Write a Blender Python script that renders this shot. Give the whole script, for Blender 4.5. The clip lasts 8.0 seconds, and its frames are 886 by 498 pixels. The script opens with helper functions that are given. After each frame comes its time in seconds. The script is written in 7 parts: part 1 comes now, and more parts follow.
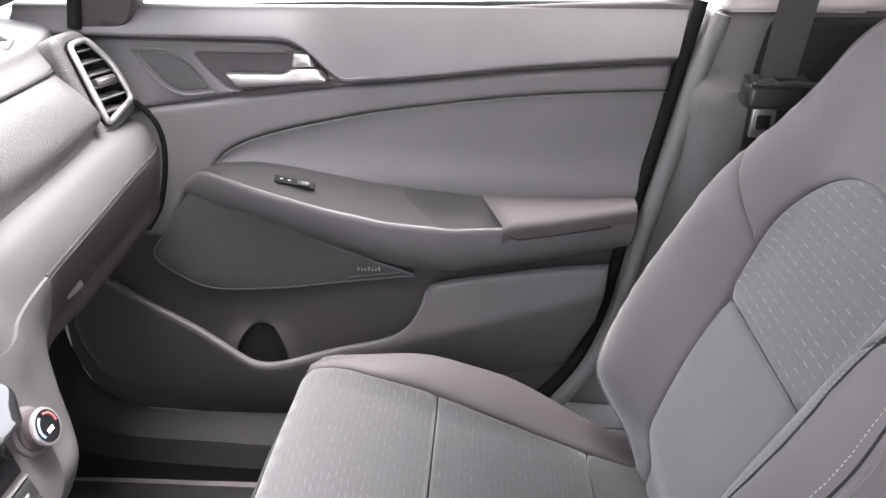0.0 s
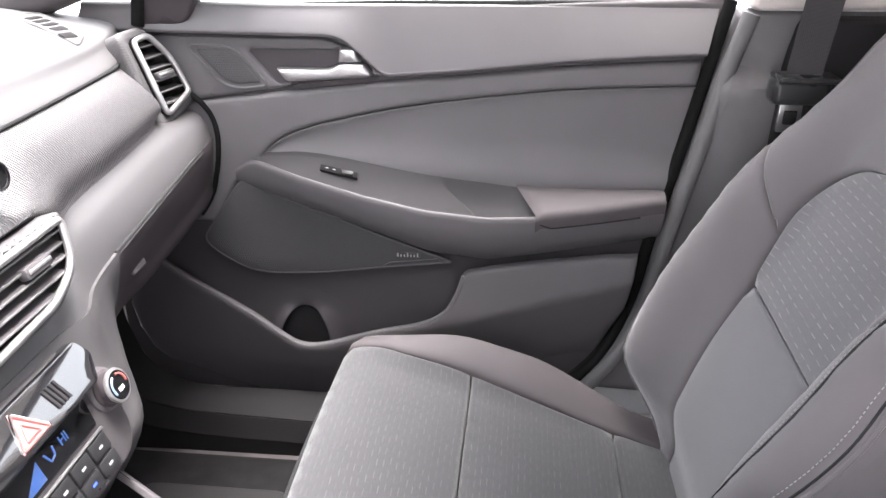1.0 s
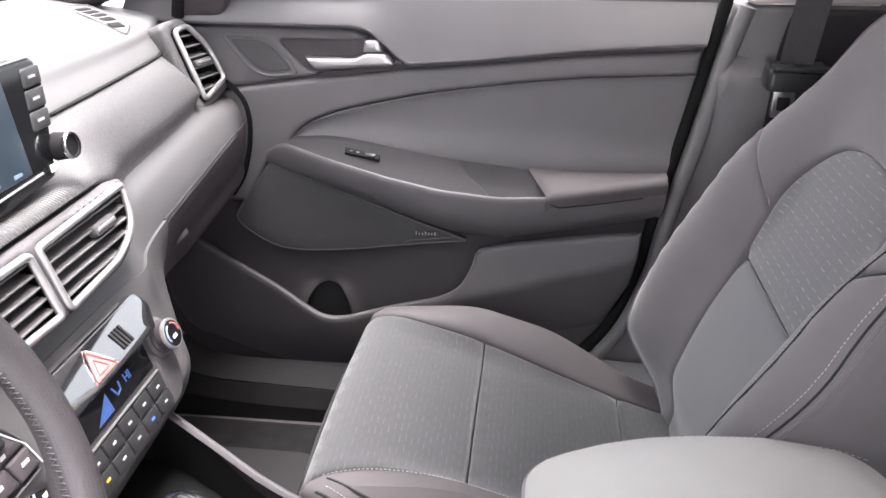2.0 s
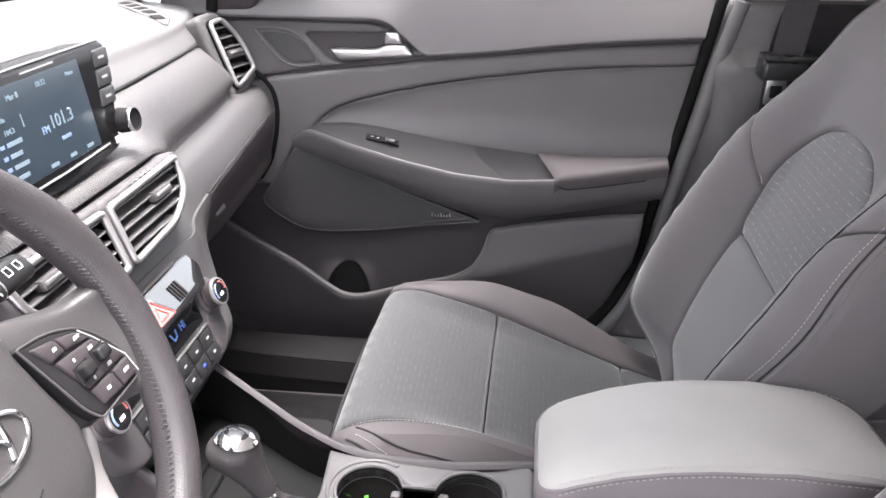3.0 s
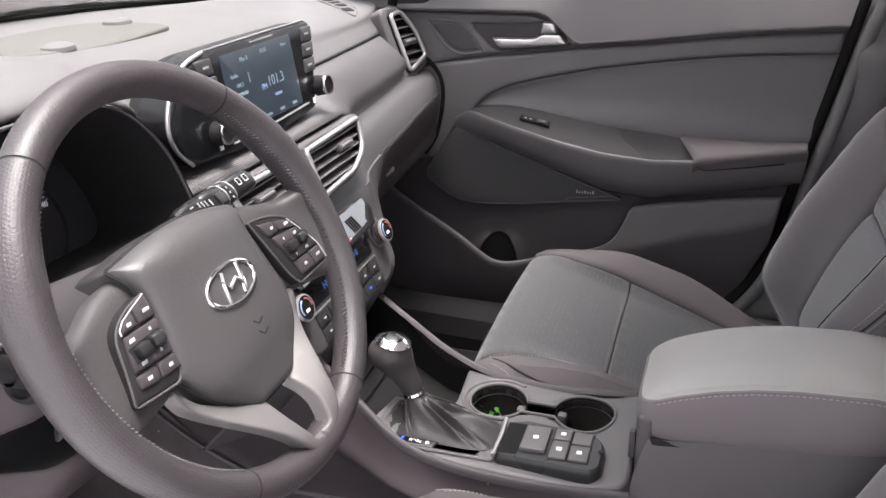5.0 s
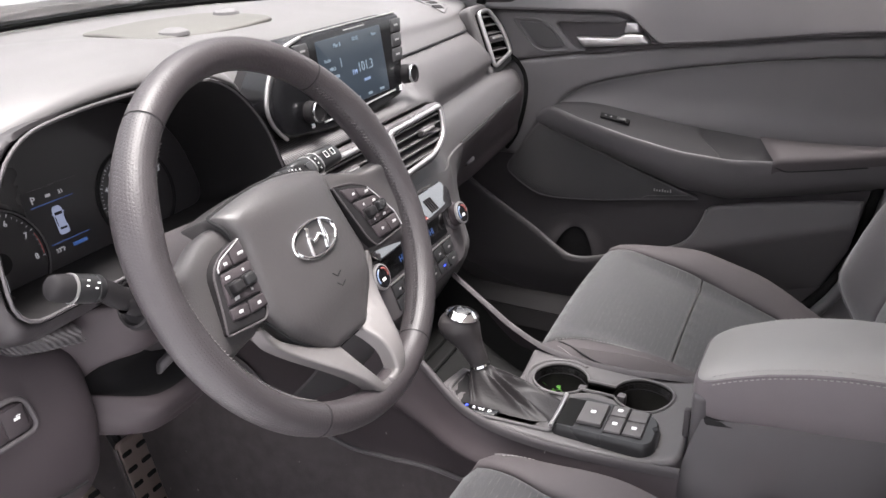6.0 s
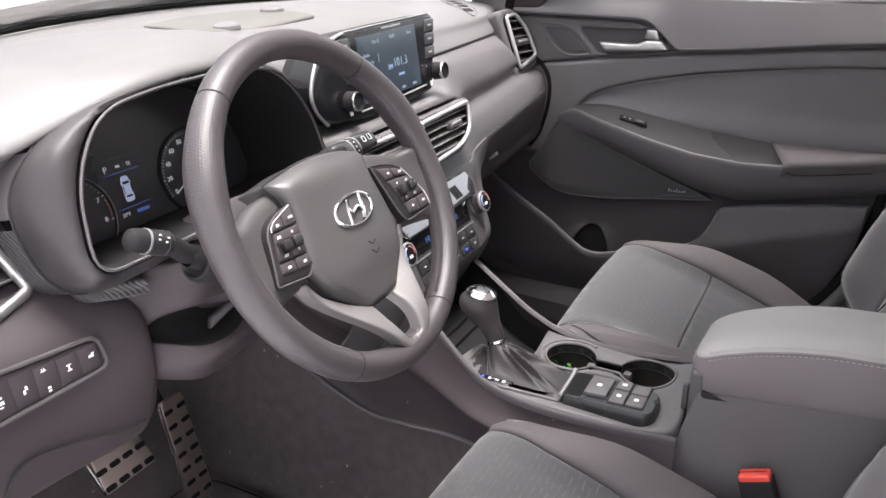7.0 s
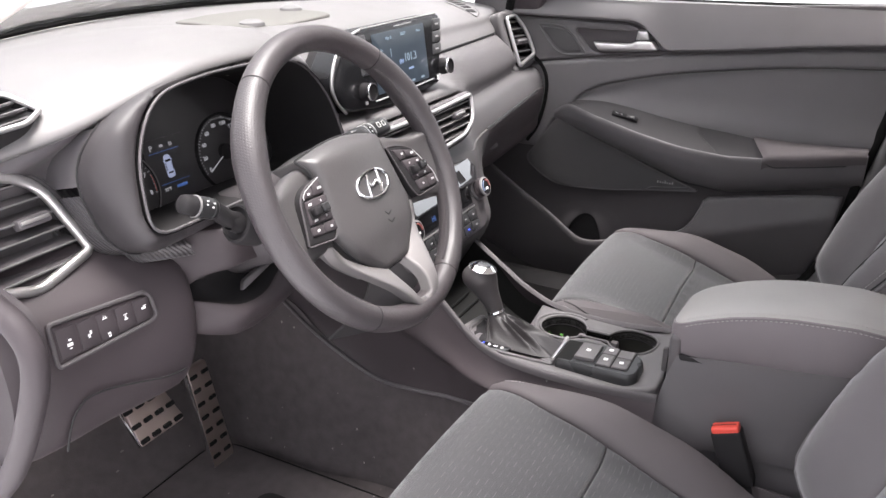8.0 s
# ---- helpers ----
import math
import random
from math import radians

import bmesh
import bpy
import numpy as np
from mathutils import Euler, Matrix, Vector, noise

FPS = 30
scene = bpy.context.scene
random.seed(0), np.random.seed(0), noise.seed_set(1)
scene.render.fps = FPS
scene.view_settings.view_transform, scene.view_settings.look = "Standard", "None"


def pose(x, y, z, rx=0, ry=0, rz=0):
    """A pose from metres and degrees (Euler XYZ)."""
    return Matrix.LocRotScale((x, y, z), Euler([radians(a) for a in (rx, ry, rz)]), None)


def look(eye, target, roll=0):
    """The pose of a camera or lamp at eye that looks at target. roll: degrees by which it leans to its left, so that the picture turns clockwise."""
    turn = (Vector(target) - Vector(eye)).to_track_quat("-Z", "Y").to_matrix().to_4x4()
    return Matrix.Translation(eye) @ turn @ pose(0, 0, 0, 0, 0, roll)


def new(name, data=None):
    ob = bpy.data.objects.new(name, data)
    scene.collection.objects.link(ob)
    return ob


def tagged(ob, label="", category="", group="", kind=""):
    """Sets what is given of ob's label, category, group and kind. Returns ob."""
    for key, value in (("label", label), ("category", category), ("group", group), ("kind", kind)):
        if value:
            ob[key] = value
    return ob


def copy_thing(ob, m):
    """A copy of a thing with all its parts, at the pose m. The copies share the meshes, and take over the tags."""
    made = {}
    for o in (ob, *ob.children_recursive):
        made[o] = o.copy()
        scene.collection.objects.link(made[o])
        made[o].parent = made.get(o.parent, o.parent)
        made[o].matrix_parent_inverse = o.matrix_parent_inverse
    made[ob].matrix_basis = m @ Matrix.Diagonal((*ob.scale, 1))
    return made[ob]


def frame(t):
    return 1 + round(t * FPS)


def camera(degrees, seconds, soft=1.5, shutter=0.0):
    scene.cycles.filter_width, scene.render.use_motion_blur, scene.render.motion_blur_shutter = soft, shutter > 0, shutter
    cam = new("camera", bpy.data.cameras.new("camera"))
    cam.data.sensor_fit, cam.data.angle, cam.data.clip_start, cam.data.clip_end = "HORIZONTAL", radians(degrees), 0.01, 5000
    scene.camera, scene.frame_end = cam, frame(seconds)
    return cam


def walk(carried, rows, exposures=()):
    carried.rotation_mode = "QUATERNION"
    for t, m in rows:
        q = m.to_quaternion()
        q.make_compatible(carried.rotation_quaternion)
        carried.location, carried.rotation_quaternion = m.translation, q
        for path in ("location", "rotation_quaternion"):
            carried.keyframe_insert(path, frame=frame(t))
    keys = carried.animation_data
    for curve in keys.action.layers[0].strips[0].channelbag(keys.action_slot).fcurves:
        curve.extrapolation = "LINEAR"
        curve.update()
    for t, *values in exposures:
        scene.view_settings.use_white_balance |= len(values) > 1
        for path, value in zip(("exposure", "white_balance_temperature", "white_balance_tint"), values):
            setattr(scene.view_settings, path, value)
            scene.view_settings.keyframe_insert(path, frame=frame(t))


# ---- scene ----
# The cabin of a small car seen through the open driver's door. x runs to the car's rear, y to its passenger side
# (0 on the centre line), z up from the ground.
from mathutils.geometry import delaunay_2d_cdt

cam = camera(58.5, 8.0)
METRES, EYE, TILT, LEAN, TURN = 0.75, 1.25, -25.0, 0.0, 3.2
ROWS = [
    (0.0, 0.0, 0.0, 0.0, 0.0, 0.0, -0.0),
    (0.5, -0.0004, -0.0403, -0.0128, 1.54, -0.21, -0.4),
    (1.0, 0.0032, -0.0815, -0.0192, 2.67, -0.29, -0.85),
    (1.5, 0.0048, -0.1418, -0.0402, 3.23, -0.38, -1.11),
    (3.0, -0.0229, -0.3301, -0.1289, 3.65, -0.07, -1.48),
    (3.5, -0.0282, -0.3966, -0.1521, 3.84, 0.07, -1.58),
    (4.0, -0.0067, -0.444, -0.1769, 4.86, 0.34, -1.88),
    (4.5, 0.025, -0.4951, -0.2019, 10.76, 0.21, -3.05),
    (5.0, 0.0507, -0.5349, -0.235, 15.19, -0.03, -4.72),
    (6.5, 0.127, -0.6489, -0.3029, 22.85, -0.27, -8.44),
    (7.0, 0.1496, -0.7156, -0.3244, 22.91, -0.1, -9.34),
    (7.5, 0.1748, -0.7942, -0.3502, 22.83, 0.03, -9.81),
    (8.0, 0.2025, -0.8602, -0.3759, 22.71, 0.05, -9.86),
]
walk(cam, [(t, pose(0, -0.435, EYE, TILT, LEAN, TURN) @ pose(METRES * x, METRES * y, METRES * z, 90 + pitch, roll, yaw)) for t, x, y, z, yaw, pitch, roll in ROWS],
     exposures=[(0.0, 3.46, 6500, 14), (1.0, 3.38, 6500, 14), (1.5, 3.21, 6500, 14), (3.0, 3.11, 6500, 14), (3.5, 3.06, 6500, 14), (4.5, 2.78, 6550, 14), (5.0, 2.34, 6600, 14), (6.5, 2.38, 6600, 14), (8.0, 2.54, 6600, 14)])

# ---------------------------------------------------------------- light
world = bpy.data.worlds.new("overcast_sky")
scene.world = world
world.use_nodes = True
wn = world.node_tree
sky = wn.nodes.new("ShaderNodeTexSky")
sky.sky_type, sky.sun_disc = "NISHITA", False
sky.sun_elevation, sky.sun_rotation = radians(86), radians(66)
sky.air_density, sky.dust_density, sky.ozone_density = 1.0, 6.0, 0.6
grey = wn.nodes.new("ShaderNodeHueSaturation")
grey.inputs["Saturation"].default_value = 0.22
wn.links.new(sky.outputs[0], grey.inputs["Color"])
wn.links.new(grey.outputs[0], wn.nodes["Background"].inputs[0])
wn.nodes["Background"].inputs[1].default_value = 0.15
sun = new("overcast_sun", bpy.data.lights.new("overcast_sun", "SUN"))
sun.data.energy, sun.data.angle, sun.data.color = 1.25, radians(28), (1.0, 0.97, 0.95)
sun.matrix_world = look((0.20, 0.10, 4.2), (0, 0, 0.8))


# ---------------------------------------------------------------- materials
def material(name, base, rough=0.6, metal=0.0, var=0.12, grain=900.0, bump=0.15, blotch=9.0, spec=0.3, sheen=0.0, coat=0.0):
    """A surface with blotches and wear at large scale and a fine relief."""
    m = bpy.data.materials.new(name)
    m.use_nodes = True
    nt = m.node_tree
    b = nt.nodes["Principled BSDF"]
    co = nt.nodes.new("ShaderNodeTexCoord")
    big, fine = nt.nodes.new("ShaderNodeTexNoise"), nt.nodes.new("ShaderNodeTexNoise")
    big.inputs["Scale"].default_value, big.inputs["Detail"].default_value = blotch, 5
    fine.inputs["Scale"].default_value, fine.inputs["Detail"].default_value = grain, 3
    ramp = nt.nodes.new("ShaderNodeMapRange")
    ramp.inputs["To Min"].default_value, ramp.inputs["To Max"].default_value = 1 - var, 1 + var
    mul = nt.nodes.new("ShaderNodeMix")
    mul.data_type, mul.blend_type = "RGBA", "MULTIPLY"
    mul.inputs[0].default_value = 1.0
    mul.inputs[6].default_value = (*base, 1)
    rr = nt.nodes.new("ShaderNodeMapRange")
    rr.inputs["To Min"].default_value, rr.inputs["To Max"].default_value = max(0.02, rough - 0.08), min(1, rough + 0.08)
    bp = nt.nodes.new("ShaderNodeBump")
    bp.inputs["Strength"].default_value, bp.inputs["Distance"].default_value = bump, 0.0006
    for n in (big, fine):
        nt.links.new(co.outputs["Object"], n.inputs["Vector"])
    nt.links.new(big.outputs[0], ramp.inputs[0])
    nt.links.new(ramp.outputs[0], mul.inputs[7])
    nt.links.new(mul.outputs[2], b.inputs["Base Color"])
    nt.links.new(big.outputs[0], rr.inputs[0])
    nt.links.new(rr.outputs[0], b.inputs["Roughness"])
    nt.links.new(fine.outputs[0], bp.inputs["Height"])
    nt.links.new(bp.outputs[0], b.inputs["Normal"])
    b.inputs["Metallic"].default_value = metal
    b.inputs["Specular IOR Level"].default_value = spec
    b.inputs["Sheen Weight"].default_value = sheen
    b.inputs["Coat Weight"].default_value = coat
    return m


def math_node(nt, op, a, b=None, c=None):
    n = nt.nodes.new("ShaderNodeMath")
    n.operation = op
    for i, v in enumerate((a, b, c)):
        if v is None:
            continue
        if isinstance(v, (int, float)):
            n.inputs[i].default_value = v
        else:
            nt.links.new(v, n.inputs[i])
    return n.outputs[0]


def woven(name, base, thread, across, along, cross, length, duty=0.10, fill=0.62):
    """Cloth with rows of short light threads. across, along: which axes of the object the rows are counted and run along."""
    m = material(name, base, 0.9, var=0.10, grain=1400, bump=0.45, spec=0.2, sheen=0.3)
    nt = m.node_tree
    b = nt.nodes["Principled BSDF"]
    co = nt.nodes.new("ShaderNodeTexCoord")
    sep = nt.nodes.new("ShaderNodeSeparateXYZ")
    nt.links.new(co.outputs["Object"], sep.inputs[0])
    wob = nt.nodes.new("ShaderNodeTexNoise")
    wob.inputs["Scale"].default_value = 30
    nt.links.new(co.outputs["Object"], wob.inputs["Vector"])
    u = math_node(nt, "DIVIDE", sep.outputs[across], cross)
    u = math_node(nt, "ADD", u, math_node(nt, "MULTIPLY", wob.outputs[0], 0.3))
    row = math_node(nt, "FLOOR", u)
    wn_ = nt.nodes.new("ShaderNodeTexWhiteNoise")
    wn_.noise_dimensions = "1D"
    nt.links.new(row, wn_.inputs["W"])
    v = math_node(nt, "ADD", math_node(nt, "DIVIDE", sep.outputs[along], length), wn_.outputs[0])
    fu, fv = math_node(nt, "FRACT", u), math_node(nt, "FRACT", v)
    on = math_node(nt, "MULTIPLY", math_node(nt, "LESS_THAN", fu, duty), math_node(nt, "LESS_THAN", fv, fill))
    cell = nt.nodes.new("ShaderNodeTexWhiteNoise")
    cell.noise_dimensions = "2D"
    comb = nt.nodes.new("ShaderNodeCombineXYZ")
    nt.links.new(row, comb.inputs[0])
    nt.links.new(math_node(nt, "FLOOR", v), comb.inputs[1])
    nt.links.new(comb.outputs[0], cell.inputs["Vector"])
    on = math_node(nt, "MULTIPLY", on, math_node(nt, "MULTIPLY_ADD", cell.outputs[0], 0.7, 0.25))
    mix = nt.nodes.new("ShaderNodeMix")
    mix.data_type = "RGBA"
    nt.links.new(on, mix.inputs[0])
    nt.links.new(b.inputs["Base Color"].links[0].from_socket, mix.inputs[6])
    mix.inputs[7].default_value = (*thread, 1)
    nt.links.new(mix.outputs[2], b.inputs["Base Color"])
    return m


def ribbed(name, base, pitch, axes, rough=0.45, depth=0.0005, twill=False):
    """Plastic moulded with fine ribs, or with a twill of short ribs."""
    m = material(name, base, rough, var=0.08, bump=0.1)
    nt = m.node_tree
    b = nt.nodes["Principled BSDF"]
    co = nt.nodes.new("ShaderNodeTexCoord")
    dot = nt.nodes.new("ShaderNodeVectorMath")
    dot.operation = "DOT_PRODUCT"
    dot.inputs[1].default_value = axes
    nt.links.new(co.outputs["Object"], dot.inputs[0])
    ph = math_node(nt, "MULTIPLY", dot.outputs["Value"], 2 * math.pi / pitch)
    h = math_node(nt, "SINE", ph)
    if twill:
        dot2 = nt.nodes.new("ShaderNodeVectorMath")
        dot2.operation = "DOT_PRODUCT"
        dot2.inputs[1].default_value = (axes[2], -axes[1], axes[0])
        nt.links.new(co.outputs["Object"], dot2.inputs[0])
        h = math_node(nt, "MULTIPLY", h, math_node(nt, "SINE", math_node(nt, "MULTIPLY", dot2.outputs["Value"], 2 * math.pi / pitch)))
    bp = nt.nodes.new("ShaderNodeBump")
    bp.inputs["Strength"].default_value, bp.inputs["Distance"].default_value = 0.9, depth
    nt.links.new(h, bp.inputs["Height"])
    nt.links.new(b.inputs["Normal"].links[0].from_socket, bp.inputs["Normal"])
    nt.links.new(bp.outputs[0], b.inputs["Normal"])
    return m


def perforated(name, base, pitch, source="UV", up_axis=1, deep=0.00022, spec=0.45):
    """A skin pricked with staggered rows of fine holes."""
    m = material(name, base, 0.44, grain=420, bump=0.5, spec=spec)
    nt = m.node_tree
    b = nt.nodes["Principled BSDF"]
    co, sep = nt.nodes.new("ShaderNodeTexCoord"), nt.nodes.new("ShaderNodeSeparateXYZ")
    nt.links.new(co.outputs[source], sep.inputs[0])
    v = math_node(nt, "DIVIDE", sep.outputs[up_axis], pitch * 0.87)
    odd = math_node(nt, "MULTIPLY", math_node(nt, "MODULO", math_node(nt, "FLOOR", v), 2.0), 0.5)
    u = math_node(nt, "ADD", math_node(nt, "DIVIDE", sep.outputs[0], pitch), odd)
    du = math_node(nt, "SUBTRACT", math_node(nt, "FRACT", u), 0.5)
    dv = math_node(nt, "SUBTRACT", math_node(nt, "FRACT", v), 0.5)
    d2 = math_node(nt, "ADD", math_node(nt, "MULTIPLY", du, du), math_node(nt, "MULTIPLY", dv, dv))
    rim_ = nt.nodes.new("ShaderNodeMapRange")
    rim_.interpolation_type = "SMOOTHSTEP"
    for nm, val in (("From Min", 0.02), ("From Max", 0.09), ("To Min", 0.0), ("To Max", 1.0)):
        rim_.inputs[nm].default_value = val
    nt.links.new(d2, rim_.inputs[0])
    bp_ = nt.nodes.new("ShaderNodeBump")
    bp_.inputs["Strength"].default_value, bp_.inputs["Distance"].default_value = 0.5, deep
    nt.links.new(rim_.outputs[0], bp_.inputs["Height"])
    nt.links.new(b.inputs["Normal"].links[0].from_socket, bp_.inputs["Normal"])
    nt.links.new(bp_.outputs[0], b.inputs["Normal"])
    return m


def glowing(name, colour, strength):
    m = bpy.data.materials.new(name)
    m.use_nodes = True
    b = m.node_tree.nodes["Principled BSDF"]
    b.inputs["Base Color"].default_value = (*[c * 0.3 for c in colour], 1)
    b.inputs["Emission Color"].default_value = (*colour, 1)
    b.inputs["Emission Strength"].default_value = strength
    b.inputs["Roughness"].default_value = 0.3
    return m


def pane_glass(name, tint, gloss):
    m = bpy.data.materials.new(name)
    m.use_nodes = True
    nt = m.node_tree
    nt.nodes.remove(nt.nodes["Principled BSDF"])
    tr, gl, mix = nt.nodes.new("ShaderNodeBsdfTransparent"), nt.nodes.new("ShaderNodeBsdfGlossy"), nt.nodes.new("ShaderNodeMixShader")
    tr.inputs[0].default_value = (*tint, 1)
    gl.inputs["Roughness"].default_value = 0.02
    fr = nt.nodes.new("ShaderNodeFresnel")
    fr.inputs[0].default_value = 1.45
    nt.links.new(math_node(nt, "MULTIPLY", fr.outputs[0], gloss), mix.inputs[0])
    nt.links.new(tr.outputs[0], mix.inputs[1])
    nt.links.new(gl.outputs[0], mix.inputs[2])
    nt.links.new(mix.outputs[0], nt.nodes["Material Output"].inputs[0])
    return m


PLASTIC = material("grained_grey_plastic", (0.082, 0.076, 0.080), 0.52)
PLASTIC_LOW = material("hard_lower_plastic", (0.061, 0.056, 0.059), 0.6, spec=0.18)
PLASTIC_PALE = material("pale_hard_plastic", (0.115, 0.112, 0.114), 0.55)
SOFT = material("soft_touch_dash", (0.112, 0.108, 0.109), 0.46, grain=700, bump=0.3)
DASHROLL = material("smooth_dash_roll", (0.064, 0.061, 0.063), 0.5, grain=700, bump=0.2)
LOWDASH = material("dark_lower_dash", (0.041, 0.034, 0.037), 0.55, grain=800, bump=0.2, spec=0.2)
# Seat vinyl; on the cushion bolsters its dark tone also paints shade.
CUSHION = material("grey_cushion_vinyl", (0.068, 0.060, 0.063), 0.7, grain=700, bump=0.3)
BEZEL = material("matt_black_bezel", (0.008, 0.008, 0.009), 0.25, var=0.03, bump=0.02, spec=0.25)
KEYGREY = material("satin_grey_keys", (0.050, 0.050, 0.052), 0.35, var=0.05, bump=0.02)
# Red paled to pink: the button's white reflection is mixed into the colour.
HAZARD = material("glare_red_button", (0.42, 0.15, 0.15), 0.35, var=0.05, bump=0.0, coat=0.15)
KNOBSKIN = material("grey_knob_leather", (0.034, 0.031, 0.032), 0.45, grain=420, bump=0.4)
FOOTWELL = material("black_footwell_plastic", (0.020, 0.0192, 0.020), 0.7, spec=0.05)
STRIP = material("piano_black_strip", (0.008, 0.008, 0.009), 0.05, var=0.02, bump=0.0, spec=1.0, coat=1.0)
CONSOLE = material("smooth_console_plastic", (0.084, 0.079, 0.081), 0.48, grain=700, bump=0.12)
CUPBLACK = material("matt_cup_plastic", (0.024, 0.023, 0.021), 0.7, spec=0.05)
BLACKGLOSS = material("smooth_black_plastic", (0.020, 0.020, 0.021), 0.28, var=0.05, bump=0.02)
SILVERTONGUE = material("grey_steel", (0.30, 0.30, 0.30), 0.35, metal=0.9, var=0.08, bump=0.05)
PRINT = material("grey_print", (0.38, 0.38, 0.38), 0.5, var=0.03, bump=0.0)
DOORSKIN = material("grained_door_skin", (0.114, 0.108, 0.112), 0.5)
POCKET = material("hard_pocket_plastic", (0.086, 0.080, 0.084), 0.5)
INSERT = material("door_insert_vinyl", (0.118, 0.112, 0.117), 0.6, grain=600, bump=0.3)
DARK = material("black_plastic", (0.019, 0.018, 0.019), 0.6, spec=0.07)
RUBBER = material("black_rubber_seal", (0.012, 0.012, 0.012), 0.8, spec=0.03)
GLOSS = material("gloss_black_panel", (0.008, 0.008, 0.009), 0.08, var=0.05, bump=0.01, coat=0.5, spec=0.5)
SILVER = material("satin_silver_trim", (0.45, 0.44, 0.44), 0.36, metal=0.85, var=0.05, bump=0.03)
SPOKE = material("satin_silver_paint", (0.125, 0.118, 0.118), 0.45, metal=0.35, var=0.05, bump=0.03)
SEALGREY = material("soft_grey_seal", (0.036, 0.030, 0.033), 0.6)
ARMREST = material("dark_armrest_plastic", (0.037, 0.035, 0.037), 0.6, spec=0.15)
COVER = material("beige_grey_cover", (0.090, 0.087, 0.081), 0.6)
# Black face raised to grey: haze and glare of the lens painted in.
CLUSTERFACE = material("hazy_gauge_face", (0.032, 0.030, 0.032), 0.30, var=0.25, bump=0.02, spec=0.5)
CHROME = material("polished_chrome", (0.82, 0.82, 0.83), 0.08, metal=1.0, var=0.03, bump=0.0)
STEEL = material("brushed_steel_pedal", (0.42, 0.35, 0.32), 0.38, metal=0.9, var=0.12, bump=0.15)
LEATHER = material("black_wheel_leather", (0.036, 0.031, 0.033), 0.44, grain=420, bump=0.6, spec=0.45)
HUBSKIN = material("grained_hub_cover", (0.048, 0.045, 0.046), 0.42, grain=380, bump=0.45, spec=0.45)
LEATHER_P = perforated("perforated_wheel_leather", (0.034, 0.030, 0.032), 0.0030)
THREAD = material("grey_seam_thread", (0.085, 0.078, 0.080), 0.7, var=0.05)
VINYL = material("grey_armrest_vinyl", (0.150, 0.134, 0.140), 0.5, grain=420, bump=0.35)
# Paler copy of VINYL: overhead light on the lid put into the colour.
LIDVINYL = material("lit_lid_vinyl", (0.28, 0.27, 0.262), 0.48, grain=420, bump=0.35, var=0.16)
CLOTH = material("grey_bolster_cloth", (0.108, 0.099, 0.104), 0.92, grain=1500, bump=0.4, spec=0.2, sheen=0.35)
STITCH = material("light_stitching", (0.29, 0.28, 0.275), 0.8, var=0.05)
SEAM = material("dark_seam", (0.016, 0.016, 0.017), 0.8)
# One mat in two tones: footwell light in CARPET, footwell shade in DARKMAT.
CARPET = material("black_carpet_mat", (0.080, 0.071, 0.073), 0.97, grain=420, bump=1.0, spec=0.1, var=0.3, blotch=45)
DARKMAT = material("shaded_black_mat", (0.011, 0.0105, 0.011), 0.95, grain=420, bump=1.0, spec=0.02, var=0.4, blotch=30)
HEADLINER = material("pale_headliner", (0.55, 0.51, 0.48), 0.9, grain=800, bump=0.3)
BODY = material("white_body_paint", (0.62, 0.62, 0.62), 0.3, coat=0.6, bump=0.0)
BELT = ribbed("seat_belt_webbing", (0.05, 0.048, 0.05), 0.0024, (1.0, 0.0, 0.0), rough=0.7)
RIBBED_POD = ribbed("ribbed_vent_pod", (0.085, 0.081, 0.083), 0.0034, (-0.45, 0.62, 0.64), rough=0.45, depth=0.00016)
HOOD = material("smooth_gauge_hood", (0.035, 0.032, 0.034), 0.5)
TWILL = ribbed("carbon_twill_trim", (0.060, 0.056, 0.058), 0.0040, (0.55, 0.5, 0.67), rough=0.42, depth=0.0005)
RIBBED = ribbed("ribbed_dash_trim", (0.074, 0.070, 0.072), 0.0042, (0.10, 1.0, 0.25), rough=0.42, depth=0.0005)
GRILLE = perforated("speaker_grille_mesh", (0.062, 0.060, 0.062), 0.0042, "Object", 2, 0.0018, 0.25)
RED = material("red_release_button", (0.62, 0.07, 0.05), 0.45, var=0.05)
WHITE = material("white_print", (0.72, 0.72, 0.72), 0.5, var=0.03, bump=0.0)
INK = material("red_print", (0.34, 0.10, 0.09), 0.5, var=0.03)
BLUE = glowing("blue_lamp", (0.05, 0.10, 1.0), 0.5)
AMBER = glowing("amber_lamp", (1.0, 0.35, 0.03), 0.4)
BLUELCD = glowing("dim_blue_digits", (0.10, 0.22, 0.62), 0.06)
LCD = glowing("lcd_digits", (0.40, 0.55, 0.85), 0.07)
SCREEN = glowing("lit_display_glass", (0.050, 0.070, 0.094), 0.09)
SCREENTEXT = glowing("display_text", (0.42, 0.55, 0.66), 0.055)
CLUSTERTEXT = glowing("gauge_print", (0.55, 0.56, 0.60), 0.085)
CARICON = glowing("gauge_symbol", (0.48, 0.55, 0.78), 0.085)
GREEN = material("green_leaf_wrapper", (0.14, 0.42, 0.08), 0.5)
# Cushion copy of the flecked cloth, with shade put into its colour.
SEATINSERT = woven("shaded_flecked_cloth", (0.045, 0.0445, 0.047), (0.086, 0.084, 0.084), 0, 1, 0.0080, 0.022, duty=0.13, fill=0.55)
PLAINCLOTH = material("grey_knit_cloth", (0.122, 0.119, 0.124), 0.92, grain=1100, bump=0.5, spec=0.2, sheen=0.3)
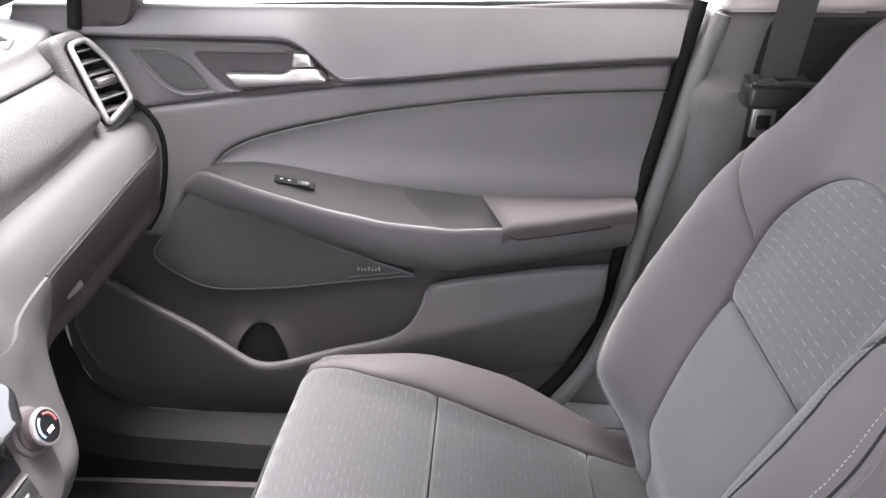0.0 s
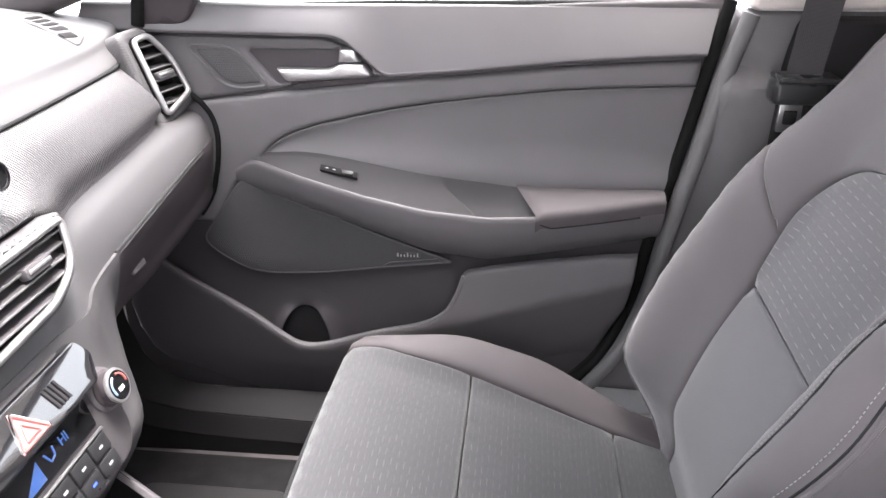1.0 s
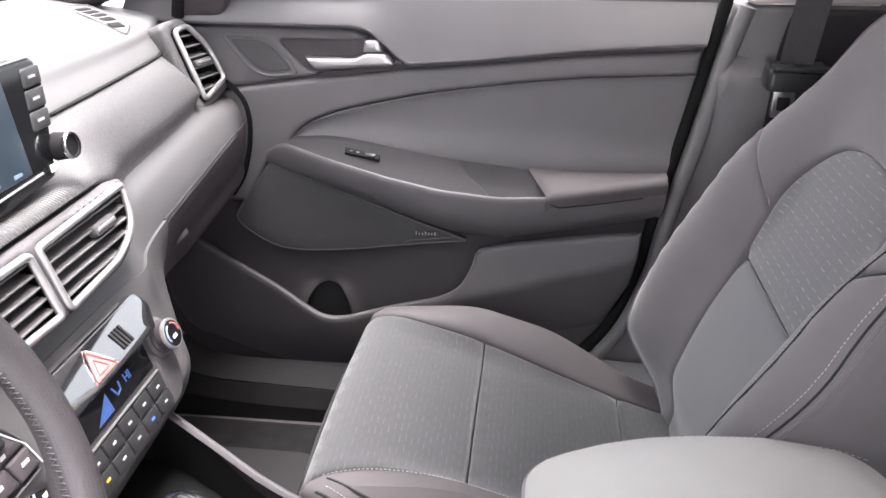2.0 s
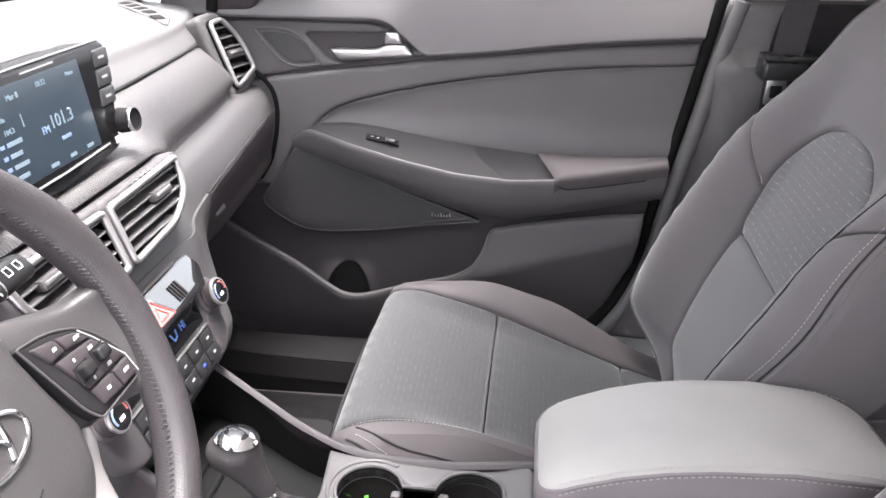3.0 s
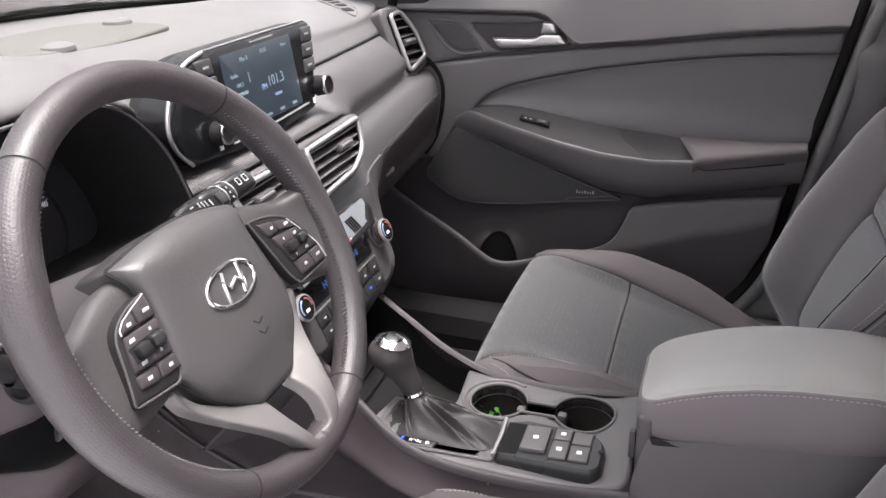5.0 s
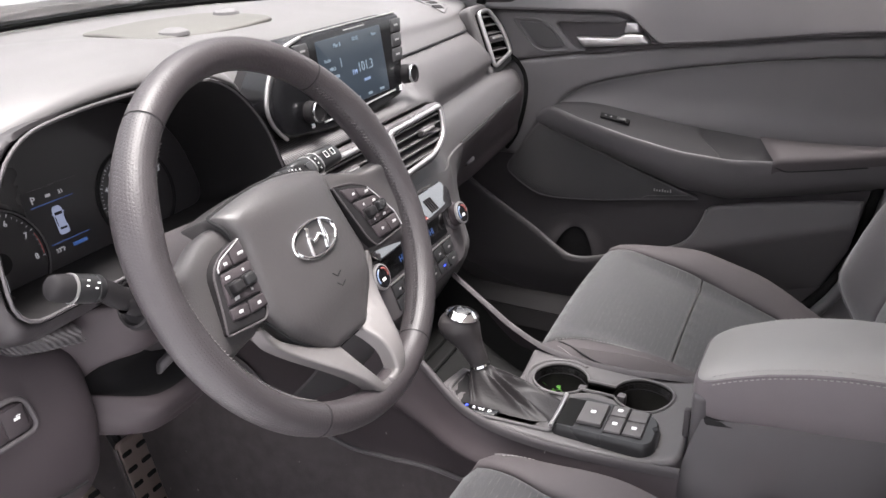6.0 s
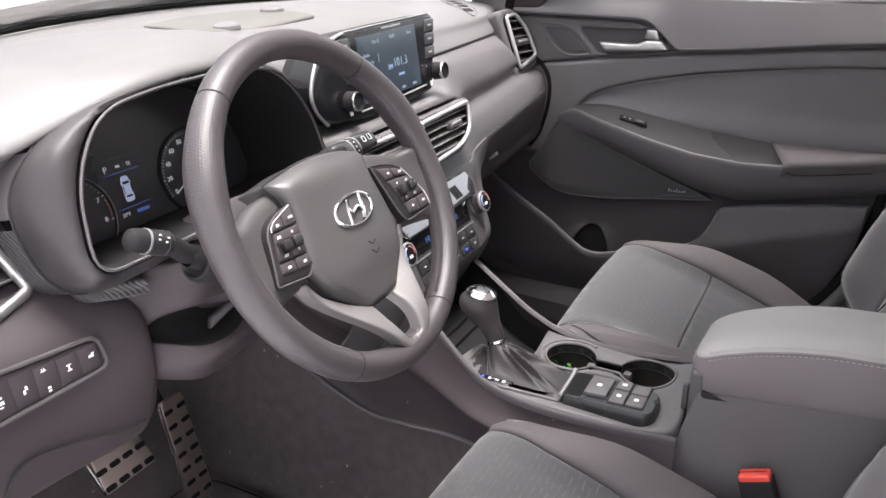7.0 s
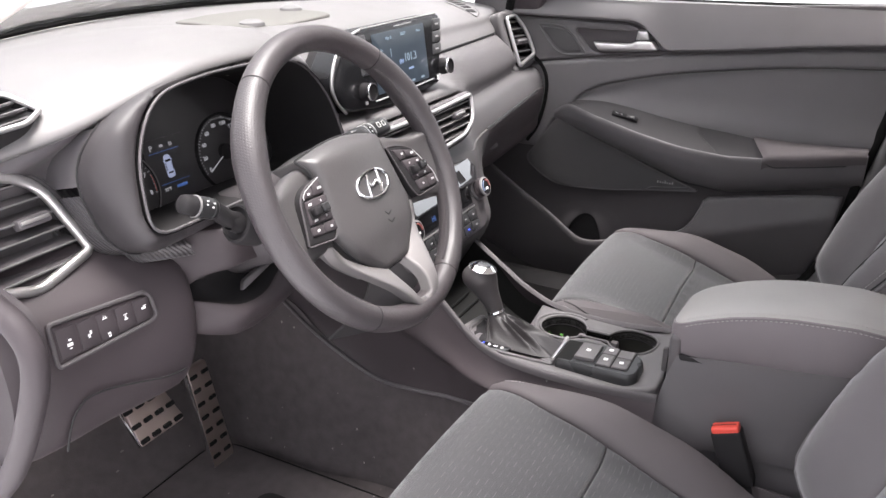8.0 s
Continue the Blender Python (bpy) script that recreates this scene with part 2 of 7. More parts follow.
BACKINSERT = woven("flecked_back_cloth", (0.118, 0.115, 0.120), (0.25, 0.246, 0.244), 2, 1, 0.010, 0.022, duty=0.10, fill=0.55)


def lint(m, cell, size, share, colour):
    """Scattered pale specks of lint and grit on a dark surface."""
    nt = m.node_tree
    b = nt.nodes["Principled BSDF"]
    co, warp = nt.nodes.new("ShaderNodeTexCoord"), nt.nodes.new("ShaderNodeMapping")
    warp.inputs["Scale"].default_value = (1.0, 0.45, 0.7)
    warp.inputs["Rotation"].default_value = (0.3, 0.5, 0.7)
    vor = nt.nodes.new("ShaderNodeTexVoronoi")
    vor.inputs["Scale"].default_value = 1 / cell
    nt.links.new(co.outputs["Object"], warp.inputs[0])
    nt.links.new(warp.outputs[0], vor.inputs["Vector"])
    pick = nt.nodes.new("ShaderNodeSeparateColor")
    nt.links.new(vor.outputs["Color"], pick.inputs[0])
    on = math_node(nt, "MULTIPLY", math_node(nt, "LESS_THAN", vor.outputs["Distance"], size), math_node(nt, "LESS_THAN", pick.outputs[0], share))
    on = math_node(nt, "MULTIPLY", on, pick.outputs[1])
    mix = nt.nodes.new("ShaderNodeMix")
    mix.data_type = "RGBA"
    nt.links.new(on, mix.inputs[0])
    nt.links.new(b.inputs["Base Color"].links[0].from_socket, mix.inputs[6])
    mix.inputs[7].default_value = (*colour, 1)
    nt.links.new(mix.outputs[2], b.inputs["Base Color"])


lint(CARPET, 0.016, 0.11, 0.30, (0.26, 0.25, 0.23))
lint(LOWDASH, 0.034, 0.050, 0.16, (0.20, 0.19, 0.185))
lint(FOOTWELL, 0.030, 0.060, 0.25, (0.22, 0.21, 0.20))
ASPHALT = material("wet_snowy_ground", (0.58, 0.58, 0.60), 0.8, blotch=0.6, grain=60, var=0.3)
WINDOWGLASS = pane_glass("clear_car_glass", (0.92, 0.95, 0.94), 0.8)


# ---------------------------------------------------------------- mesh helpers
def finish(bm, material_, smooth=35):
    bmesh.ops.recalc_face_normals(bm, faces=bm.faces[:])
    me = bpy.data.meshes.new("mesh")
    bm.to_mesh(me)
    bm.free()
    me.materials.append(material_)
    me.shade_smooth()
    me.set_sharp_from_angle(angle=radians(smooth))
    return me


def part(name, bm, material_, parent=None, label="", smooth=35):
    ob = new(name, finish(bm, material_, smooth))
    if parent is not None:
        ob.parent = parent
        ob.matrix_parent_inverse = parent.matrix_world.inverted() if parent.type != "EMPTY" else Matrix.Translation(-parent.location)
    return tagged(ob, label) if label else ob


def thing(name, label, category, at=(0, 0, 0), group="", kind=""):
    ob = new(name)
    ob.empty_display_size = 0.05
    ob.location = at
    return tagged(ob, label, category, group, kind)


def plane_map(origin, u, v, n=None):
    o, u, v = Vector(origin), Vector(u).normalized(), Vector(v).normalized()
    n = Vector(n).normalized() if n is not None else u.cross(v)
    return lambda a, b, w=0.0: o + u * a + v * b + n * w


def spline(pts, per=8, closed=False):
    """A smooth line through points of any dimension."""
    P = [np.array(p, float) for p in pts]
    n = len(P)
    out = []
    for i in range(n if closed else n - 1):
        a, b, c, d = (P[(i + k) % n] if closed else P[min(max(i + k, 0), n - 1)] for k in (-1, 0, 1, 2))
        for j in range(per):
            t = j / per
            out.append(0.5 * (2 * b + (c - a) * t + (2 * a - 5 * b + 4 * c - d) * t * t + (3 * b - a - 3 * c + d) * t ** 3))
    if not closed:
        out.append(P[-1])
    return out


def rounded(pts, r=0.01, n=5):
    """A closed outline with its corners rounded; a point may carry its own radius."""
    out = []
    m = len(pts)
    for i in range(m):
        p, a, b = (np.array(pts[k % m][:2], float) for k in (i, i - 1, i + 1))
        rad = pts[i][2] if len(pts[i]) > 2 else r
        va, vb = a - p, b - p
        la, lb = np.linalg.norm(va), np.linalg.norm(vb)
        k = min(rad, la * 0.48, lb * 0.48)
        if k < 1e-5:
            out.append(p)
            continue
        s, e = p + va / la * k, p + vb / lb * k
        for j in range(n + 1):
            t = j / n
            out.append((1 - t) ** 2 * s + 2 * t * (1 - t) * p + t * t * e)
    return out


def inside(poly, q):
    x, y = poly[:, 0], poly[:, 1]
    x2, y2 = np.roll(x, -1), np.roll(y, -1)
    px, py = q[:, :1], q[:, 1:]
    c = ((y > py) != (y2 > py)) & (px < (x2 - x) * (py - y) / (y2 - y + 1e-15) + x)
    return c.sum(1) % 2 == 1


def away(poly, q):
    """Distance of the points q from an outline."""
    best = np.full(len(q), 1e9)
    for a, b in zip(poly, np.roll(poly, -1, 0)):
        d = b - a
        t = np.clip(((q - a) @ d) / (d @ d + 1e-15), 0, 1)
        best = np.minimum(best, np.linalg.norm(q - a - t[:, None] * d, axis=1))
    return best


def pad(outline, to3d, thick=0.004, rnd=0.004, depth=0.004, extra=None, step=0.02, holes=(), bm=None):
    """A cushion-like plate over an outline: rounded towards its edges, shaped by extra(u, v), with walls down and a back."""
    bm = bm or bmesh.new()
    loops = [np.array([p[:2] for p in outline], float)] + [np.array([p[:2] for p in h], float) for h in holes]
    pts, edges = [], []
    for lp in loops:
        keep = [lp[0]]
        for p in lp[1:]:
            if np.linalg.norm(p - keep[-1]) > 2e-4:
                keep.append(p)
        if np.linalg.norm(keep[-1] - keep[0]) < 2e-4:
            keep.pop()
        dense = []
        for p, q in zip(keep, keep[1:] + keep[:1]):
            k = max(1, int(np.ceil(np.linalg.norm(q - p) / max(step, 0.004))))
            dense += [p + (q - p) * i / k for i in range(k)]
        keep = dense
        s = len(pts)
        pts += keep
        edges += [(s + i, s + (i + 1) % len(keep)) for i in range(len(keep))]
    nb = len(pts)
    loops2, s = [], 0
    for lp in loops:
        k = 0
        while s + k < nb and edges[s + k][1] != s:
            k += 1
        loops2.append(np.array(pts[s:s + k + 1]))
        s += k + 1
    lo, hi = loops2[0].min(0), loops2[0].max(0)
    cand = []
    gx, gy = np.arange(lo[0] + step / 2, hi[0], step), np.arange(lo[1] + step / 2, hi[1], step)
    if len(gx) and len(gy):
        G = np.array([(x + (0.25 * step if j % 2 else -0.25 * step), y) for j, y in enumerate(gy) for x in gx])
        cand.append((G, rnd + 0.3 * step if rnd < 2 * step else 0.4 * step))
    for lp in loops2:
        nx, pv = np.roll(lp, -1, 0), np.roll(lp, 1, 0)
        tg = nx - pv
        nrm = np.stack([-tg[:, 1], tg[:, 0]], 1)
        nrm /= np.linalg.norm(nrm, axis=1)[:, None] + 1e-12
        for f in ((0.06, 0.22, 0.5, 1.0) if rnd < 2 * step else (0.04, 0.12)):
            for sg in (1, -1):
                cand.append((lp + sg * nrm * rnd * f, rnd * f * 0.93))
    good = []
    for q, dmin in cand:
        ok = inside(loops2[0], q)
        for h in loops2[1:]:
            ok &= ~inside(h, q)
        q = q[ok]
        if len(q):
            d = np.min([away(lp, q) for lp in loops2], axis=0)
            good += list(q[d >= dmin])
    kept = []
    cell = {}
    for q in good:
        key = (round(q[0] * 2e4), round(q[1] * 2e4))
        if key in cell:
            continue
        cell[key] = 1
        kept.append(q)
    allp = pts + kept
    vs, es, fs, *_ = delaunay_2d_cdt([Vector(p) for p in allp], edges, [], 0, 1e-7)
    V = np.array([v[:] for v in vs])
    cen = np.array([V[list(f)].mean(0) for f in fs])
    ok = inside(loops2[0], cen)
    for h in loops2[1:]:
        ok &= ~inside(h, cen)
    d = np.min([away(lp, V) for lp in loops2], axis=0)
    k = np.clip(d / max(rnd, 1e-6), 0, 1)
    W = thick * np.sqrt(np.clip(1 - (1 - k) ** 2, 0, 1))
    bv = []
    for (u, v), w in zip(V, W):
        bv.append(bm.verts.new(to3d(u, v, w + (extra(u, v) if extra else 0.0))))
    for f, o in zip(fs, ok):
        if o and len(set(f)) > 2:
            bm.faces.new([bv[i] for i in f])
    for lp in loops2:
        idx = [int(np.argmin(((V - p) ** 2).sum(1))) for p in lp]
        low = [bm.verts.new(to3d(V[i][0], V[i][1], (extra(*V[i]) if extra else 0.0) - depth)) for i in idx]
        for i in range(len(idx)):
            j = (i + 1) % len(idx)
            if idx[i] != idx[j]:
                try:
                    bm.faces.new([bv[idx[i]], bv[idx[j]], low[j], low[i]])
                except ValueError:
                    pass
    for v in [v for v in bm.verts if not v.link_faces]:
        bm.verts.remove(v)
    return bm


def loft(sections, nu=6, nv=6, thickness=0.0, close=False, bm=None, smooth_across=True):
    """A skin over sections, each a row of points."""
    bm = bm or bmesh.new()
    rows = [spline(s, nv) if nv else [np.array(p, float) for p in s] for s in sections]
    if smooth_across and nu:
        cols = [spline([r[i] for r in rows], nu, close) for i in range(len(rows[0]))]
        rows = [[c[j] for c in cols] for j in range(len(cols[0]))]
    vv = [[bm.verts.new(Vector(p)) for p in r] for r in rows]
    m = len(vv)
    for i in range(m if close else m - 1):
        a, b = vv[i], vv[(i + 1) % m]
        for j in range(len(a) - 1):
            bm.faces.new([a[j], a[j + 1], b[j + 1], b[j]])
    if thickness:
        bmesh.ops.recalc_face_normals(bm, faces=bm.faces[:])
        bmesh.ops.solidify(bm, geom=bm.faces[:], thickness=thickness)
    return bm


def tube(path, r, n=8, closed=False, bm=None, flat=1.0, caps=True):
    """A rod along a line; flat squeezes it in height."""
    bm = bm or bmesh.new()
    P = [Vector(p) for p in path]
    m = len(P)
    rings = []
    up = None
    for i in range(m):
        t = ((P[(i + 1) % m] if closed or i < m - 1 else P[i]) - (P[i - 1] if closed or i else P[i])).normalized()
        if up is None:
            up = Vector((0, 0, 1)) if abs(t.z) < 0.9 else Vector((1, 0, 0))
        side = t.cross(up).normalized()
        up = side.cross(t).normalized()
        rr = r(i / max(m - 1, 1)) if callable(r) else r
        rings.append([bm.verts.new(P[i] + side * math.cos(2 * math.pi * k / n) * rr + up * math.sin(2 * math.pi * k / n) * rr * flat) for k in range(n)])
    for i in range(m if closed else m - 1):
        a, b = rings[i], rings[(i + 1) % m]
        for k in range(n):
            bm.faces.new([a[k], a[(k + 1) % n], b[(k + 1) % n], b[k]])
    if caps and not closed:
        bm.faces.new(rings[0])
        bm.faces.new(rings[-1])
    return bm


def lathe(profile, origin, axis, n=32, bm=None, cap=True):
    """Turns (radius, height) pairs round an axis."""
    bm = bm or bmesh.new()
    o, a = Vector(origin), Vector(axis).normalized()
    s = a.orthogonal().normalized()
    t = a.cross(s)
    rings = [[bm.verts.new(o + a * h + (s * math.cos(2 * math.pi * k / n) + t * math.sin(2 * math.pi * k / n)) * r) for k in range(n)] for r, h in profile]
    for p, q in zip(rings, rings[1:]):
        for k in range(n):
            bm.faces.new([p[k], p[(k + 1) % n], q[(k + 1) % n], q[k]])
    if cap:
        for r in (rings[0], rings[-1]):
            bm.faces.new(r)
    return bm


def block(lo, hi, to3d=None, bevel=0.003, seg=2, bm=None):
    """A box with rounded edges between two corners of a frame."""
    own = bmesh.new()
    bmesh.ops.create_cube(own, size=1)
    for v in own.verts:
        v.co = Vector([(lo[i] + hi[i]) / 2 + v.co[i] * (hi[i] - lo[i]) for i in range(3)])
    if bevel:
        bmesh.ops.bevel(own, geom=own.edges[:], offset=bevel, segments=seg, affect="EDGES", profile=0.5)
    if to3d:
        for v in own.verts:
            v.co = to3d(*v.co)
    if bm is None:
        return own
    me = bpy.data.meshes.new("tmp")
    own.to_mesh(me)
    own.free()
    bm.from_mesh(me)
    bpy.data.meshes.remove(me)
    return bm


def stitches(path, length=0.0045, gap=0.003, r=0.0007, lift=(0, 0, 0)):
    """A row of short threads along a line."""
    bm = bmesh.new()
    P = [np.array(p, float) + np.array(lift) for p in path]
    L = [0.0]
    for a, b in zip(P, P[1:]):
        L.append(L[-1] + float(np.linalg.norm(b - a)))
    at = lambda s: np.array([np.interp(s, L, [p[k] for p in P]) for k in range(3)])
    s = gap
    while s + length < L[-1]:
        tube([at(s), at(s + length)], r, 5, bm=bm)
        s += length + gap
    return bm


def lettering(text, size, to3d, material_, parent, name="lettering", width=1.0, thick=0.0004):
    """Raised writing on a plane: u to the right, v up, centred."""
    cu = bpy.data.curves.new("text", "FONT")
    cu.body, cu.size, cu.align_x, cu.align_y, cu.extrude = text, size, "CENTER", "CENTER", thick
    cu.resolution_u = 2
    tmp = bpy.data.objects.new("tmp", cu)
    scene.collection.objects.link(tmp)
    dg = bpy.context.evaluated_depsgraph_get()
    dg.update()
    me = bpy.data.meshes.new_from_object(tmp.evaluated_get(dg))
    bpy.data.objects.remove(tmp)
    bm = bmesh.new()
    bm.from_mesh(me)
    for v in bm.verts:
        v.co = to3d(v.co.x * width, v.co.y, v.co.z + thick)
    return part(name, bm, material_, parent)


def smoothstep(a, b, x):
    t = min(max((x - a) / (b - a), 0.0), 1.0)
    return t * t * (3 - 2 * t)


# ---------------------------------------------------------------- the setting
def setting(name, bm, material_, label, category, smooth=35):
    return tagged(part(name, bm, material_, None, "", smooth), label, category, kind="structure")


g = bmesh.new()
for a, b, c, d in (((-600, -600), (600, -600), (600, 600), (-600, 600)),):
    g.faces.new([g.verts.new((*p, 0.0)) for p in (a, b, c, d)])
setting("ground", g, ASPHALT, "pale wet parking ground dusted with snow", "ground")

# cabin floor: flat mat, toe board rising to the firewall
setting("floor", loft([[(x, y, z) for x, z in ((1.7, 0.34), (0.6, 0.34), (0.0, 0.31), (-0.6, 0.30), (-0.80, 0.31), (-0.98, 0.44), (-1.08, 0.62), (-1.10, 0.95))]
                               for y in (-0.70, -0.3, 0.3, 0.70)], nu=2, nv=5, thickness=0.03), CARPET, "black carpeted car floor", "floor")
for s, y in (("driver", -0.40), ("passenger", 0.38)):
    m = thing("floor_mat", "black carpet floor mat lying in the footwell", "floor mat", (-0.55, y, 0.32), group="floor mats")
    f = plane_map((-0.50, y, 0.318), (1, 0, 0), (0, 1, 0))
    o = rounded([(-0.30, -0.20, 0.05), (0.25, -0.22, 0.04), (0.25, 0.20, 0.04), (-0.30, 0.20, 0.06)])
    # Passenger mat takes the shaded copy of the carpet colour.
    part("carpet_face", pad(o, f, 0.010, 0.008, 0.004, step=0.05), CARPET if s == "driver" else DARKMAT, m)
    part("bound_edge", tube([f(a, b, 0.0045) for a, b in o], 0.0030, 6, True), RUBBER, m, "black overlocked edge")
    heel = rounded([(-0.12, -0.10, 0.03), (0.14, -0.10, 0.03), (0.14, 0.12, 0.03), (-0.12, 0.12, 0.03)])
    part("heel_pad", pad(heel, f, 0.013, 0.004, 0.002, step=0.05), FOOTWELL, m, "ribbed plastic heel pad")

setting("ceiling", loft([[(x, y, z - 0.05 * (y / 0.6) ** 2) for x, z in ((-0.12, 1.45), (0.1, 1.50), (0.6, 1.54), (1.2, 1.53), (1.8, 1.46))] for y in (-0.60, -0.3, 0, 0.3, 0.60)],
                               nu=3, nv=4, thickness=0.04), HEADLINER, "pale cloth headliner", "ceiling")
for sgn, nm in ((-1, "driver"), (1, "passenger")):
    rail = tube(spline([(-1.02, sgn * 0.71, 1.02), (-0.75, sgn * 0.71, 1.105), (-0.43, sgn * 0.705, 1.235), (-0.10, sgn * 0.665, 1.39), (0.25, sgn * 0.62, 1.455), (0.8, sgn * 0.60, 1.48), (1.8, sgn * 0.58, 1.42)], 8), 0.036, 12)
    setting("pillar_front" if sgn > 0 else "pillar_front_open", rail, HEADLINER if sgn < 0 else PLASTIC, "windscreen pillar and roof rail trim", "pillar")
    setting("sill_" + nm, block((-0.95, sgn * 0.67 - 0.05, 0.26), (1.6, sgn * 0.67 + 0.07, 0.40 if sgn < 0 else 0.362), None, 0.02, 3), FOOTWELL, "dark plastic door sill trim", "sill")
setting("wall_rear", block((1.75, -0.75, 0.3), (1.80, 0.75, 1.08), None, 0.01), PLASTIC_LOW, "closed rear of the cabin", "wall")
ws = bmesh.new()
loft([[(-1.10 + 0.40 * y * y, y, 1.088 - 0.03 * (y / 0.7) ** 2), (-0.62, y * 0.97, 1.27), (-0.12, y * 0.90, 1.46)] for y in (-0.68, -0.3, 0.0, 0.3, 0.68)], 3, 4, bm=ws)
w = setting("window_1", ws, WINDOWGLASS, "clear windscreen glass", "windscreen")
w.visible_shadow = False
sg = bmesh.new()
sg.faces.new([sg.verts.new(p) for p in ((-0.62, 0.735, 1.06), (0.30, 0.735, 1.07), (0.30, 0.655, 1.43), (-0.05, 0.665, 1.38))])
w = setting("window_2", sg, WINDOWGLASS, "raised passenger side window", "window")
w.visible_shadow = False
for sgn, nm in ((1, "passenger"), (-1, "driver_rear")):
    x0 = -1.1 if sgn > 0 else 0.42
    setting("body_side_" + nm, block((x0, sgn * 0.80 - 0.03, 0.22), (1.78, sgn * 0.80 + 0.03, 1.055), None, 0.01), BODY, "pale painted car body side", "car body")
    setting("pillar_centre_" + nm, block((0.33, sgn * 0.745 - 0.03, 1.05), (0.52, sgn * 0.745 + 0.03, 1.46), None, 0.01), BODY, "painted centre pillar", "pillar")
setting("wing_driver", block((-1.12, -0.83, 0.22), (-0.72, -0.765, 1.04), None, 0.01), BODY, "pale painted front wing ahead of the open door", "car body")
setting("firewall", block((-1.16, -0.80, 0.25), (-1.12, 0.80, 1.06), None, 0.01), BODY, "car bulkhead ahead of the footwells", "car body")
# scuttle outside the windscreen and the bonnet
setting("scuttle", tube(spline([(-1.10, -0.72, 1.075), (-1.13, -0.3, 1.095), (-1.14, 0.0, 1.10), (-1.13, 0.3, 1.095), (-1.10, 0.72, 1.075)], 8), 0.022, 8), RUBBER, "black rubber strip at the windscreen base", "trim")
setting("bonnet", loft([[(-1.16, y, 1.07), (-1.5, y, 1.04), (-1.9, y, 0.92), (-2.0, y, 0.70)] for y in (-0.75, -0.3, 0.0, 0.3, 0.75)], 3, 4, thickness=0.02), BODY, "pale painted bonnet", "bonnet")
wp = thing("windscreen_wiper", "black wiper arm lying at the windscreen base", "wiper", (-1.12, 0.0, 1.11))
part("arm", tube([(-1.12, -0.42, 1.10), (-1.10, -0.1, 1.125), (-1.07, 0.25, 1.125)], 0.006, 6), DARK, wp)
part("blade", tube([(-1.06, -0.30, 1.115), (-1.045, 0.0, 1.128), (-1.06, 0.35, 1.12)], 0.004, 6), RUBBER, wp)

# ---------------------------------------------------------------- passenger door
door = thing("car_door", "closed grey plastic passenger door with speaker grille and map pocket", "car door", (-0.2, 0.74, 0.40))


def door_y(x, z):
    return 0.735 - 0.010 * smoothstep(0.0, 0.3, x)


def D(x, z, w=0.0):
    return Vector((x, door_y(x, z) - w, z))


rear_edge = spline([(0.290, 1.10), (0.272, 1.01), (0.246, 0.876), (0.213, 0.72), (0.192, 0.60), (0.155, 0.50), (0.10, 0.425)], 6)
shell = [(-0.72, 1.06), (-0.73, 0.48), (-0.68, 0.37)] + [(-0.40, 0.36), (0.05, 0.37)] + [tuple(p) for p in rear_edge[::-1]]
part("door_shell", pad(shell, D, 0.004, 0.006, 0.05, step=0.05), PLASTIC_LOW, door, "dark hard plastic door panel")
# window sill panel above the crease
crease = spline([(-0.213, 0.979), (-0.10, 0.988), (0.05, 1.004), (0.16, 1.013), (0.264, 1.020)], 6)
sill_x = np.linspace(-0.70, 0.279, 110)
sill_b = lambda x: float(np.interp(x, [-0.70, -0.300, -0.281, -0.268, -0.255, -0.219, -0.208] + [p[0] for p in crease[2:]], [1.046, 1.0405, 1.036, 1.028, 1.017, 0.984, 0.980] + [p[1] + 0.001 for p in crease[2:]]))
sill_rows = []
for x in sill_x:
    zb, zt = sill_b(x), 1.0875 + 0.003 * smoothstep(-0.5, 0.2, x)
    wb = 0.026 - 0.002 * smoothstep(-0.32, -0.20, x)
    sill_rows.append([D(x, zb - 0.001, wb - 0.016), D(x, zb + 0.0005, wb - 0.003), D(x, zb + 0.003, wb), D(x, zb + 0.007, wb + 0.0008), D(x, zb * 0.55 + zt * 0.45, wb * 0.62 + 0.002), D(x, zt - 0.010, 0.006), D(x, zt - 0.003, 0.003), D(x, zt, -0.006)])
sill_rows = [[(p[0] + 0.2 * (p[2] - 1.086) * smoothstep(0.0, 0.279, p[0]), p[1], p[2]) for p in r] for r in sill_rows]
part("sill_panel", loft(sill_rows, 0, 4, thickness=0.003, smooth_across=False), DOORSKIN, door, "smooth grey window sill panel", 50)
part("glass_channel", tube([(-0.66, 0.742, 1.075), (-0.2, 0.742, 1.086), (0.28, 0.735, 1.090)], 0.006, 8), RUBBER, door, "black window seal")
# the band over the insert
ins_top = spline([(-0.425, 0.842), (-0.400, 0.868), (-0.345, 0.893), (-0.25, 0.917), (-0.136, 0.938), (0.073, 0.963), (0.262, 0.974)], 6)
band = [(-0.70, 0.90), (-0.70, 0.92), (-0.56, 0.928)] + [(-0.40, 0.950), (-0.213, 0.972)] + [(p[0], p[1] - 0.006) for p in crease[3:]] + [tuple(p) for p in ins_top[::-1]] + [(-0.440, 0.815), (-0.475, 0.795), (-0.52, 0.72), (-0.60, 0.72)]
part("upper_band", pad(band, D, 0.015, 0.007, 0.006, step=0.007), DOORSKIN, door, "rounded grey band across the door")
# insert
ins = [tuple(p) for p in ins_top] + [(0.250, 0.88), (0.235, 0.796), (0.05, 0.796), (-0.05, 0.800), (-0.15, 0.815), (-0.25, 0.832), (-0.38, 0.838)]
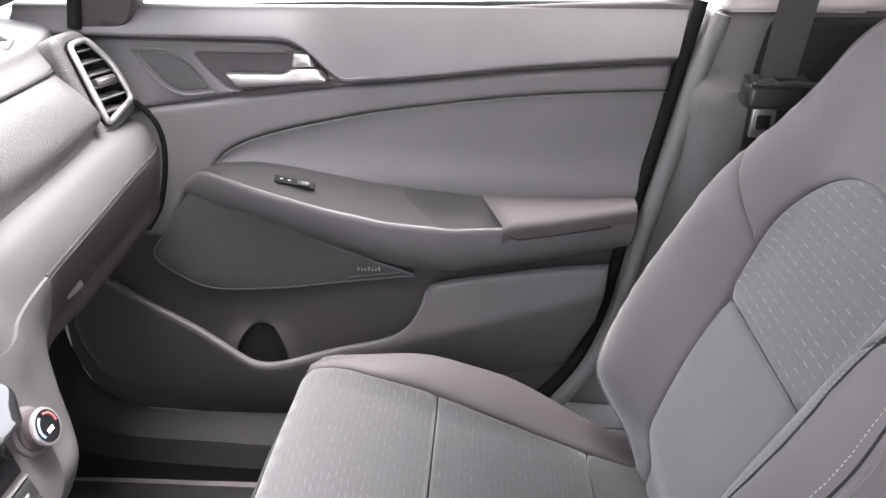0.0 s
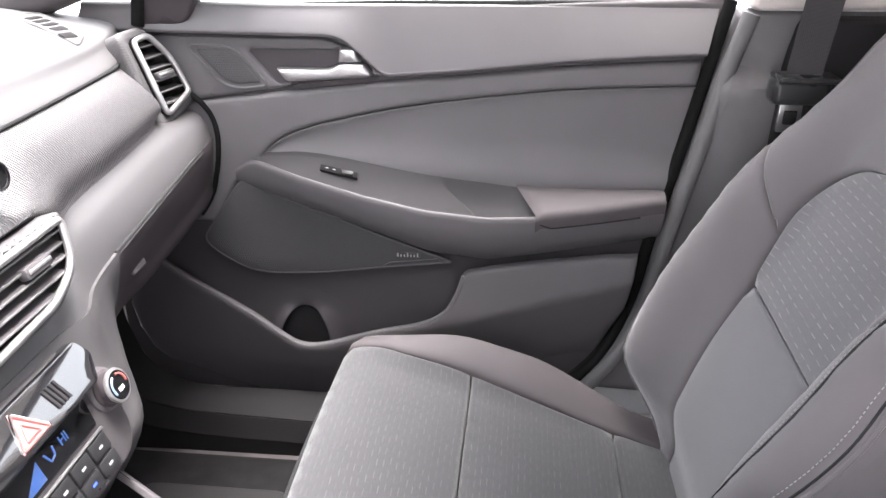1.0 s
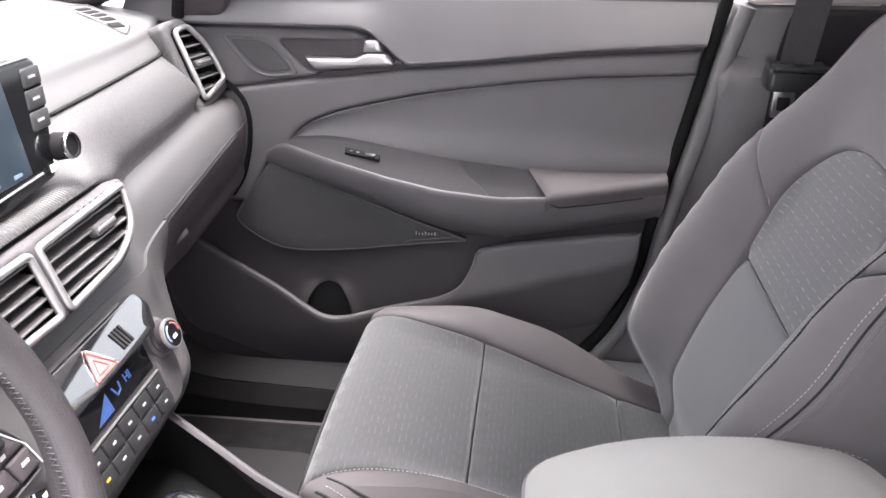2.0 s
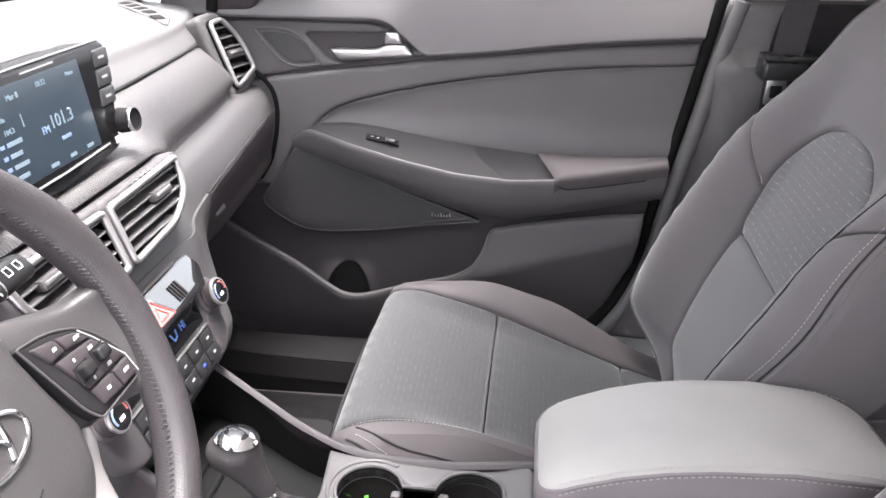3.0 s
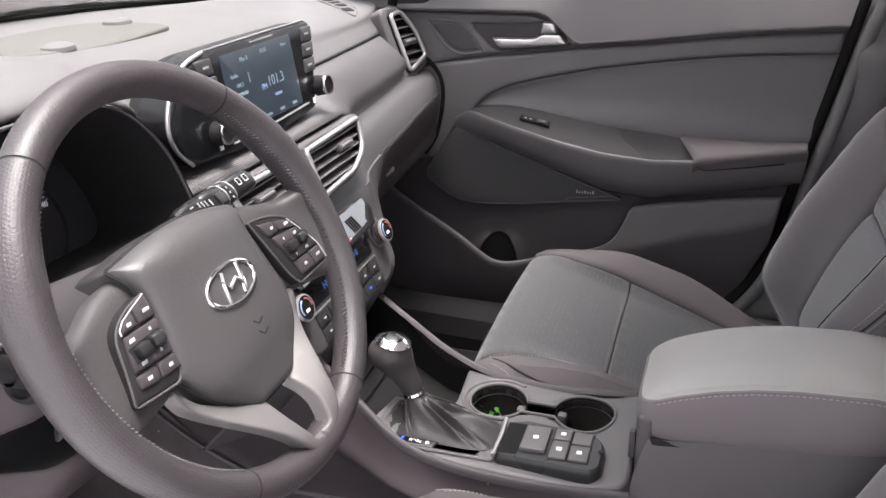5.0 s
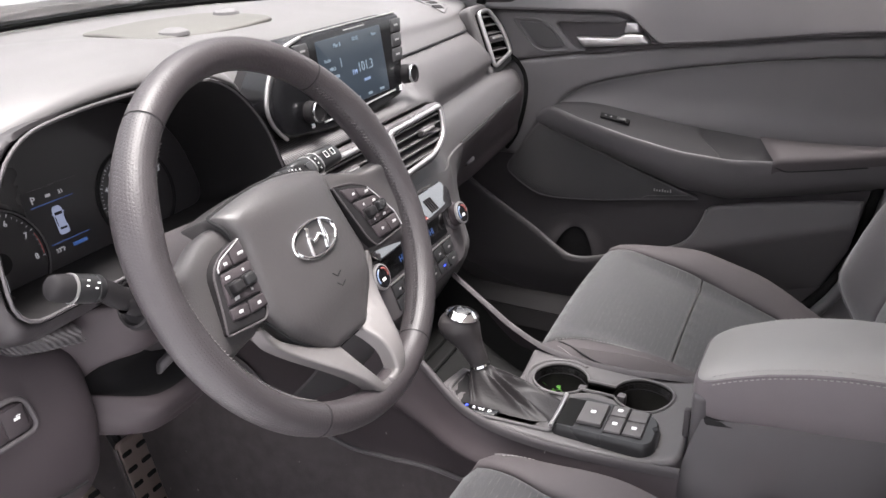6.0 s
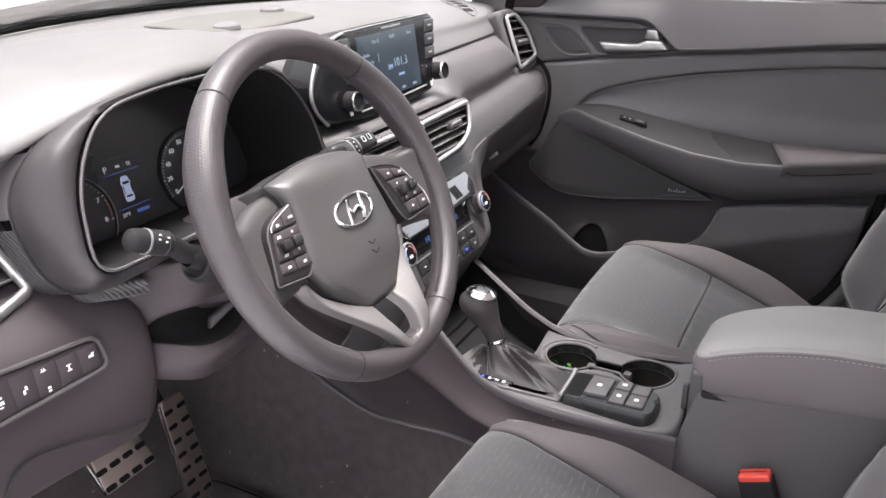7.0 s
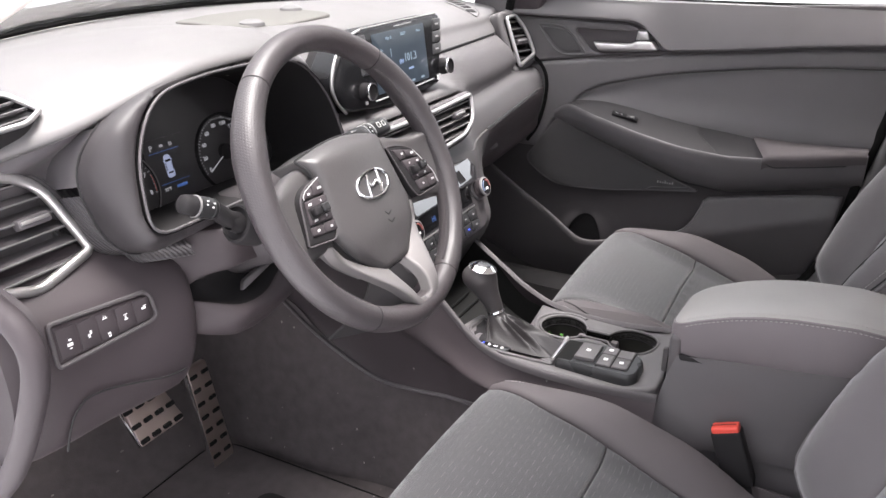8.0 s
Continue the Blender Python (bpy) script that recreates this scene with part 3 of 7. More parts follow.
part("insert", pad(ins, D, 0.007, 0.006, 0.004, extra=lambda u, v: 0.012 * smoothstep(0.88, 0.82, v), step=0.012), INSERT, door, "darker padded door insert")
part("insert_piping", tube([D(p[0], p[1] - 0.0015, 0.0125) for p in ins_top], 0.0013, 6), PLASTIC_PALE, door, "thin pale edge line")
# handle bezel with openings for the cup
bez = rounded([(-0.665, 1.040, 0.01), (-0.285, 1.036, 0.05), (-0.214, 0.979, 0.012), (-0.40, 0.955, 0.2), (-0.56, 0.930, 0.01), (-0.665, 0.925, 0.01)])
cup = rounded([(-0.436, 1.018, 0.012), (-0.262, 1.018, 0.03), (-0.232, 0.985, 0.012), (-0.35, 0.964, 0.01), (-0.390, 0.966, 0.012)])
part("handle_bezel", pad(bez, D, 0.010, 0.004, 0.004, step=0.015, holes=[cup]), DOORSKIN, door, "recessed grey handle surround")
bowl = pad(cup, lambda u, v, w: D(u, v, -w), 0.030, 0.035, 0.0, step=0.012)
part("handle_bowl", bowl, LOWDASH, door, "dark hollow behind the handle")
tw = rounded([(-0.520, 1.018, 0.010), (-0.452, 1.016, 0.03), (-0.415, 0.966, 0.008), (-0.470, 0.960, 0.03)])
part("tweeter_grille", pad(tw, lambda u, v, w: D(u, v, w + 0.0105), 0.002, 0.003, 0.002, step=0.02), GRILLE, door, "small tweeter grille")
part("tweeter_ring", tube([D(a, b, 0.0125) for a, b in rounded([(-0.532, 1.025, 0.012), (-0.450, 1.023, 0.035), (-0.404, 0.961, 0.010), (-0.476, 0.953, 0.035)])], 0.0022, 6, True), PLASTIC_PALE, door)
lever = pad(rounded([(-0.388, 0.991, 0.003), (-0.300, 0.991, 0.01), (-0.285, 1.000, 0.01), (-0.246, 1.000, 0.006), (-0.232, 0.981, 0.008), (-0.245, 0.977, 0.006), (-0.372, 0.969, 0.008)]),
            lambda u, v, w: D(u, v, w + 0.014), 0.010, 0.006, 0.004, step=0.01)
lv = part("handle_lever", lever, SILVER, door, "satin silver door handle")
part("lock_button", pad(rounded([(-0.288, 1.000), (-0.284, 1.023), (-0.258, 1.023), (-0.252, 1.000)], 0.004), lambda u, v, w: D(u, v, w + 0.010), 0.012, 0.005, 0.01, step=0.008), SILVER, lv, "silver lock button")
# armrest shelf
AX = (-0.474, -0.455, -0.43, -0.36, -0.25, -0.15, -0.05, 0.03, 0.12, 0.228)
lip_y = lambda x: float(np.interp(x, AX, (0.714, 0.707, 0.695, 0.680, 0.667, 0.659, 0.654, 0.652, 0.657, 0.668)))
lip_z = lambda x: float(np.interp(x, AX, (0.820, 0.837, 0.846, 0.826, 0.799, 0.780, 0.773, 0.778, 0.790, 0.806)))
back_z = lambda x: float(np.interp(x, AX, (0.822, 0.839, 0.849, 0.853, 0.843, 0.828, 0.817, 0.806, 0.804, 0.803)))
foot_z = lambda x: float(np.interp(x, AX, (0.800, 0.797, 0.789, 0.763, 0.721, 0.685, 0.672, 0.686, 0.703, 0.726)))
foot_y = lambda x: float(np.interp(x, AX, (0.720, 0.716, 0.712, 0.711, 0.711, 0.712, 0.714, 0.714, 0.714, 0.714)))


def soft(f, x, r=0.014):
    """A curve rounded at its knots."""
    return sum(f(x + r * k) * w for k, w in ((-1.0, 0.15), (-0.5, 0.22), (0.0, 0.26), (0.5, 0.22), (1.0, 0.15)))


def shelf_at(x, k):
    """The tray behind the ridge; k runs from the door insert to the ridge."""
    ly, lz, bz = soft(lip_y, x) + 0.004, soft(lip_z, x), soft(back_z, x)
    low_ = min(lz - 0.005, bz - 0.004)
    z = bz - 0.005 * smoothstep(0.0, 0.08, k) + (low_ - bz + 0.005) * min(1.0, max(0.0, (k - 0.06) / 0.78))
    z += (lz - 0.001 - z) * smoothstep(0.84, 0.99, k)
    edge_ = -0.128 + 0.062 * smoothstep(0.1, 0.95, k)
    hole = smoothstep(edge_, edge_ + 0.009, x) * smoothstep(0.010 + 0.034 * k, -0.030 + 0.034 * k, x)
    z -= 0.012 * hole * smoothstep(0.02, 0.50, k) * smoothstep(0.99, 0.70, k)
    return (x, 0.722 + (ly - 0.722) * k, z)


arm_x = np.linspace(-0.474, 0.228, 118)
part("armrest_tray", loft([[shelf_at(x, k) for k in np.linspace(0, 1, 30)] for x in np.linspace(-0.468, 0.036, 150)], 0, 0, smooth_across=False), ARMREST, door, "dark armrest tray with a pull pocket", 50)
face_rows = []
for x in arm_x:
    ly, lz, fy, fz = soft(lip_y, x), soft(lip_z, x), soft(foot_y, x), soft(foot_z, x)
    deep = min(1.0, (fy - ly) / 0.05)
    face_rows.append([(x, ly + 0.006 * deep, lz - 0.0012), (x, ly + 0.003 * deep, lz), (x, ly + 0.0008, lz - 0.0015), (x, ly, lz - 0.005), (x, ly + 0.0004, lz - 0.012), (x, ly + 0.10 * (fy - ly), lz + 0.36 * (fz - lz)),
                      (x, ly + 0.34 * (fy - ly), lz + 0.64 * (fz - lz)), (x, ly + 0.72 * (fy - ly), lz + 0.88 * (fz - lz)), (x, fy, fz), (x, 0.736, fz - 0.004)])
part("armrest", loft(face_rows, 0, 3, smooth_across=False), DOORSKIN, door, "long moulded armrest with a rounded front edge", 50)
pad_rows = []
for k in np.linspace(0, 1, 30):
    row = []
    for f in np.linspace(0, 1, 16):
        x0 = -0.008 + 0.036 * min(1.0, f * 1.5)
        x = x0 + (0.226 - x0) * k
        ly, lz, bz = soft(lip_y, x), soft(lip_z, x), soft(back_z, x)
        end = smoothstep(0.0, 0.05, k)
        if f < 0.66:
            g_ = f / 0.66
            row.append((x, 0.722 + (ly + 0.004 - 0.722) * g_, bz + (lz + 0.003 + 0.006 * end - bz) * g_ + 0.005 * math.sin(math.pi * g_) * end))
        else:
            a = (f - 0.66) / 0.34
            row.append((x, ly + 0.004 - 0.0085 * math.sin(min(1.0, a * 1.8) * math.pi / 2) + 0.003 * smoothstep(0.6, 1.0, a), lz + 0.003 + 0.006 * end - 0.028 * a ** 1.5))
    pad_rows.append(row)
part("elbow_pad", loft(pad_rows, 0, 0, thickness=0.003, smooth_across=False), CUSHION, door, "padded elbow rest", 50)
part("pad_line", tube([(x, soft(lip_y, x) - 0.0022, soft(lip_z, x) - 0.0205 + 0.010 * smoothstep(0.055, 0.030, x)) for x in np.linspace(0.030, 0.190, 24)], 0.0012, 6), SEAM, door)
esw = plane_map((-0.293, 0.700, 0.8275), (1, -0.1, -0.17), (0, 0.735, 0.68))
sw = part("window_switch", block((-0.032, -0.0055, -0.008), (0.032, 0.0055, 0.0022), esw, 0.0012), DARK, door, "gloss black window switch")
part("rocker", block((0.006, -0.0042, 0.000), (0.025, 0.0042, 0.0055), esw, 0.0015), BLACKGLOSS, sw)
for x in (-0.020, -0.008):
    part("lamp_mark", block((x - 0.0025, 0.0, 0.002), (x + 0.0025, 0.0012, 0.0029), esw, 0.0), PRINT, sw)
# speaker grille
gr = rounded([(-0.470, 0.797, 0.012), (-0.455, 0.7985, 0.012), (-0.41, 0.777, 0.05), (-0.322, 0.744, 0.1), (-0.232, 0.708, 0.1), (-0.109, 0.663, 0.006), (-0.226, 0.650, 0.1), (-0.331, 0.634, 0.1), (-0.427, 0.629, 0.05), (-0.470, 0.634, 0.03), (-0.518, 0.662, 0.05), (-0.548, 0.690, 0.03), (-0.508, 0.744, 0.05)])
part("speaker_grille", pad(gr, lambda u, v, w: D(u, v, w + 0.016), 0.005, 0.004, 0.012, step=0.02), GRILLE, door, "perforated speaker grille")
part("grille_rim", tube([D(a, b, 0.0185) for a, b in gr], 0.0022, 6, True), POCKET, door)
part("badge_line", tube([D(a, b, 0.0235) for a, b in ((-0.228, 0.6535), (-0.217, 0.6605), (-0.18, 0.6645), (-0.133, 0.671))], 0.0009, 5), PLASTIC_PALE, door)
bd = part("speaker_badge", block((-0.205, 0.7115, 0.6715), (-0.163, 0.7145, 0.6795), None, 0.001), GRILLE, door, "small speaker badge with unreadable silver lettering")
for i in range(7):
    part("badge_stroke", block((-0.2035 + i * 0.0057, 0.7102, 0.6725), (-0.2010 + i * 0.0057, 0.7118, 0.6765 + (0.0025 if i in (0, 3, 6) else 0.0)), None, 0.0), SILVER, bd)
# map pocket
lip = spline([(-0.640, 0.672), (-0.560, 0.617), (-0.47, 0.562), (-0.41, 0.522), (-0.375, 0.506), (-0.33, 0.508), (-0.25, 0.530), (-0.17, 0.552), (-0.125, 0.578), (-0.100, 0.615), (-0.088, 0.652)], 6)
low = [(0.196, 0.708), (0.185, 0.60), (0.150, 0.50), (0.10, 0.432), (-0.02, 0.385), (-0.40, 0.365), (-0.54, 0.368), (-0.60, 0.382), (-0.648, 0.412), (-0.680, 0.455), (-0.696, 0.505), (-0.70, 0.56)]
crest = lambda u: float(np.interp(u, (-0.25, -0.12, -0.084, -0.02, 0.043, 0.131, 0.174, 0.22), (0.50, 0.560, 0.572, 0.592, 0.615, 0.641, 0.657, 0.672)))


lip_top = lambda u: float(np.interp(u, [p[0] for p in lip], [p[1] for p in lip]))


def pocket_h(u, v):
    """The pocket front stands out towards the rear and breaks at a soft crease."""
    k = smoothstep(-0.22, -0.06, u)
    d = v - crest(u)
    h = 0.016 * k - (0.22 * max(d, 0.0) + 0.42 * max(-d, 0.0)) * k + 0.010 * math.exp(-((u + 0.37) / 0.07) ** 2) * smoothstep(0.40, 0.50, v)
    return h - (0.17 * max(0.0, lip_top(u) - v) + 0.15 * max(0.0, 0.45 - v)) * (1 - k)


panel_top = [(-0.080, 0.6585), (-0.02, 0.672), (0.06, 0.687), (0.14, 0.701)]
part("map_pocket", pad([tuple(p) for p in lip] + panel_top + low, lambda u, v, w: D(u, v, w + 0.040), 0.010, 0.005, 0.004, extra=pocket_h, step=0.011), POCKET, door, "door pocket front panel with a soft crease", 60)
part("pocket_lip", tube([D(p[0], p[1] - 0.0015, 0.0455 + pocket_h(*p)) for p in lip], 0.0034, 8), DOORSKIN, door, "pale rounded pocket edge")
niche = rounded([(-0.432, 0.470, 0.005), (-0.424, 0.515, 0.03), (-0.404, 0.548, 0.03), (-0.376, 0.564, 0.03), (-0.350, 0.548, 0.03), (-0.338, 0.520, 0.03), (-0.331, 0.470, 0.005)])
NP = np.array(niche)
cheek = rounded([(-0.480, 0.470, 0.01), (-0.490, 0.555, 0.04), (-0.376, 0.606, 0.06), (-0.272, 0.555, 0.04), (-0.282, 0.470, 0.01)])
cheek_h = lambda u, v: 0.014 * math.exp(-(float(away(NP, np.array([(u, v)]))[0]) / 0.016) ** 2) * smoothstep(0.0, 0.035, abs(u + 0.381)) * smoothstep(0.575, 0.53, v)
part("bottle_cheek", pad(cheek, lambda u, v, w: D(u, v, w + 0.0035), 0.0012, 0.03, 0.001, extra=cheek_h, step=0.008, holes=[niche[::-1]]), PLASTIC_LOW, door, "rounded cheeks of the bottle holder", 60)
# Shallow dish in black: the shade of the deeper holder is painted in.
part("bottle_niche", pad(niche, lambda u, v, w: D(u, v, 0.0085 - w), 0.004, 0.012, 0.0, step=0.008), DARK, door, "rounded bottle holder with its shade painted dark")
part("weather_strip", tube([(p[0] - 0.001, 0.732, p[1]) for p in rear_edge], 0.009, 10), RUBBER, door)
part("weather_strip", tube([(p[0] + 0.003, 0.715, p[1]) for p in rear_edge], 0.0095, 14), RUBBER, door, "black rubber door seal")
sail = pad(rounded([(-0.605, 1.052), (-0.520, 1.056, 0.02), (-0.505, 1.10, 0.02), (-0.40, 1.20), (-0.605, 1.10)], 0.008), lambda u, v, w: D(u, v, w + 0.014), 0.010, 0.006, 0.03, step=0.04)
part("sail_seal", tube([(-0.600, 0.712, 1.055), (-0.592, 0.712, 1.10), (-0.56, 0.705, 1.16)], 0.011, 10), RUBBER, door, "black rubber seal")
part("mirror_sail", sail, LOWDASH, door, "dark triangular mirror cover")

# ---------------------------------------------------------------- centre pillar and belt
bp = thing("pillar_trim", "grey lower centre pillar trim", "pillar trim", (0.35, 0.70, 0.40), kind="structure")
pl = spline([(0.306, 1.085), (0.284, 1.0), (0.258, 0.87), (0.232, 0.75), (0.209, 0.63), (0.172, 0.52), (0.115, 0.43)], 6)
po = [tuple(p) for p in pl] + [(0.34, 0.42), (0.52, 0.45), (0.60, 0.75), (0.62, 1.085)]
part("trim_panel", pad(po, lambda u, v, w: Vector((u, 0.715 - w, v)), 0.020, 0.02, 0.03,
                       extra=lambda u, v: 0.022 * smoothstep(1.015, 0.985, v) * smoothstep(0.27, 0.31, u + (0.9 - v) * -0.18), step=0.025), PLASTIC_PALE, bp, "grey moulded trim with a step")
part("front_edge", tube([(p[0] + 0.012, 0.692, p[1]) for p in pl], 0.012, 14), PLASTIC_PALE, bp, "pale rounded edge")
up = pad(rounded([(0.318, 1.088), (0.62, 1.088), (0.60, 1.46), (0.36, 1.46)], 0.01), lambda u, v, w: Vector((u, 0.712 - w - 0.10 * smoothstep(1.09, 1.5, v), v)), 0.02, 0.02, 0.03, step=0.05)
# Black plate stands in for the dark recess; its shade is only colour.
part("belt_recess_shade", pad(rounded([(0.358, 0.70, 0.02), (0.62, 0.70, 0.02), (0.62, 1.082, 0.01), (0.385, 1.082, 0.02), (0.366, 0.99, 0.05)]), lambda u, v, w: Vector((u, 0.676 - w, v)), 0.010, 0.008, 0.02, step=0.03), DARK, bp, "black plate for the shaded recess behind the belt")
part("upper_trim", up, HEADLINER, bp, "pale cloth upper pillar")
sb = thing("seat_belt", "black seat belt hanging from the centre pillar", "seat belt", (0.40, 0.64, 0.9))
part("webbing", loft([((0.362, 0.652, 0.93), (0.364, 0.648, 1.0), (0.370, 0.640, 1.10), (0.380, 0.62, 1.25), (0.39, 0.60, 1.38)), ((0.410, 0.652, 0.93), (0.412, 0.648, 1.0), (0.420, 0.640, 1.10), (0.430, 0.62, 1.25), (0.44, 0.60, 1.38))], 3, 5, thickness=0.0014), BELT, sb, "woven black webbing")
gd = part("tongue_guide", block((0.346, 0.624, 0.970), (0.434, 0.668, 1.006), None, 0.010, 4), BLACKGLOSS, sb, "black plastic belt guide")
part("guide_lip", block((0.350, 0.618, 1.0025), (0.432, 0.670, 1.010), None, 0.0035, 3), BLACKGLOSS, gd)
part("tongue", block((0.362, 0.641, 0.928), (0.394, 0.647, 0.975), None, 0.002), SILVERTONGUE, sb, "steel buckle tongue")
part("tongue_slot", block((0.369, 0.637, 0.940), (0.387, 0.651, 0.960), None, 0.002), DARK, sb)
setting("scuff_plate", block((0.02, 0.60, 0.398), (0.50, 0.665, 0.408), None, 0.003), SILVER, "metal door sill scuff plate", "sill")

# ---------------------------------------------------------------- front seats
SY = 0.335


def seat_h(x, y):
    """Height of the cushion's skin; y from the seat's middle."""
    a = abs(y)
    z = 0.614 - 0.31 * (x + 0.225)
    z -= 0.060 * (1 - math.sqrt(max(0.0, 1 - min(1.0, max(0.0, (-0.18 - x) / 0.085)) ** 2)))
    env = smoothstep(-0.24, -0.05, x)
    z += 0.050 * smoothstep(0.14, 0.215, a) * env * (1 - 0.9 * smoothstep(0.02, 0.22, x))
    z -= 0.06 * smoothstep(0.205, 0.275, a) ** 1.5
    z += 0.006 * math.cos(y * 11)
    return z


def seat(name, label, cy):
    s = thing(name, label, "car seat", (0.05, cy, 0.34), group="front seats")
    S = lambda u, v, w=0.0: Vector((u, cy + v, seat_h(u, v) + w))
    seam = spline([(-0.262, 0.200), (-0.20, 0.188), (-0.15, 0.178), (-0.06, 0.170), (0.06, 0.160), (0.18, 0.152), (0.30, 0.148)], 4)
    for nm, a, b in (("front_panel", -0.27, -0.062), ("middle_panel", -0.059, 0.155), ("rear_panel", 0.158, 0.31)):
        yr = lambda x: float(np.interp(x, [p[0] for p in seam], [p[1] for p in seam]))
        xs = np.linspace(max(a, -0.262), b, 7)
        o = [(x, -yr(x) + 0.0015) for x in xs] + [(x, yr(x) - 0.0015) for x in xs[::-1]]
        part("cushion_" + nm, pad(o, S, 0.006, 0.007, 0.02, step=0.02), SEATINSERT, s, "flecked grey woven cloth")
    for sg in (1, -1):
        o = [(p[0], sg * (p[1] + 0.0015)) for p in seam] + [(0.31, sg * 0.23), (0.2, sg * 0.262), (0.0, sg * 0.268), (-0.15, sg * 0.258), (-0.225, sg * 0.238), (-0.255, sg * 0.215)]
        # Darker than the back bolsters: the difference in light is painted in.
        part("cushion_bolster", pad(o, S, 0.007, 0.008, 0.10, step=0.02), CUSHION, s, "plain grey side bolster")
        part("bolster_piping", tube([S(x, sg * y, 0.006) for x, y in spline([(-0.235, 0.222), (-0.15, 0.252), (0.0, 0.262), (0.2, 0.256)], 6)], 0.0022, 6), CLOTH if sg > 0 else SEAM, s)
        part("bolster_stitching", stitches([S(x, sg * (y - 0.007), 0.0072) for x, y in spline([(-0.225, 0.224), (-0.15, 0.252), (0.0, 0.262), (0.2, 0.256)], 8)], 0.0030, 0.0024, 0.0005), STITCH, s)
    part("cushion_stitching", stitches([S(p[0], -(p[1] + 0.006), 0.0078) for p in seam[2:]], 0.0030, 0.0024, 0.0005), STITCH, s)
    part("bolster_groove", tube([S(x, -y, 0.0062) for x, y in spline([(-0.225, 0.205), (-0.15, 0.234), (0.0, 0.245), (0.2, 0.240)], 6)], 0.0016, 6), SEAM, s)
    skirt = [(-0.262, -0.16), (-0.262, 0.16), (-0.235, 0.225), (-0.15, 0.256), (0.0, 0.264), (0.2, 0.258), (0.31, 0.23), (0.31, -0.23), (0.2, -0.258), (0.0, -0.264), (-0.15, -0.256), (-0.235, -0.225)]
    part("seat_base", pad(skirt, lambda u, v, w=0.0: Vector((u * 0.97, cy + v * 0.98, seat_h(u, v) - 0.035 + w)), 0.004, 0.01, 0.16, step=0.04), CUSHION, s, "grey vinyl seat side")
    nose = spline([(-0.268, -0.20), (-0.276, -0.10), (-0.278, 0.0), (-0.276, 0.10), (-0.268, 0.20)], 6)
    part("front_piping", tube([(x, cy + y, 0.553) for x, y in nose], 0.003, 6), SEAM, s)
    part("seat_rail", block((-0.20, cy - 0.22, 0.32), (0.36, cy - 0.19, 0.36), None, 0.004), DARK, s)
    part("seat_rail", block((-0.20, cy + 0.19, 0.32), (0.36, cy + 0.22, 0.36), None, 0.004), DARK, s)
    # backrest: u across, v up the back
    th = radians(22.5)
    B = plane_map((0.213, cy, 0.50), (0, 1, 0), (math.sin(th), 0, math.cos(th)), (-math.cos(th), 0, math.sin(th)))

    def back_h(y, v):
        a = abs(y)
        h = 0.065 * smoothstep(0.11, 0.22, a) * smoothstep(-0.05, 0.08, v) * (1 - smoothstep(0.36, 0.62, v))
        h -= 0.05 * smoothstep(0.22, 0.29, a) ** 1.5
        h += 0.018 * math.exp(-((v - 0.20) / 0.14) ** 2) - 0.05 * smoothstep(0.60, 0.78, v)
        h -= 0.035 * (1 - smoothstep(0.0, 0.09, v))
        return h

    sides = spline([(-0.03, 0.160), (0.0, 0.180), (0.08, 0.224), (0.20, 0.262), (0.32, 0.274), (0.45, 0.262), (0.55, 0.250), (0.62, 0.233), (0.70, 0.190), (0.77, 0.12)], 8)
    half = lambda v: float(np.interp(v, [p[0] for p in sides], [p[1] for p in sides]))
    inner = spline([(-0.02, 0.118), (0.12, 0.118), (0.25, 0.120), (0.34, 0.134), (0.40, 0.138), (0.45, 0.122), (0.484, 0.085), (0.498, 0.045), (0.501, 0.0)], 5)
    arch = lambda g_: [(y - g_, v) for v, y in inner] + [(-(y - g_), v) for v, y in inner[::-1][1:]]
    full = arch(0.0015)
    lr = [p for p in full if p[0] > 0 and p[1] <= 0.20]
    ll = [p for p in full if p[0] < 0 and p[1] <= 0.20]
    part("back_lower", pad(lr + [(0.120, 0.29), (-0.120, 0.29)] + ll, B, 0.006, 0.007, 0.02, extra=back_h, step=0.02), PLAINCLOTH, s, "plain grey lower back cloth")
    ur = [p for p in full if p[0] >= 0 and p[1] >= 0.30]
    ul = [p for p in full if p[0] < 0 and p[1] >= 0.30]
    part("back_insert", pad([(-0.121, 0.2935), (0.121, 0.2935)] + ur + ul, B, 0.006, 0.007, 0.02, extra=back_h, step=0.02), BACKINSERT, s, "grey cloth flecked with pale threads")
    part("back_seam", tube([B(y, 0.2918, back_h(y, 0.2918) + 0.003) for y in np.linspace(-0.115, 0.115, 16)], 0.0008, 5), CLOTH, s)
    for sg in (1, -1):
        vs = np.linspace(-0.02, 0.36, 12)
        yi = lambda v: float(np.interp(v, [p[0] for p in inner], [p[1] for p in inner]))
        o = [(sg * (yi(v) + 0.0015), v) for v in vs] + [(sg * half(v), v) for v in np.linspace(0.47, -0.02, 12)]
        part("back_bolster", pad(o, B, 0.007, 0.008, 0.10, extra=back_h, step=0.02), CLOTH, s, "plain grey back bolster")
        part("back_piping", tube([B(sg * (half(v) - 0.006), v, back_h(sg * (half(v) - 0.006), v) + 0.0055) for v in np.linspace(0.0, 0.66, 40)], 0.0030, 8), CLOTH, s)
        if sg < 0:
            part("bolster_seam", tube([B(sg * (half(v) - 0.054), v, back_h(sg * (half(v) - 0.054), v) + 0.0068) for v in np.linspace(0.0, 0.66, 40)], 0.0012, 5), SEAM, s)
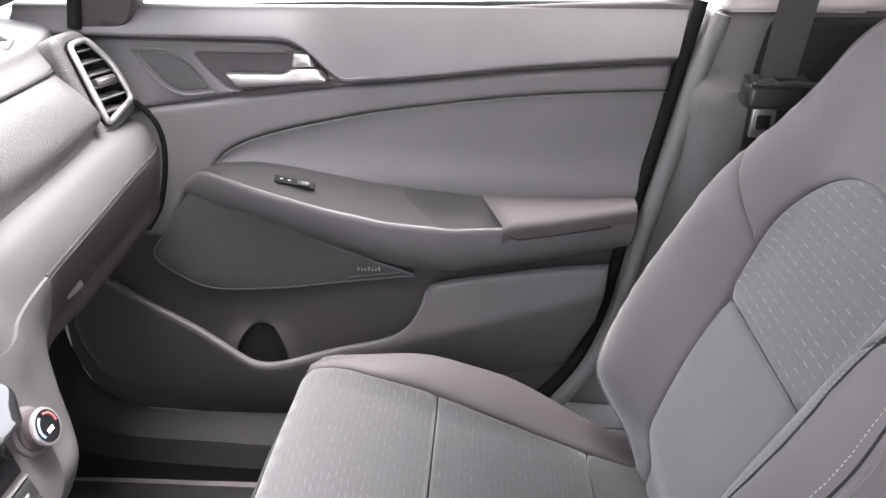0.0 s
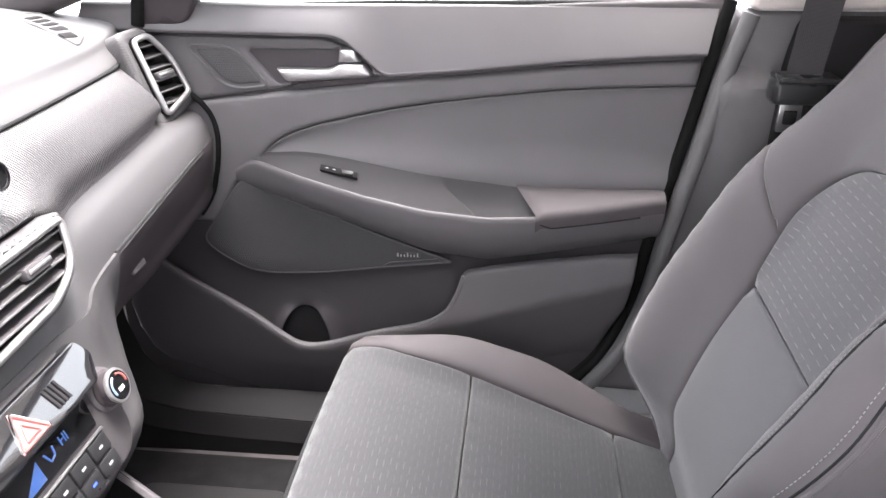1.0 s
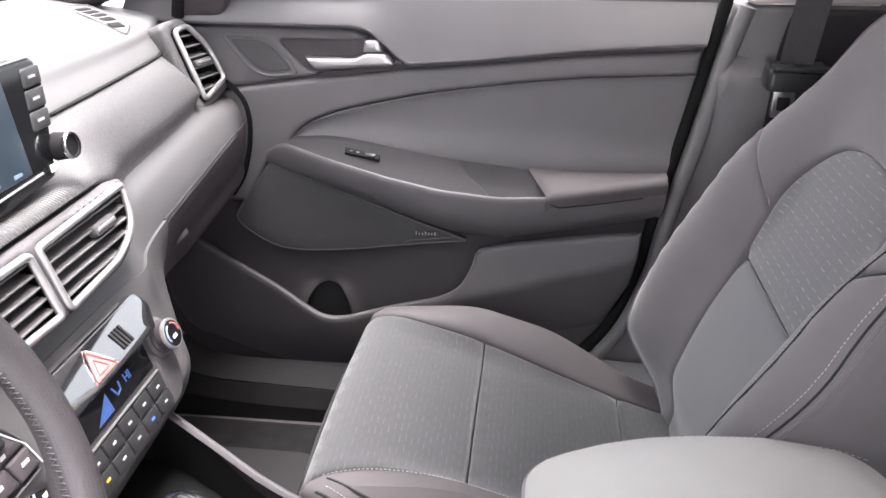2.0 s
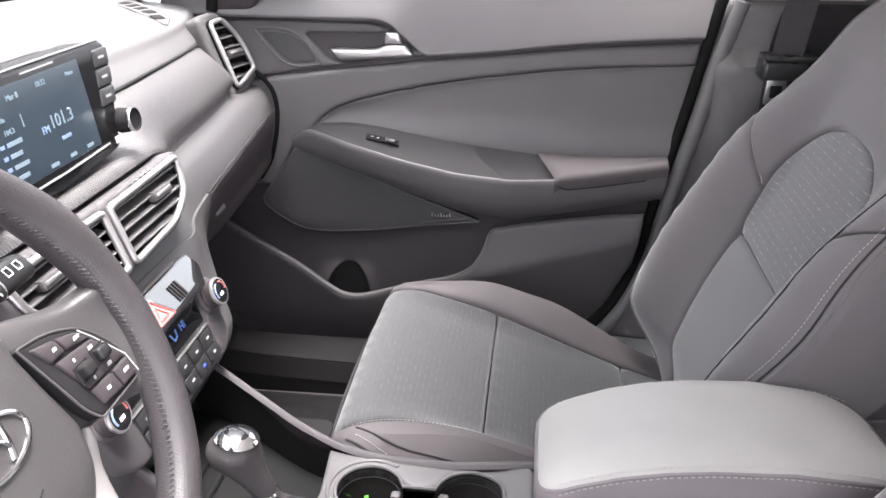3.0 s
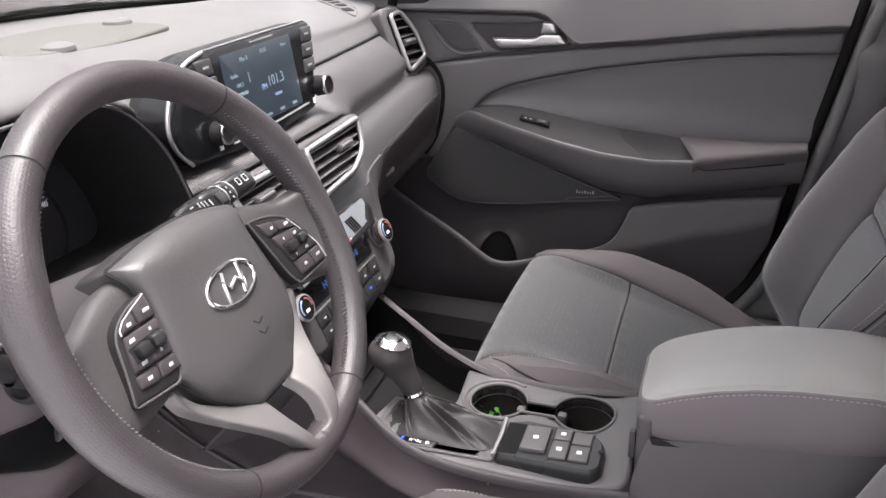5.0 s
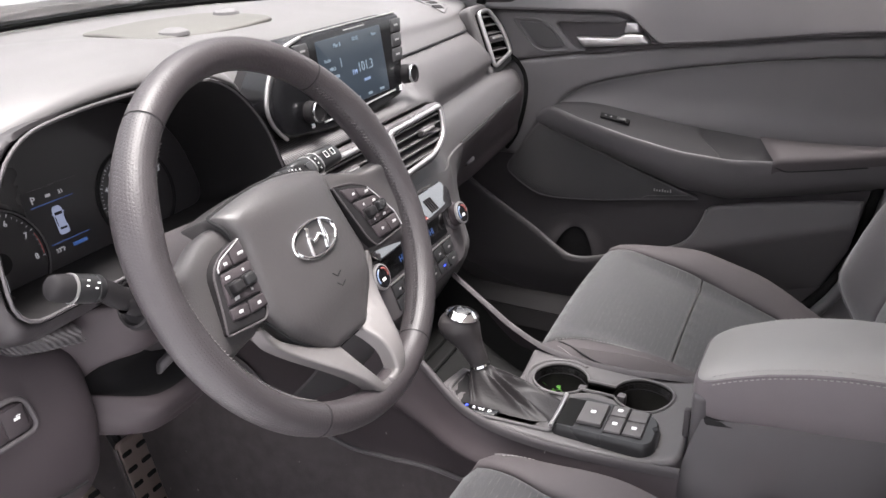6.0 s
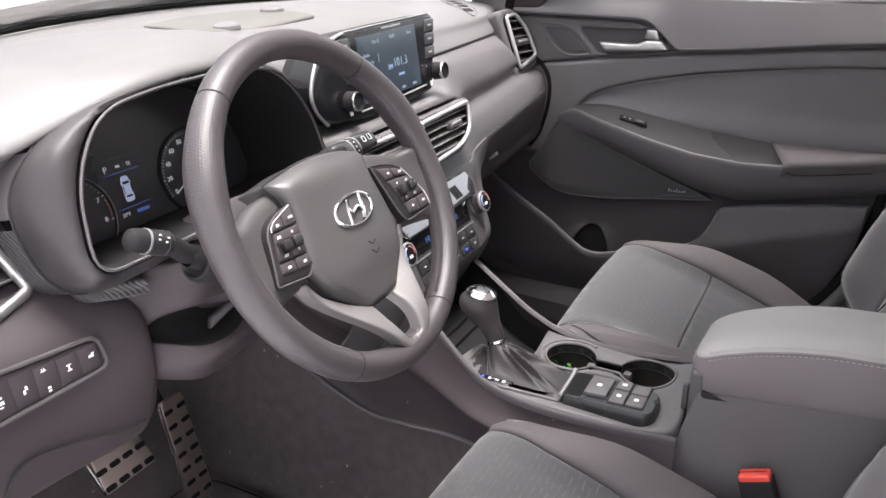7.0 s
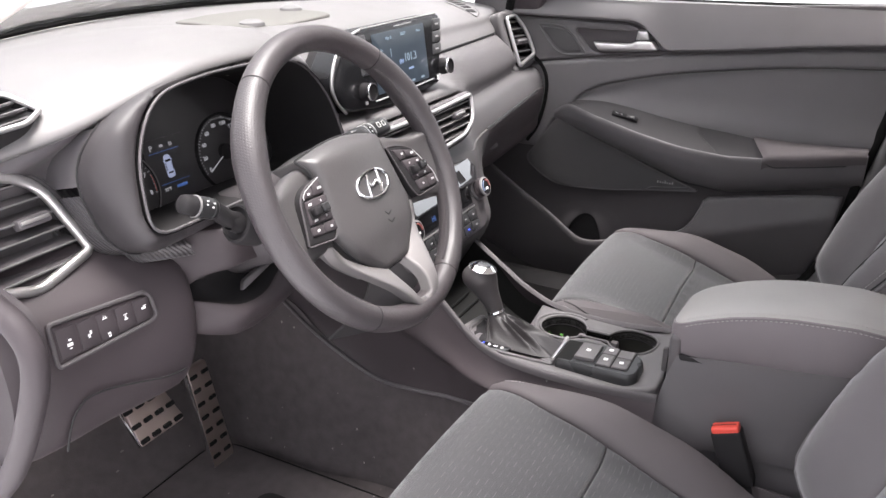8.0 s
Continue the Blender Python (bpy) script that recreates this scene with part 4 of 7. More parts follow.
            part("bolster_seam", tube([B(sg * (half(v) - 0.010), v, back_h(sg * (half(v) - 0.010), v) + 0.0062) for v in np.linspace(0.0, 0.66, 40)], 0.0014, 5), SEAM, s)
        for off in ((0.058, 0.015, 0.006) if sg < 0 else ()):
            part("back_stitching", stitches([B(sg * (half(v) - off), v, back_h(sg * (half(v) - off), v) + 0.0072) for v in np.linspace(0.0, 0.66, 24)], 0.0030, 0.0022, 0.0005), STITCH, s)
    ro = [(0.140, 0.364)] + [(y + 0.003, v) for v, y in inner if v > 0.366] + [(-(y + 0.003), v) for v, y in inner[::-1][1:] if v > 0.366] + [(-0.140, 0.364)] + \
         [(-half(v), v) for v in np.linspace(0.475, 0.72, 9)] + [(-0.08, 0.765), (0.08, 0.765)] + [(half(v), v) for v in np.linspace(0.72, 0.475, 9)]
    part("shoulder_panel", pad(ro, B, 0.007, 0.008, 0.08, extra=back_h, step=0.02), CLOTH, s, "plain grey shoulder panel")
    bo = [(half(v) * 0.985, v) for v in np.linspace(-0.02, 0.74, 16)] + [(-half(v) * 0.985, v) for v in np.linspace(0.74, -0.02, 16)]
    part("back_shell", pad(bo, B, 0.004, 0.01, 0.13, extra=lambda y, v: back_h(y, v) - 0.03, step=0.04), CUSHION, s, "dark vinyl seat back side")
    hr = part("headrest", pad(rounded([(-0.13, 0.80, 0.05), (0.13, 0.80, 0.05), (0.12, 0.98, 0.06), (-0.12, 0.98, 0.06)]), B, 0.04, 0.045, 0.06, step=0.02), CLOTH, s, "padded grey headrest")
    for y in (-0.06, 0.06):
        part("post", tube([B(y, 0.72, -0.04), B(y, 0.82, -0.04)], 0.006, 8), CHROME, hr)
    return s


seat_p = seat("front_seat", "grey cloth passenger seat with flecked centre panels", SY)
seat_d = copy_thing(seat_p, pose(0.08, -0.41, 0.36))
tagged(seat_d, "grey cloth driver seat with flecked centre panels")

# ---------------------------------------------------------------- dashboard
dash = thing("dashboard", "grey soft-touch dashboard with ribbed trim and silver air vents", "dashboard", (-0.6, 0.0, 0.68))
# upper pad from the windscreen base to its rear seam, raised over the gauges
tops = []
for y, hood, xr, zr in ((-0.72, 0.0, -0.57, 1.035), (-0.66, 0.1, -0.56, 1.045), (-0.60, 0.45, -0.53, 1.060), (-0.53, 0.9, -0.507, 1.083), (-0.46, 1.0, -0.496, 1.099), (-0.38, 1.0, -0.494, 1.104), (-0.30, 1.0, -0.498, 1.100),
                        (-0.23, 0.75, -0.50, 1.075), (-0.18, 0.4, -0.53, 1.04), (-0.10, 0.1, -0.55, 1.02), (0.10, 0.0, -0.555, 1.018), (0.30, 0.0, -0.558, 1.018), (0.50, 0.0, -0.58, 1.013), (0.62, 0.0, -0.598, 1.013), (0.70, 0.0, -0.615, 1.020), (0.73, 0.0, -0.64, 1.022)):
    zm = 1.092 + 0.040 * hood
    d = 0.024 * (y / 0.7) ** 2 if y < 0.6 else 0.015
    if y < 0:
        back = [(xr - 0.12, y, zm - d * 0.6), (xr - 0.05, y, (zm - d * 0.6) * 0.6 + zr * 0.4 + 0.006), (xr - 0.012, y, zr + 0.012)]
    else:
        back = [(xr - 0.10, y, 1.085 - d), (xr - 0.050 + 0.035 * y, y, zr + 0.046 - 0.012 * y), (xr - 0.026 + 0.018 * y, y, zr + 0.0245 - 0.006 * y)]
    xf = -1.10 + 0.36 * y * y
    tops.append([(xf, y, 1.090 - d), (xf * 0.5 - 0.40, y, 1.099 - d), (-0.80, y, 1.100 + 0.02 * hood - d)] + back + [(xr, y, zr), (xr - 0.01, y, zr - 0.008)])
part("top_pad", loft(tops, 3, 5, thickness=0.006), SOFT, dash, "grey soft-touch dash top", 60)
part("windscreen_seal", tube(spline([(-1.068 + 0.40 * y * y, y, 1.102 - 0.026 * (y / 0.7) ** 2) for y in (-0.70, -0.45, -0.2, 0.0, 0.2, 0.45, 0.70)], 5), 0.0065, 8), RUBBER, dash, "black seal at the foot of the glass")
# passenger face: ribbed band, valley, lower roll, glovebox
prof = {
    -0.20: ((-0.545, 1.025), (-0.508, 0.994), (-0.464, 0.974), (-0.510, 0.935), (-0.45, 0.91), (-0.44, 0.87), (-0.43, 0.82), (-0.43, 0.77), (-0.45, 0.70), (-0.52, 0.62)),
    -0.10: ((-0.545, 1.020), (-0.508, 0.993), (-0.457, 0.973), (-0.520, 0.935), (-0.470, 0.90), (-0.434, 0.865), (-0.412, 0.82), (-0.396, 0.77), (-0.392, 0.725), (-0.46, 0.62)),
    0.10: ((-0.550, 1.018), (-0.508, 0.993), (-0.457, 0.973), (-0.520, 0.935), (-0.470, 0.90), (-0.434, 0.865), (-0.412, 0.82), (-0.396, 0.77), (-0.392, 0.725), (-0.46, 0.62)),
    0.155: ((-0.553, 1.018), (-0.510, 0.992), (-0.461, 0.971), (-0.510, 0.935), (-0.465, 0.90), (-0.428, 0.865), (-0.418, 0.82), (-0.402, 0.77), (-0.397, 0.725), (-0.46, 0.62)),
    0.205: ((-0.556, 1.018), (-0.512, 0.995), (-0.472, 0.962), (-0.476, 0.930), (-0.463, 0.905), (-0.447, 0.868), (-0.438, 0.825), (-0.428, 0.775), (-0.430, 0.715), (-0.50, 0.62)),
    0.28: ((-0.558, 1.018), (-0.522, 0.995), (-0.499, 0.962), (-0.497, 0.930), (-0.474, 0.912), (-0.458, 0.873), (-0.463, 0.838), (-0.476, 0.800), (-0.497, 0.760), (-0.60, 0.735)),
    0.42: ((-0.570, 1.016), (-0.535, 0.993), (-0.511, 0.960), (-0.512, 0.930), (-0.488, 0.914), (-0.469, 0.879), (-0.474, 0.845), (-0.488, 0.804), (-0.507, 0.762), (-0.61, 0.738)),
    0.56: ((-0.588, 1.012), (-0.551, 0.990), (-0.528, 0.958), (-0.529, 0.930), (-0.502, 0.917), (-0.482, 0.883), (-0.485, 0.850), (-0.497, 0.808), (-0.513, 0.766), (-0.62, 0.740)),
    0.61: ((-0.596, 1.011), (-0.560, 0.985), (-0.535, 0.955), (-0.552, 0.930), (-0.508, 0.918), (-0.486, 0.884), (-0.489, 0.850), (-0.500, 0.809), (-0.515, 0.768), (-0.62, 0.742)),
    0.665: ((-0.620, 1.008), (-0.605, 0.985), (-0.600, 0.955), (-0.600, 0.930), (-0.512, 0.918), (-0.492, 0.883), (-0.494, 0.849), (-0.504, 0.809), (-0.519, 0.769), (-0.62, 0.743)),
    0.703: ((-0.64, 1.005), (-0.60, 0.98), (-0.57, 0.955), (-0.575, 0.935), (-0.520, 0.918), (-0.503, 0.883), (-0.505, 0.848), (-0.513, 0.808), (-0.526, 0.770), (-0.62, 0.745)),
}
rows = lambda i, j: [[(q[0], y, q[1]) for q in spline(p, 6)[i * 6:(j - 1) * 6 + 1]] for y, p in prof.items()]
part("ribbed_band", loft(rows(0, 4), 5, 0, thickness=0.004), RIBBED, dash, "grey trim with fine ribs", 60)
part("lower_roll", loft(rows(3, 6), 5, 0, thickness=0.004), DASHROLL, dash, "soft lower dash roll", 60)
low_cols = [spline([r_[i] for r_ in rows(5, 10)], 5) for i in range(len(rows(5, 10)[0]))]
low_grid = [[c[j] for c in low_cols] for j in range(len(low_cols[0]))]
part("stack_flank", loft(low_grid[:26], 0, 0, thickness=0.004, smooth_across=False), DASHROLL, dash, "smooth lower face of the centre stack", 60)
part("glovebox_front", loft([[(p[0] - 0.002 * smoothstep(0.27, 0.34, p[1]), p[1], p[2]) for p in g] for g in low_grid[25:]], 0, 0, thickness=0.004, smooth_across=False), LOWDASH, dash, "plain dark glovebox front", 60)
lid_edge = spline([(p[5][0] + 0.002, y, p[5][1]) for y, p in prof.items() if 0.25 < y < 0.63] + [(-0.493, 0.648, 0.881)], 6)
part("glovebox_seam", tube(lid_edge + [(-0.497, 0.652, 0.874), (-0.500, 0.652, 0.866)], 0.0024, 6), SEAM, dash)
# Paler tube draws the highlight along the lid's upper edge.
part("glovebox_highlight", tube([(p[0] + 0.0012, p[1], p[2] - 0.0034) for p in lid_edge], 0.0012, 6), PLASTIC, dash, "pale line for the highlight on the glovebox lid edge")
part("pad_seam", tube(spline([(p[0][0] + 0.003, y, p[0][1] + 0.001) for y, p in prof.items() if 0.1 < y < 0.68], 6), 0.0022, 6), SEAM, dash)
end_line = spline([(-0.560, 0.712, 0.958), (-0.528, 0.712, 0.940), (-0.506, 0.712, 0.914), (-0.4985, 0.712, 0.882), (-0.501, 0.712, 0.845), (-0.509, 0.712, 0.808), (-0.522, 0.712, 0.770), (-0.545, 0.712, 0.735)], 6)
# Black tube added to draw the shadow in the dash-to-door gap.
part("end_gap_shade", tube([(p[0], p[1] + 0.008, p[2]) for p in end_line], 0.0045, 10), RUBBER, dash, "black strip for the shaded gap between dash and door")
part("glovebox_latch", block((-0.019, -0.009, -0.008), (0.019, 0.007, 0.005), plane_map((-0.481, 0.360, 0.817), (0, 1, 0), (-0.35, 0.0, 0.94)), 0.004, 3), PLASTIC, dash, "glovebox latch")
part("lower_shelf", pad(rounded([(-0.72, 0.12), (-0.72, 0.69), (-0.56, 0.69, 0.03), (-0.50, 0.28, 0.04), (-0.47, 0.14)], 0.01), lambda u, v, w: Vector((u - 0.05, v, 0.745 + w)), 0.004, 0.004, 0.02, step=0.06), FOOTWELL, dash)
kick_a = [(-0.66, 0.69, 0.80), (-0.695, 0.68, 0.65), (-0.711, 0.692, 0.553), (-0.701, 0.692, 0.502), (-0.678, 0.692, 0.445), (-0.624, 0.692, 0.405), (-0.545, 0.692, 0.393), (-0.338, 0.692, 0.393), (0.0, 0.692, 0.393)]
kick_b = [(-0.70, 0.645, 0.80), (-0.705, 0.635, 0.65), (-0.706, 0.63, 0.575), (-0.711, 0.63, 0.531), (-0.706, 0.63, 0.475), (-0.673, 0.63, 0.413), (-0.608, 0.63, 0.386), (-0.45, 0.63, 0.376), (0.0, 0.625, 0.366)]
kick_c = [(-0.82, 0.60, 0.80), (-0.80, 0.60, 0.65), (-0.78, 0.60, 0.55), (-0.765, 0.60, 0.50), (-0.745, 0.61, 0.43), (-0.69, 0.615, 0.37), (-0.61, 0.62, 0.345), (-0.45, 0.62, 0.335), (0.0, 0.615, 0.328)]
part("sill_trim", loft([kick_a, [tuple((np.array(p) + np.array(q)) / 2 + np.array((0.0, 0.0, 0.006))) for p, q in zip(kick_a, kick_b)], kick_b], 3, 5, thickness=0.003), FOOTWELL, dash, "dark sill trim sweeping up beside the footwell", 60)
part("kick_panel", loft([kick_b, kick_c], 3, 5, thickness=0.003), FOOTWELL, dash, "black kick panel beside the footwell", 60)
part("tunnel_side", loft([[(-0.45, 0.10, 0.72), (-0.62, 0.13, 0.66), (-0.95, 0.15, 0.60)], [(-0.40, 0.13, 0.50), (-0.62, 0.16, 0.48), (-0.95, 0.18, 0.46)], [(-0.40, 0.16, 0.30), (-0.62, 0.19, 0.30), (-0.95, 0.2, 0.30)]], 3, 3, thickness=0.004), FOOTWELL, dash, "dark tunnel side in the footwell", 60)
# speaker cover and defroster slots in the top pad
sp = rounded([(-0.86, -0.14, 0.06), (-0.90, 0.02, 0.08), (-0.86, 0.14, 0.05), (-0.715, 0.145, 0.03), (-0.70, 0.0, 0.08), (-0.715, -0.145, 0.03)])
zs = lambda x, y: float(np.interp(x, (-0.95, -0.80, -0.76, -0.72, -0.68), (1.0990, 1.0990, 1.0978, 1.0955, 1.0920))) + 0.006 * smoothstep(-0.04, -0.15, y) * smoothstep(-0.92, -0.80, x)
sc_ = part("speaker_cover", pad(sp, lambda u, v, w: Vector((u, v, zs(u, v) + w)), 0.003, 0.006, 0.004, step=0.03), COVER, dash, "flat beige-grey centre speaker cover")
for x, y in ((-0.728, -0.075), (-0.80, 0.122)):
    part("sensor_dome", lathe([(0.022, 0.0), (0.020, 0.005), (0.012, 0.009), (0.001, 0.010)], (x, y, zs(x, y) + 0.002), (0, 0, 1), 20), PLASTIC_PALE, sc_)
df = rounded([(-0.758, 0.652, 0.008), (-0.742, 0.680, 0.010), (-0.632, 0.606, 0.010), (-0.617, 0.560, 0.010), (-0.712, 0.604, 0.02)])
dz = lambda u, v: 1.0765 - 0.090 * (u + 0.75) - 3.6 * max(0.0, u + 0.68) ** 2
area_d = sum(a[0] * b[1] - b[0] * a[1] for a, b in zip(df, df[1:] + df[:1]))
df = df if area_d > 0 else df[::-1]
de = part("defroster", pad(df, lambda u, v, w: Vector((u, v, dz(u, v) - 0.001 + w)), 0.002, 0.002, 0.012, step=0.02), PLASTIC_PALE, dash, "small side window defroster")
part("defroster_rim", tube([(a, b, dz(a, b) + 0.001) for a, b in df], 0.0020, 8, True), SOFT, de)
for i in range(5):
    k = i / 4
    cx_, cy_ = -0.728 + 0.085 * k, 0.646 - 0.060 * k
    part("slot", pad(rounded([(cx_ - 0.008, cy_ - 0.014), (cx_ + 0.006, cy_ - 0.018), (cx_ + 0.012, cy_ + 0.006), (cx_ - 0.002, cy_ + 0.012)], 0.003), lambda u, v, w: Vector((u, v, dz(u, v) + 0.0012 + w)), 0.0008, 0.001, 0.001, step=0.02), DARK, de)


def vent(parent, outline, to3d, n, knob, label, ring=0.006, depth=0.05):
    """An air outlet: silver ring, dark duct, slats and a slider."""
    v = part("air_vent", tube([to3d(a, b, 0.003) for a, b in outline], ring, 10, True, flat=1.0), SILVER, parent, label, 60)
    part("duct", pad(outline, lambda a, b, w: to3d(a, b, w - depth), 0.002, 0.004, 0.002, step=0.03), DARK, v)
    wall = bmesh.new()
    loft([[to3d(a, b, 0.0) for a, b in outline] + [to3d(*outline[0], 0.0)], [to3d(a, b, -depth) for a, b in outline] + [to3d(*outline[0], -depth)]], 0, 0, bm=wall, smooth_across=False)
    part("duct_wall", wall, DARK, v)
    poly = np.array(outline)
    lo, hi = poly.min(0), poly.max(0)
    for i in range(n):
        b = lo[1] + (hi[1] - lo[1]) * (i + 0.75) / (n + 0.5)
        us = np.linspace(lo[0], hi[0], 160)
        ok = inside(poly, np.array([(u, b) for u in us]))
        if ok.sum() < 4:
            continue
        u0, u1 = us[ok][0] + 0.001, us[ok][-1] - 0.001
        sl = bmesh.new()
        e = 0.0075
        ring_ = [(-0.001, -0.002), (0.0, 0.0005), (-0.018, e + 0.0016), (-0.020, e)]
        loft([[to3d(u, b + dv, w) for w, dv in ring_ + ring_[:1]] for u in (u0, u1)], 0, 0, bm=sl, smooth_across=False)
        part("slat", sl, PLASTIC_LOW, v)
        part("slat_edge", tube([to3d(u0, b, 0.0), to3d(u1, b, 0.0)], 0.0011, 6), PLASTIC_PALE, v)
    kb = part("slider", block((knob[0] - 0.020, knob[1] - 0.006, -0.006), (knob[0] + 0.020, knob[1] + 0.006, 0.006), to3d, 0.003), PLASTIC, v, "small grey slider")
    part("slider_trim", block((knob[0] - 0.017, knob[1] - 0.0015, 0.005), (knob[0] + 0.017, knob[1] + 0.0025, 0.0075), to3d, 0.001), SILVER, kb)
    return v


# end vents: taller than wide, leaning with the dash
er = plane_map((-0.552, 0.672, 0.990), (0.25, 0.95, 0.0), (-0.40, 0.0, 0.95))
eo = rounded([(-0.040, -0.060, 0.010), (0.030, -0.038, 0.010), (0.030, 0.02, 0.04), (0.006, 0.060, 0.010), (-0.028, 0.056, 0.008)])
vent(dash, eo, er, 6, (0.0, -0.002), "upright corner air vent in a silver frame", ring=0.0046)
part("vent_pod", pad(rounded([(-0.060, -0.085, 0.02), (0.040, -0.055, 0.015), (0.042, 0.03, 0.04), (0.012, 0.078, 0.015), (-0.048, 0.074, 0.015)]), lambda a, b, w: er(a, b, w - 0.012), 0.010, 0.012, 0.10, step=0.02, holes=[eo]), RIBBED_POD, dash, "ribbed surround of the corner vent")
el = plane_map((-0.555, -0.655, 0.965), (-0.02, 1.0, 0.0), (-0.30, 0.0, 0.95))
lo_ = rounded([(-0.075, 0.045, 0.02), (-0.070, -0.045, 0.012), (-0.012, -0.062, 0.010), (0.062, -0.043, 0.010), (0.030, 0.045, 0.06), (-0.02, 0.068, 0.03)])
vent(dash, lo_, el, 6, (0.012, 0.008), "driver side corner air vent in a silver frame")
part("vent_pod", pad(rounded([(-0.10, 0.075, 0.02), (-0.10, -0.07, 0.012), (-0.012, -0.085, 0.015), (0.088, -0.062, 0.015), (0.055, 0.045, 0.06), (-0.01, 0.088, 0.03)]), lambda a, b, w: el(a, b, w - 0.010), 0.008, 0.010, 0.10, step=0.02, holes=[lo_]), RIBBED_POD, dash, "ribbed surround of the driver side vent")
# centre vents
ec = plane_map((-0.434, 0.0, 0.935), (0, 1, 0), (-0.30, 0.0, 0.954))
for sg in (1, -1):
    co_ = rounded([(sg * 0.007, -0.037, 0.006), (sg * 0.110, -0.032, 0.02), (sg * 0.156, -0.012, 0.02), (sg * 0.168, 0.030, 0.008), (sg * 0.007, 0.027, 0.006)])
    vent(dash, co_ if sg > 0 else co_[::-1], ec, 5, (sg * 0.110, 0.006), "wide centre air vent in a silver frame", ring=0.0042)
fo = rounded([(-0.178, 0.037, 0.010), (-0.168, -0.014, 0.02), (-0.118, -0.043, 0.03), (0.118, -0.043, 0.03), (0.168, -0.014, 0.02), (0.178, 0.037, 0.010)])
h1 = rounded([(0.007, -0.037, 0.006), (0.110, -0.032, 0.02), (0.156, -0.012, 0.02), (0.168, 0.030, 0.008), (0.007, 0.027, 0.006)])
part("vent_fascia", pad(fo, lambda a, b, w: ec(a, b, w - 0.004), 0.006, 0.006, 0.06, step=0.012, holes=[h1, [(-a, b) for a, b in h1[::-1]]]), PLASTIC, dash, "grey fascia round the centre vents", 50)
# centre stack: climate panel
eh = plane_map((-0.402, -0.015, 0.800), (0, 1, 0), (-0.36, 0.0, 0.933))
cp = part("climate_panel", pad(rounded([(-0.128, -0.066, 0.03), (0.128, -0.066, 0.03), (0.143, -0.01, 0.02), (0.138, 0.058, 0.02), (0.10, 0.066, 0.02), (-0.10, 0.066, 0.02), (-0.138, 0.058, 0.02), (-0.143, -0.01, 0.02)]), eh, 0.008, 0.006, 0.04, step=0.03), PLASTIC_LOW, dash, "dark climate control panel")
part("gloss_strip", pad(rounded([(-0.112, 0.024), (0.108, 0.024, 0.004), (0.130, 0.046, 0.006), (0.126, 0.064, 0.006), (-0.126, 0.064, 0.006), (-0.130, 0.046, 0.01)], 0.004), lambda a, b, w: eh(a, b, w + 0.023 - 0.42 * (b - 0.024)), 0.003, 0.002, 0.014, step=0.03), STRIP, cp, "gloss black strip mirroring the daylight")
for i in range(4):
    part("sensor_slot", block((0.052 + i * 0.0056, 0.033, 0.010), (0.0549 + i * 0.0056, 0.053, 0.0175), lambda a, b, w: eh(a, b, w + 0.0100 - 0.42 * (b - 0.024) + 0.0), 0.0), DARK, cp)
hz = part("hazard_button", pad(rounded([(-0.046, 0.024), (0.0, 0.024), (-0.023, 0.058)], 0.004), lambda a, b, w: eh(a + 0.036, b + 0.004, w + 0.0245 - 0.42 * (b - 0.020)), 0.002, 0.002, 0.002, step=0.02), HAZARD, cp, "hazard light button with a red triangle")
tri_ = [(-0.041, 0.027), (-0.005, 0.027), (-0.023, 0.053)]
part("triangle_line", tube([eh(a + 0.036, b + 0.004, 0.0272 - 0.42 * (b - 0.020)) for a, b in rounded(tri_, 0.001)], 0.0009, 6, True), INK, hz)
part("button_rim", tube([eh(a * 1.13 + 0.039, b * 1.13 - 0.0005, 0.0266 - 0.42 * (b - 0.020)) for a, b in rounded(tri_, 0.003)], 0.0014, 6, True), CHROME, hz)
part("triangle_line", tube([eh(0.013 + (a + 0.023) * 0.5, 0.038 + (b - 0.034) * 0.5, 0.0272 - 0.42 * (b - 0.034) * 0.5 - 0.0059) for a, b in rounded(tri_, 0.001)], 0.0009, 6, True), INK, hz)
dsp = part("climate_display", pad(rounded([(-0.092, -0.013), (0.092, -0.013), (0.096, 0.021), (-0.096, 0.021)], 0.004), lambda a, b, w: eh(a, b, w + 0.008), 0.002, 0.002, 0.002, step=0.03), GLOSS, cp, "dark climate display with blue digits")
lettering("HI", 0.013, lambda a, b, w: eh(a - 0.046, b + 0.003, w + 0.0102), BLUELCD, dsp, "digits")
lettering("HI", 0.013, lambda a, b, w: eh(a + 0.048, b + 0.006, w + 0.0102), BLUELCD, dsp, "digits")
part("fan_wedge", pad([(-0.020, -0.008), (0.010, -0.008), (0.010, 0.012)], lambda a, b, w: eh(a, b, w + 0.010), 0.0005, 0.001, 0.0, step=0.02), BLUELCD, dsp)
part("airflow_mark", tube([eh(0.020, 0.010, 0.0105), eh(0.024, 0.0, 0.0105), eh(0.031, 0.002, 0.0105), eh(0.033, 0.010, 0.0105)], 0.001, 5), BLUELCD, dsp)
for r, (b0, b1) in enumerate(((-0.038, -0.020), (-0.057, -0.040))):
    for i in range(6):
        a = -0.092 + i * 0.031
        k = part("button", block((a, b0, 0.006), (a + 0.029, b1, 0.0115), eh, 0.002), BLACKGLOSS, cp)
        part("button_mark", block((a + 0.0115, b0 + 0.0075, 0.0114), (a + 0.0175, b0 + 0.0097, 0.0119), eh, 0.0), PRINT if (r, i) not in ((1, 1), (1, 4)) else (AMBER if i == 1 else BLUE), k)
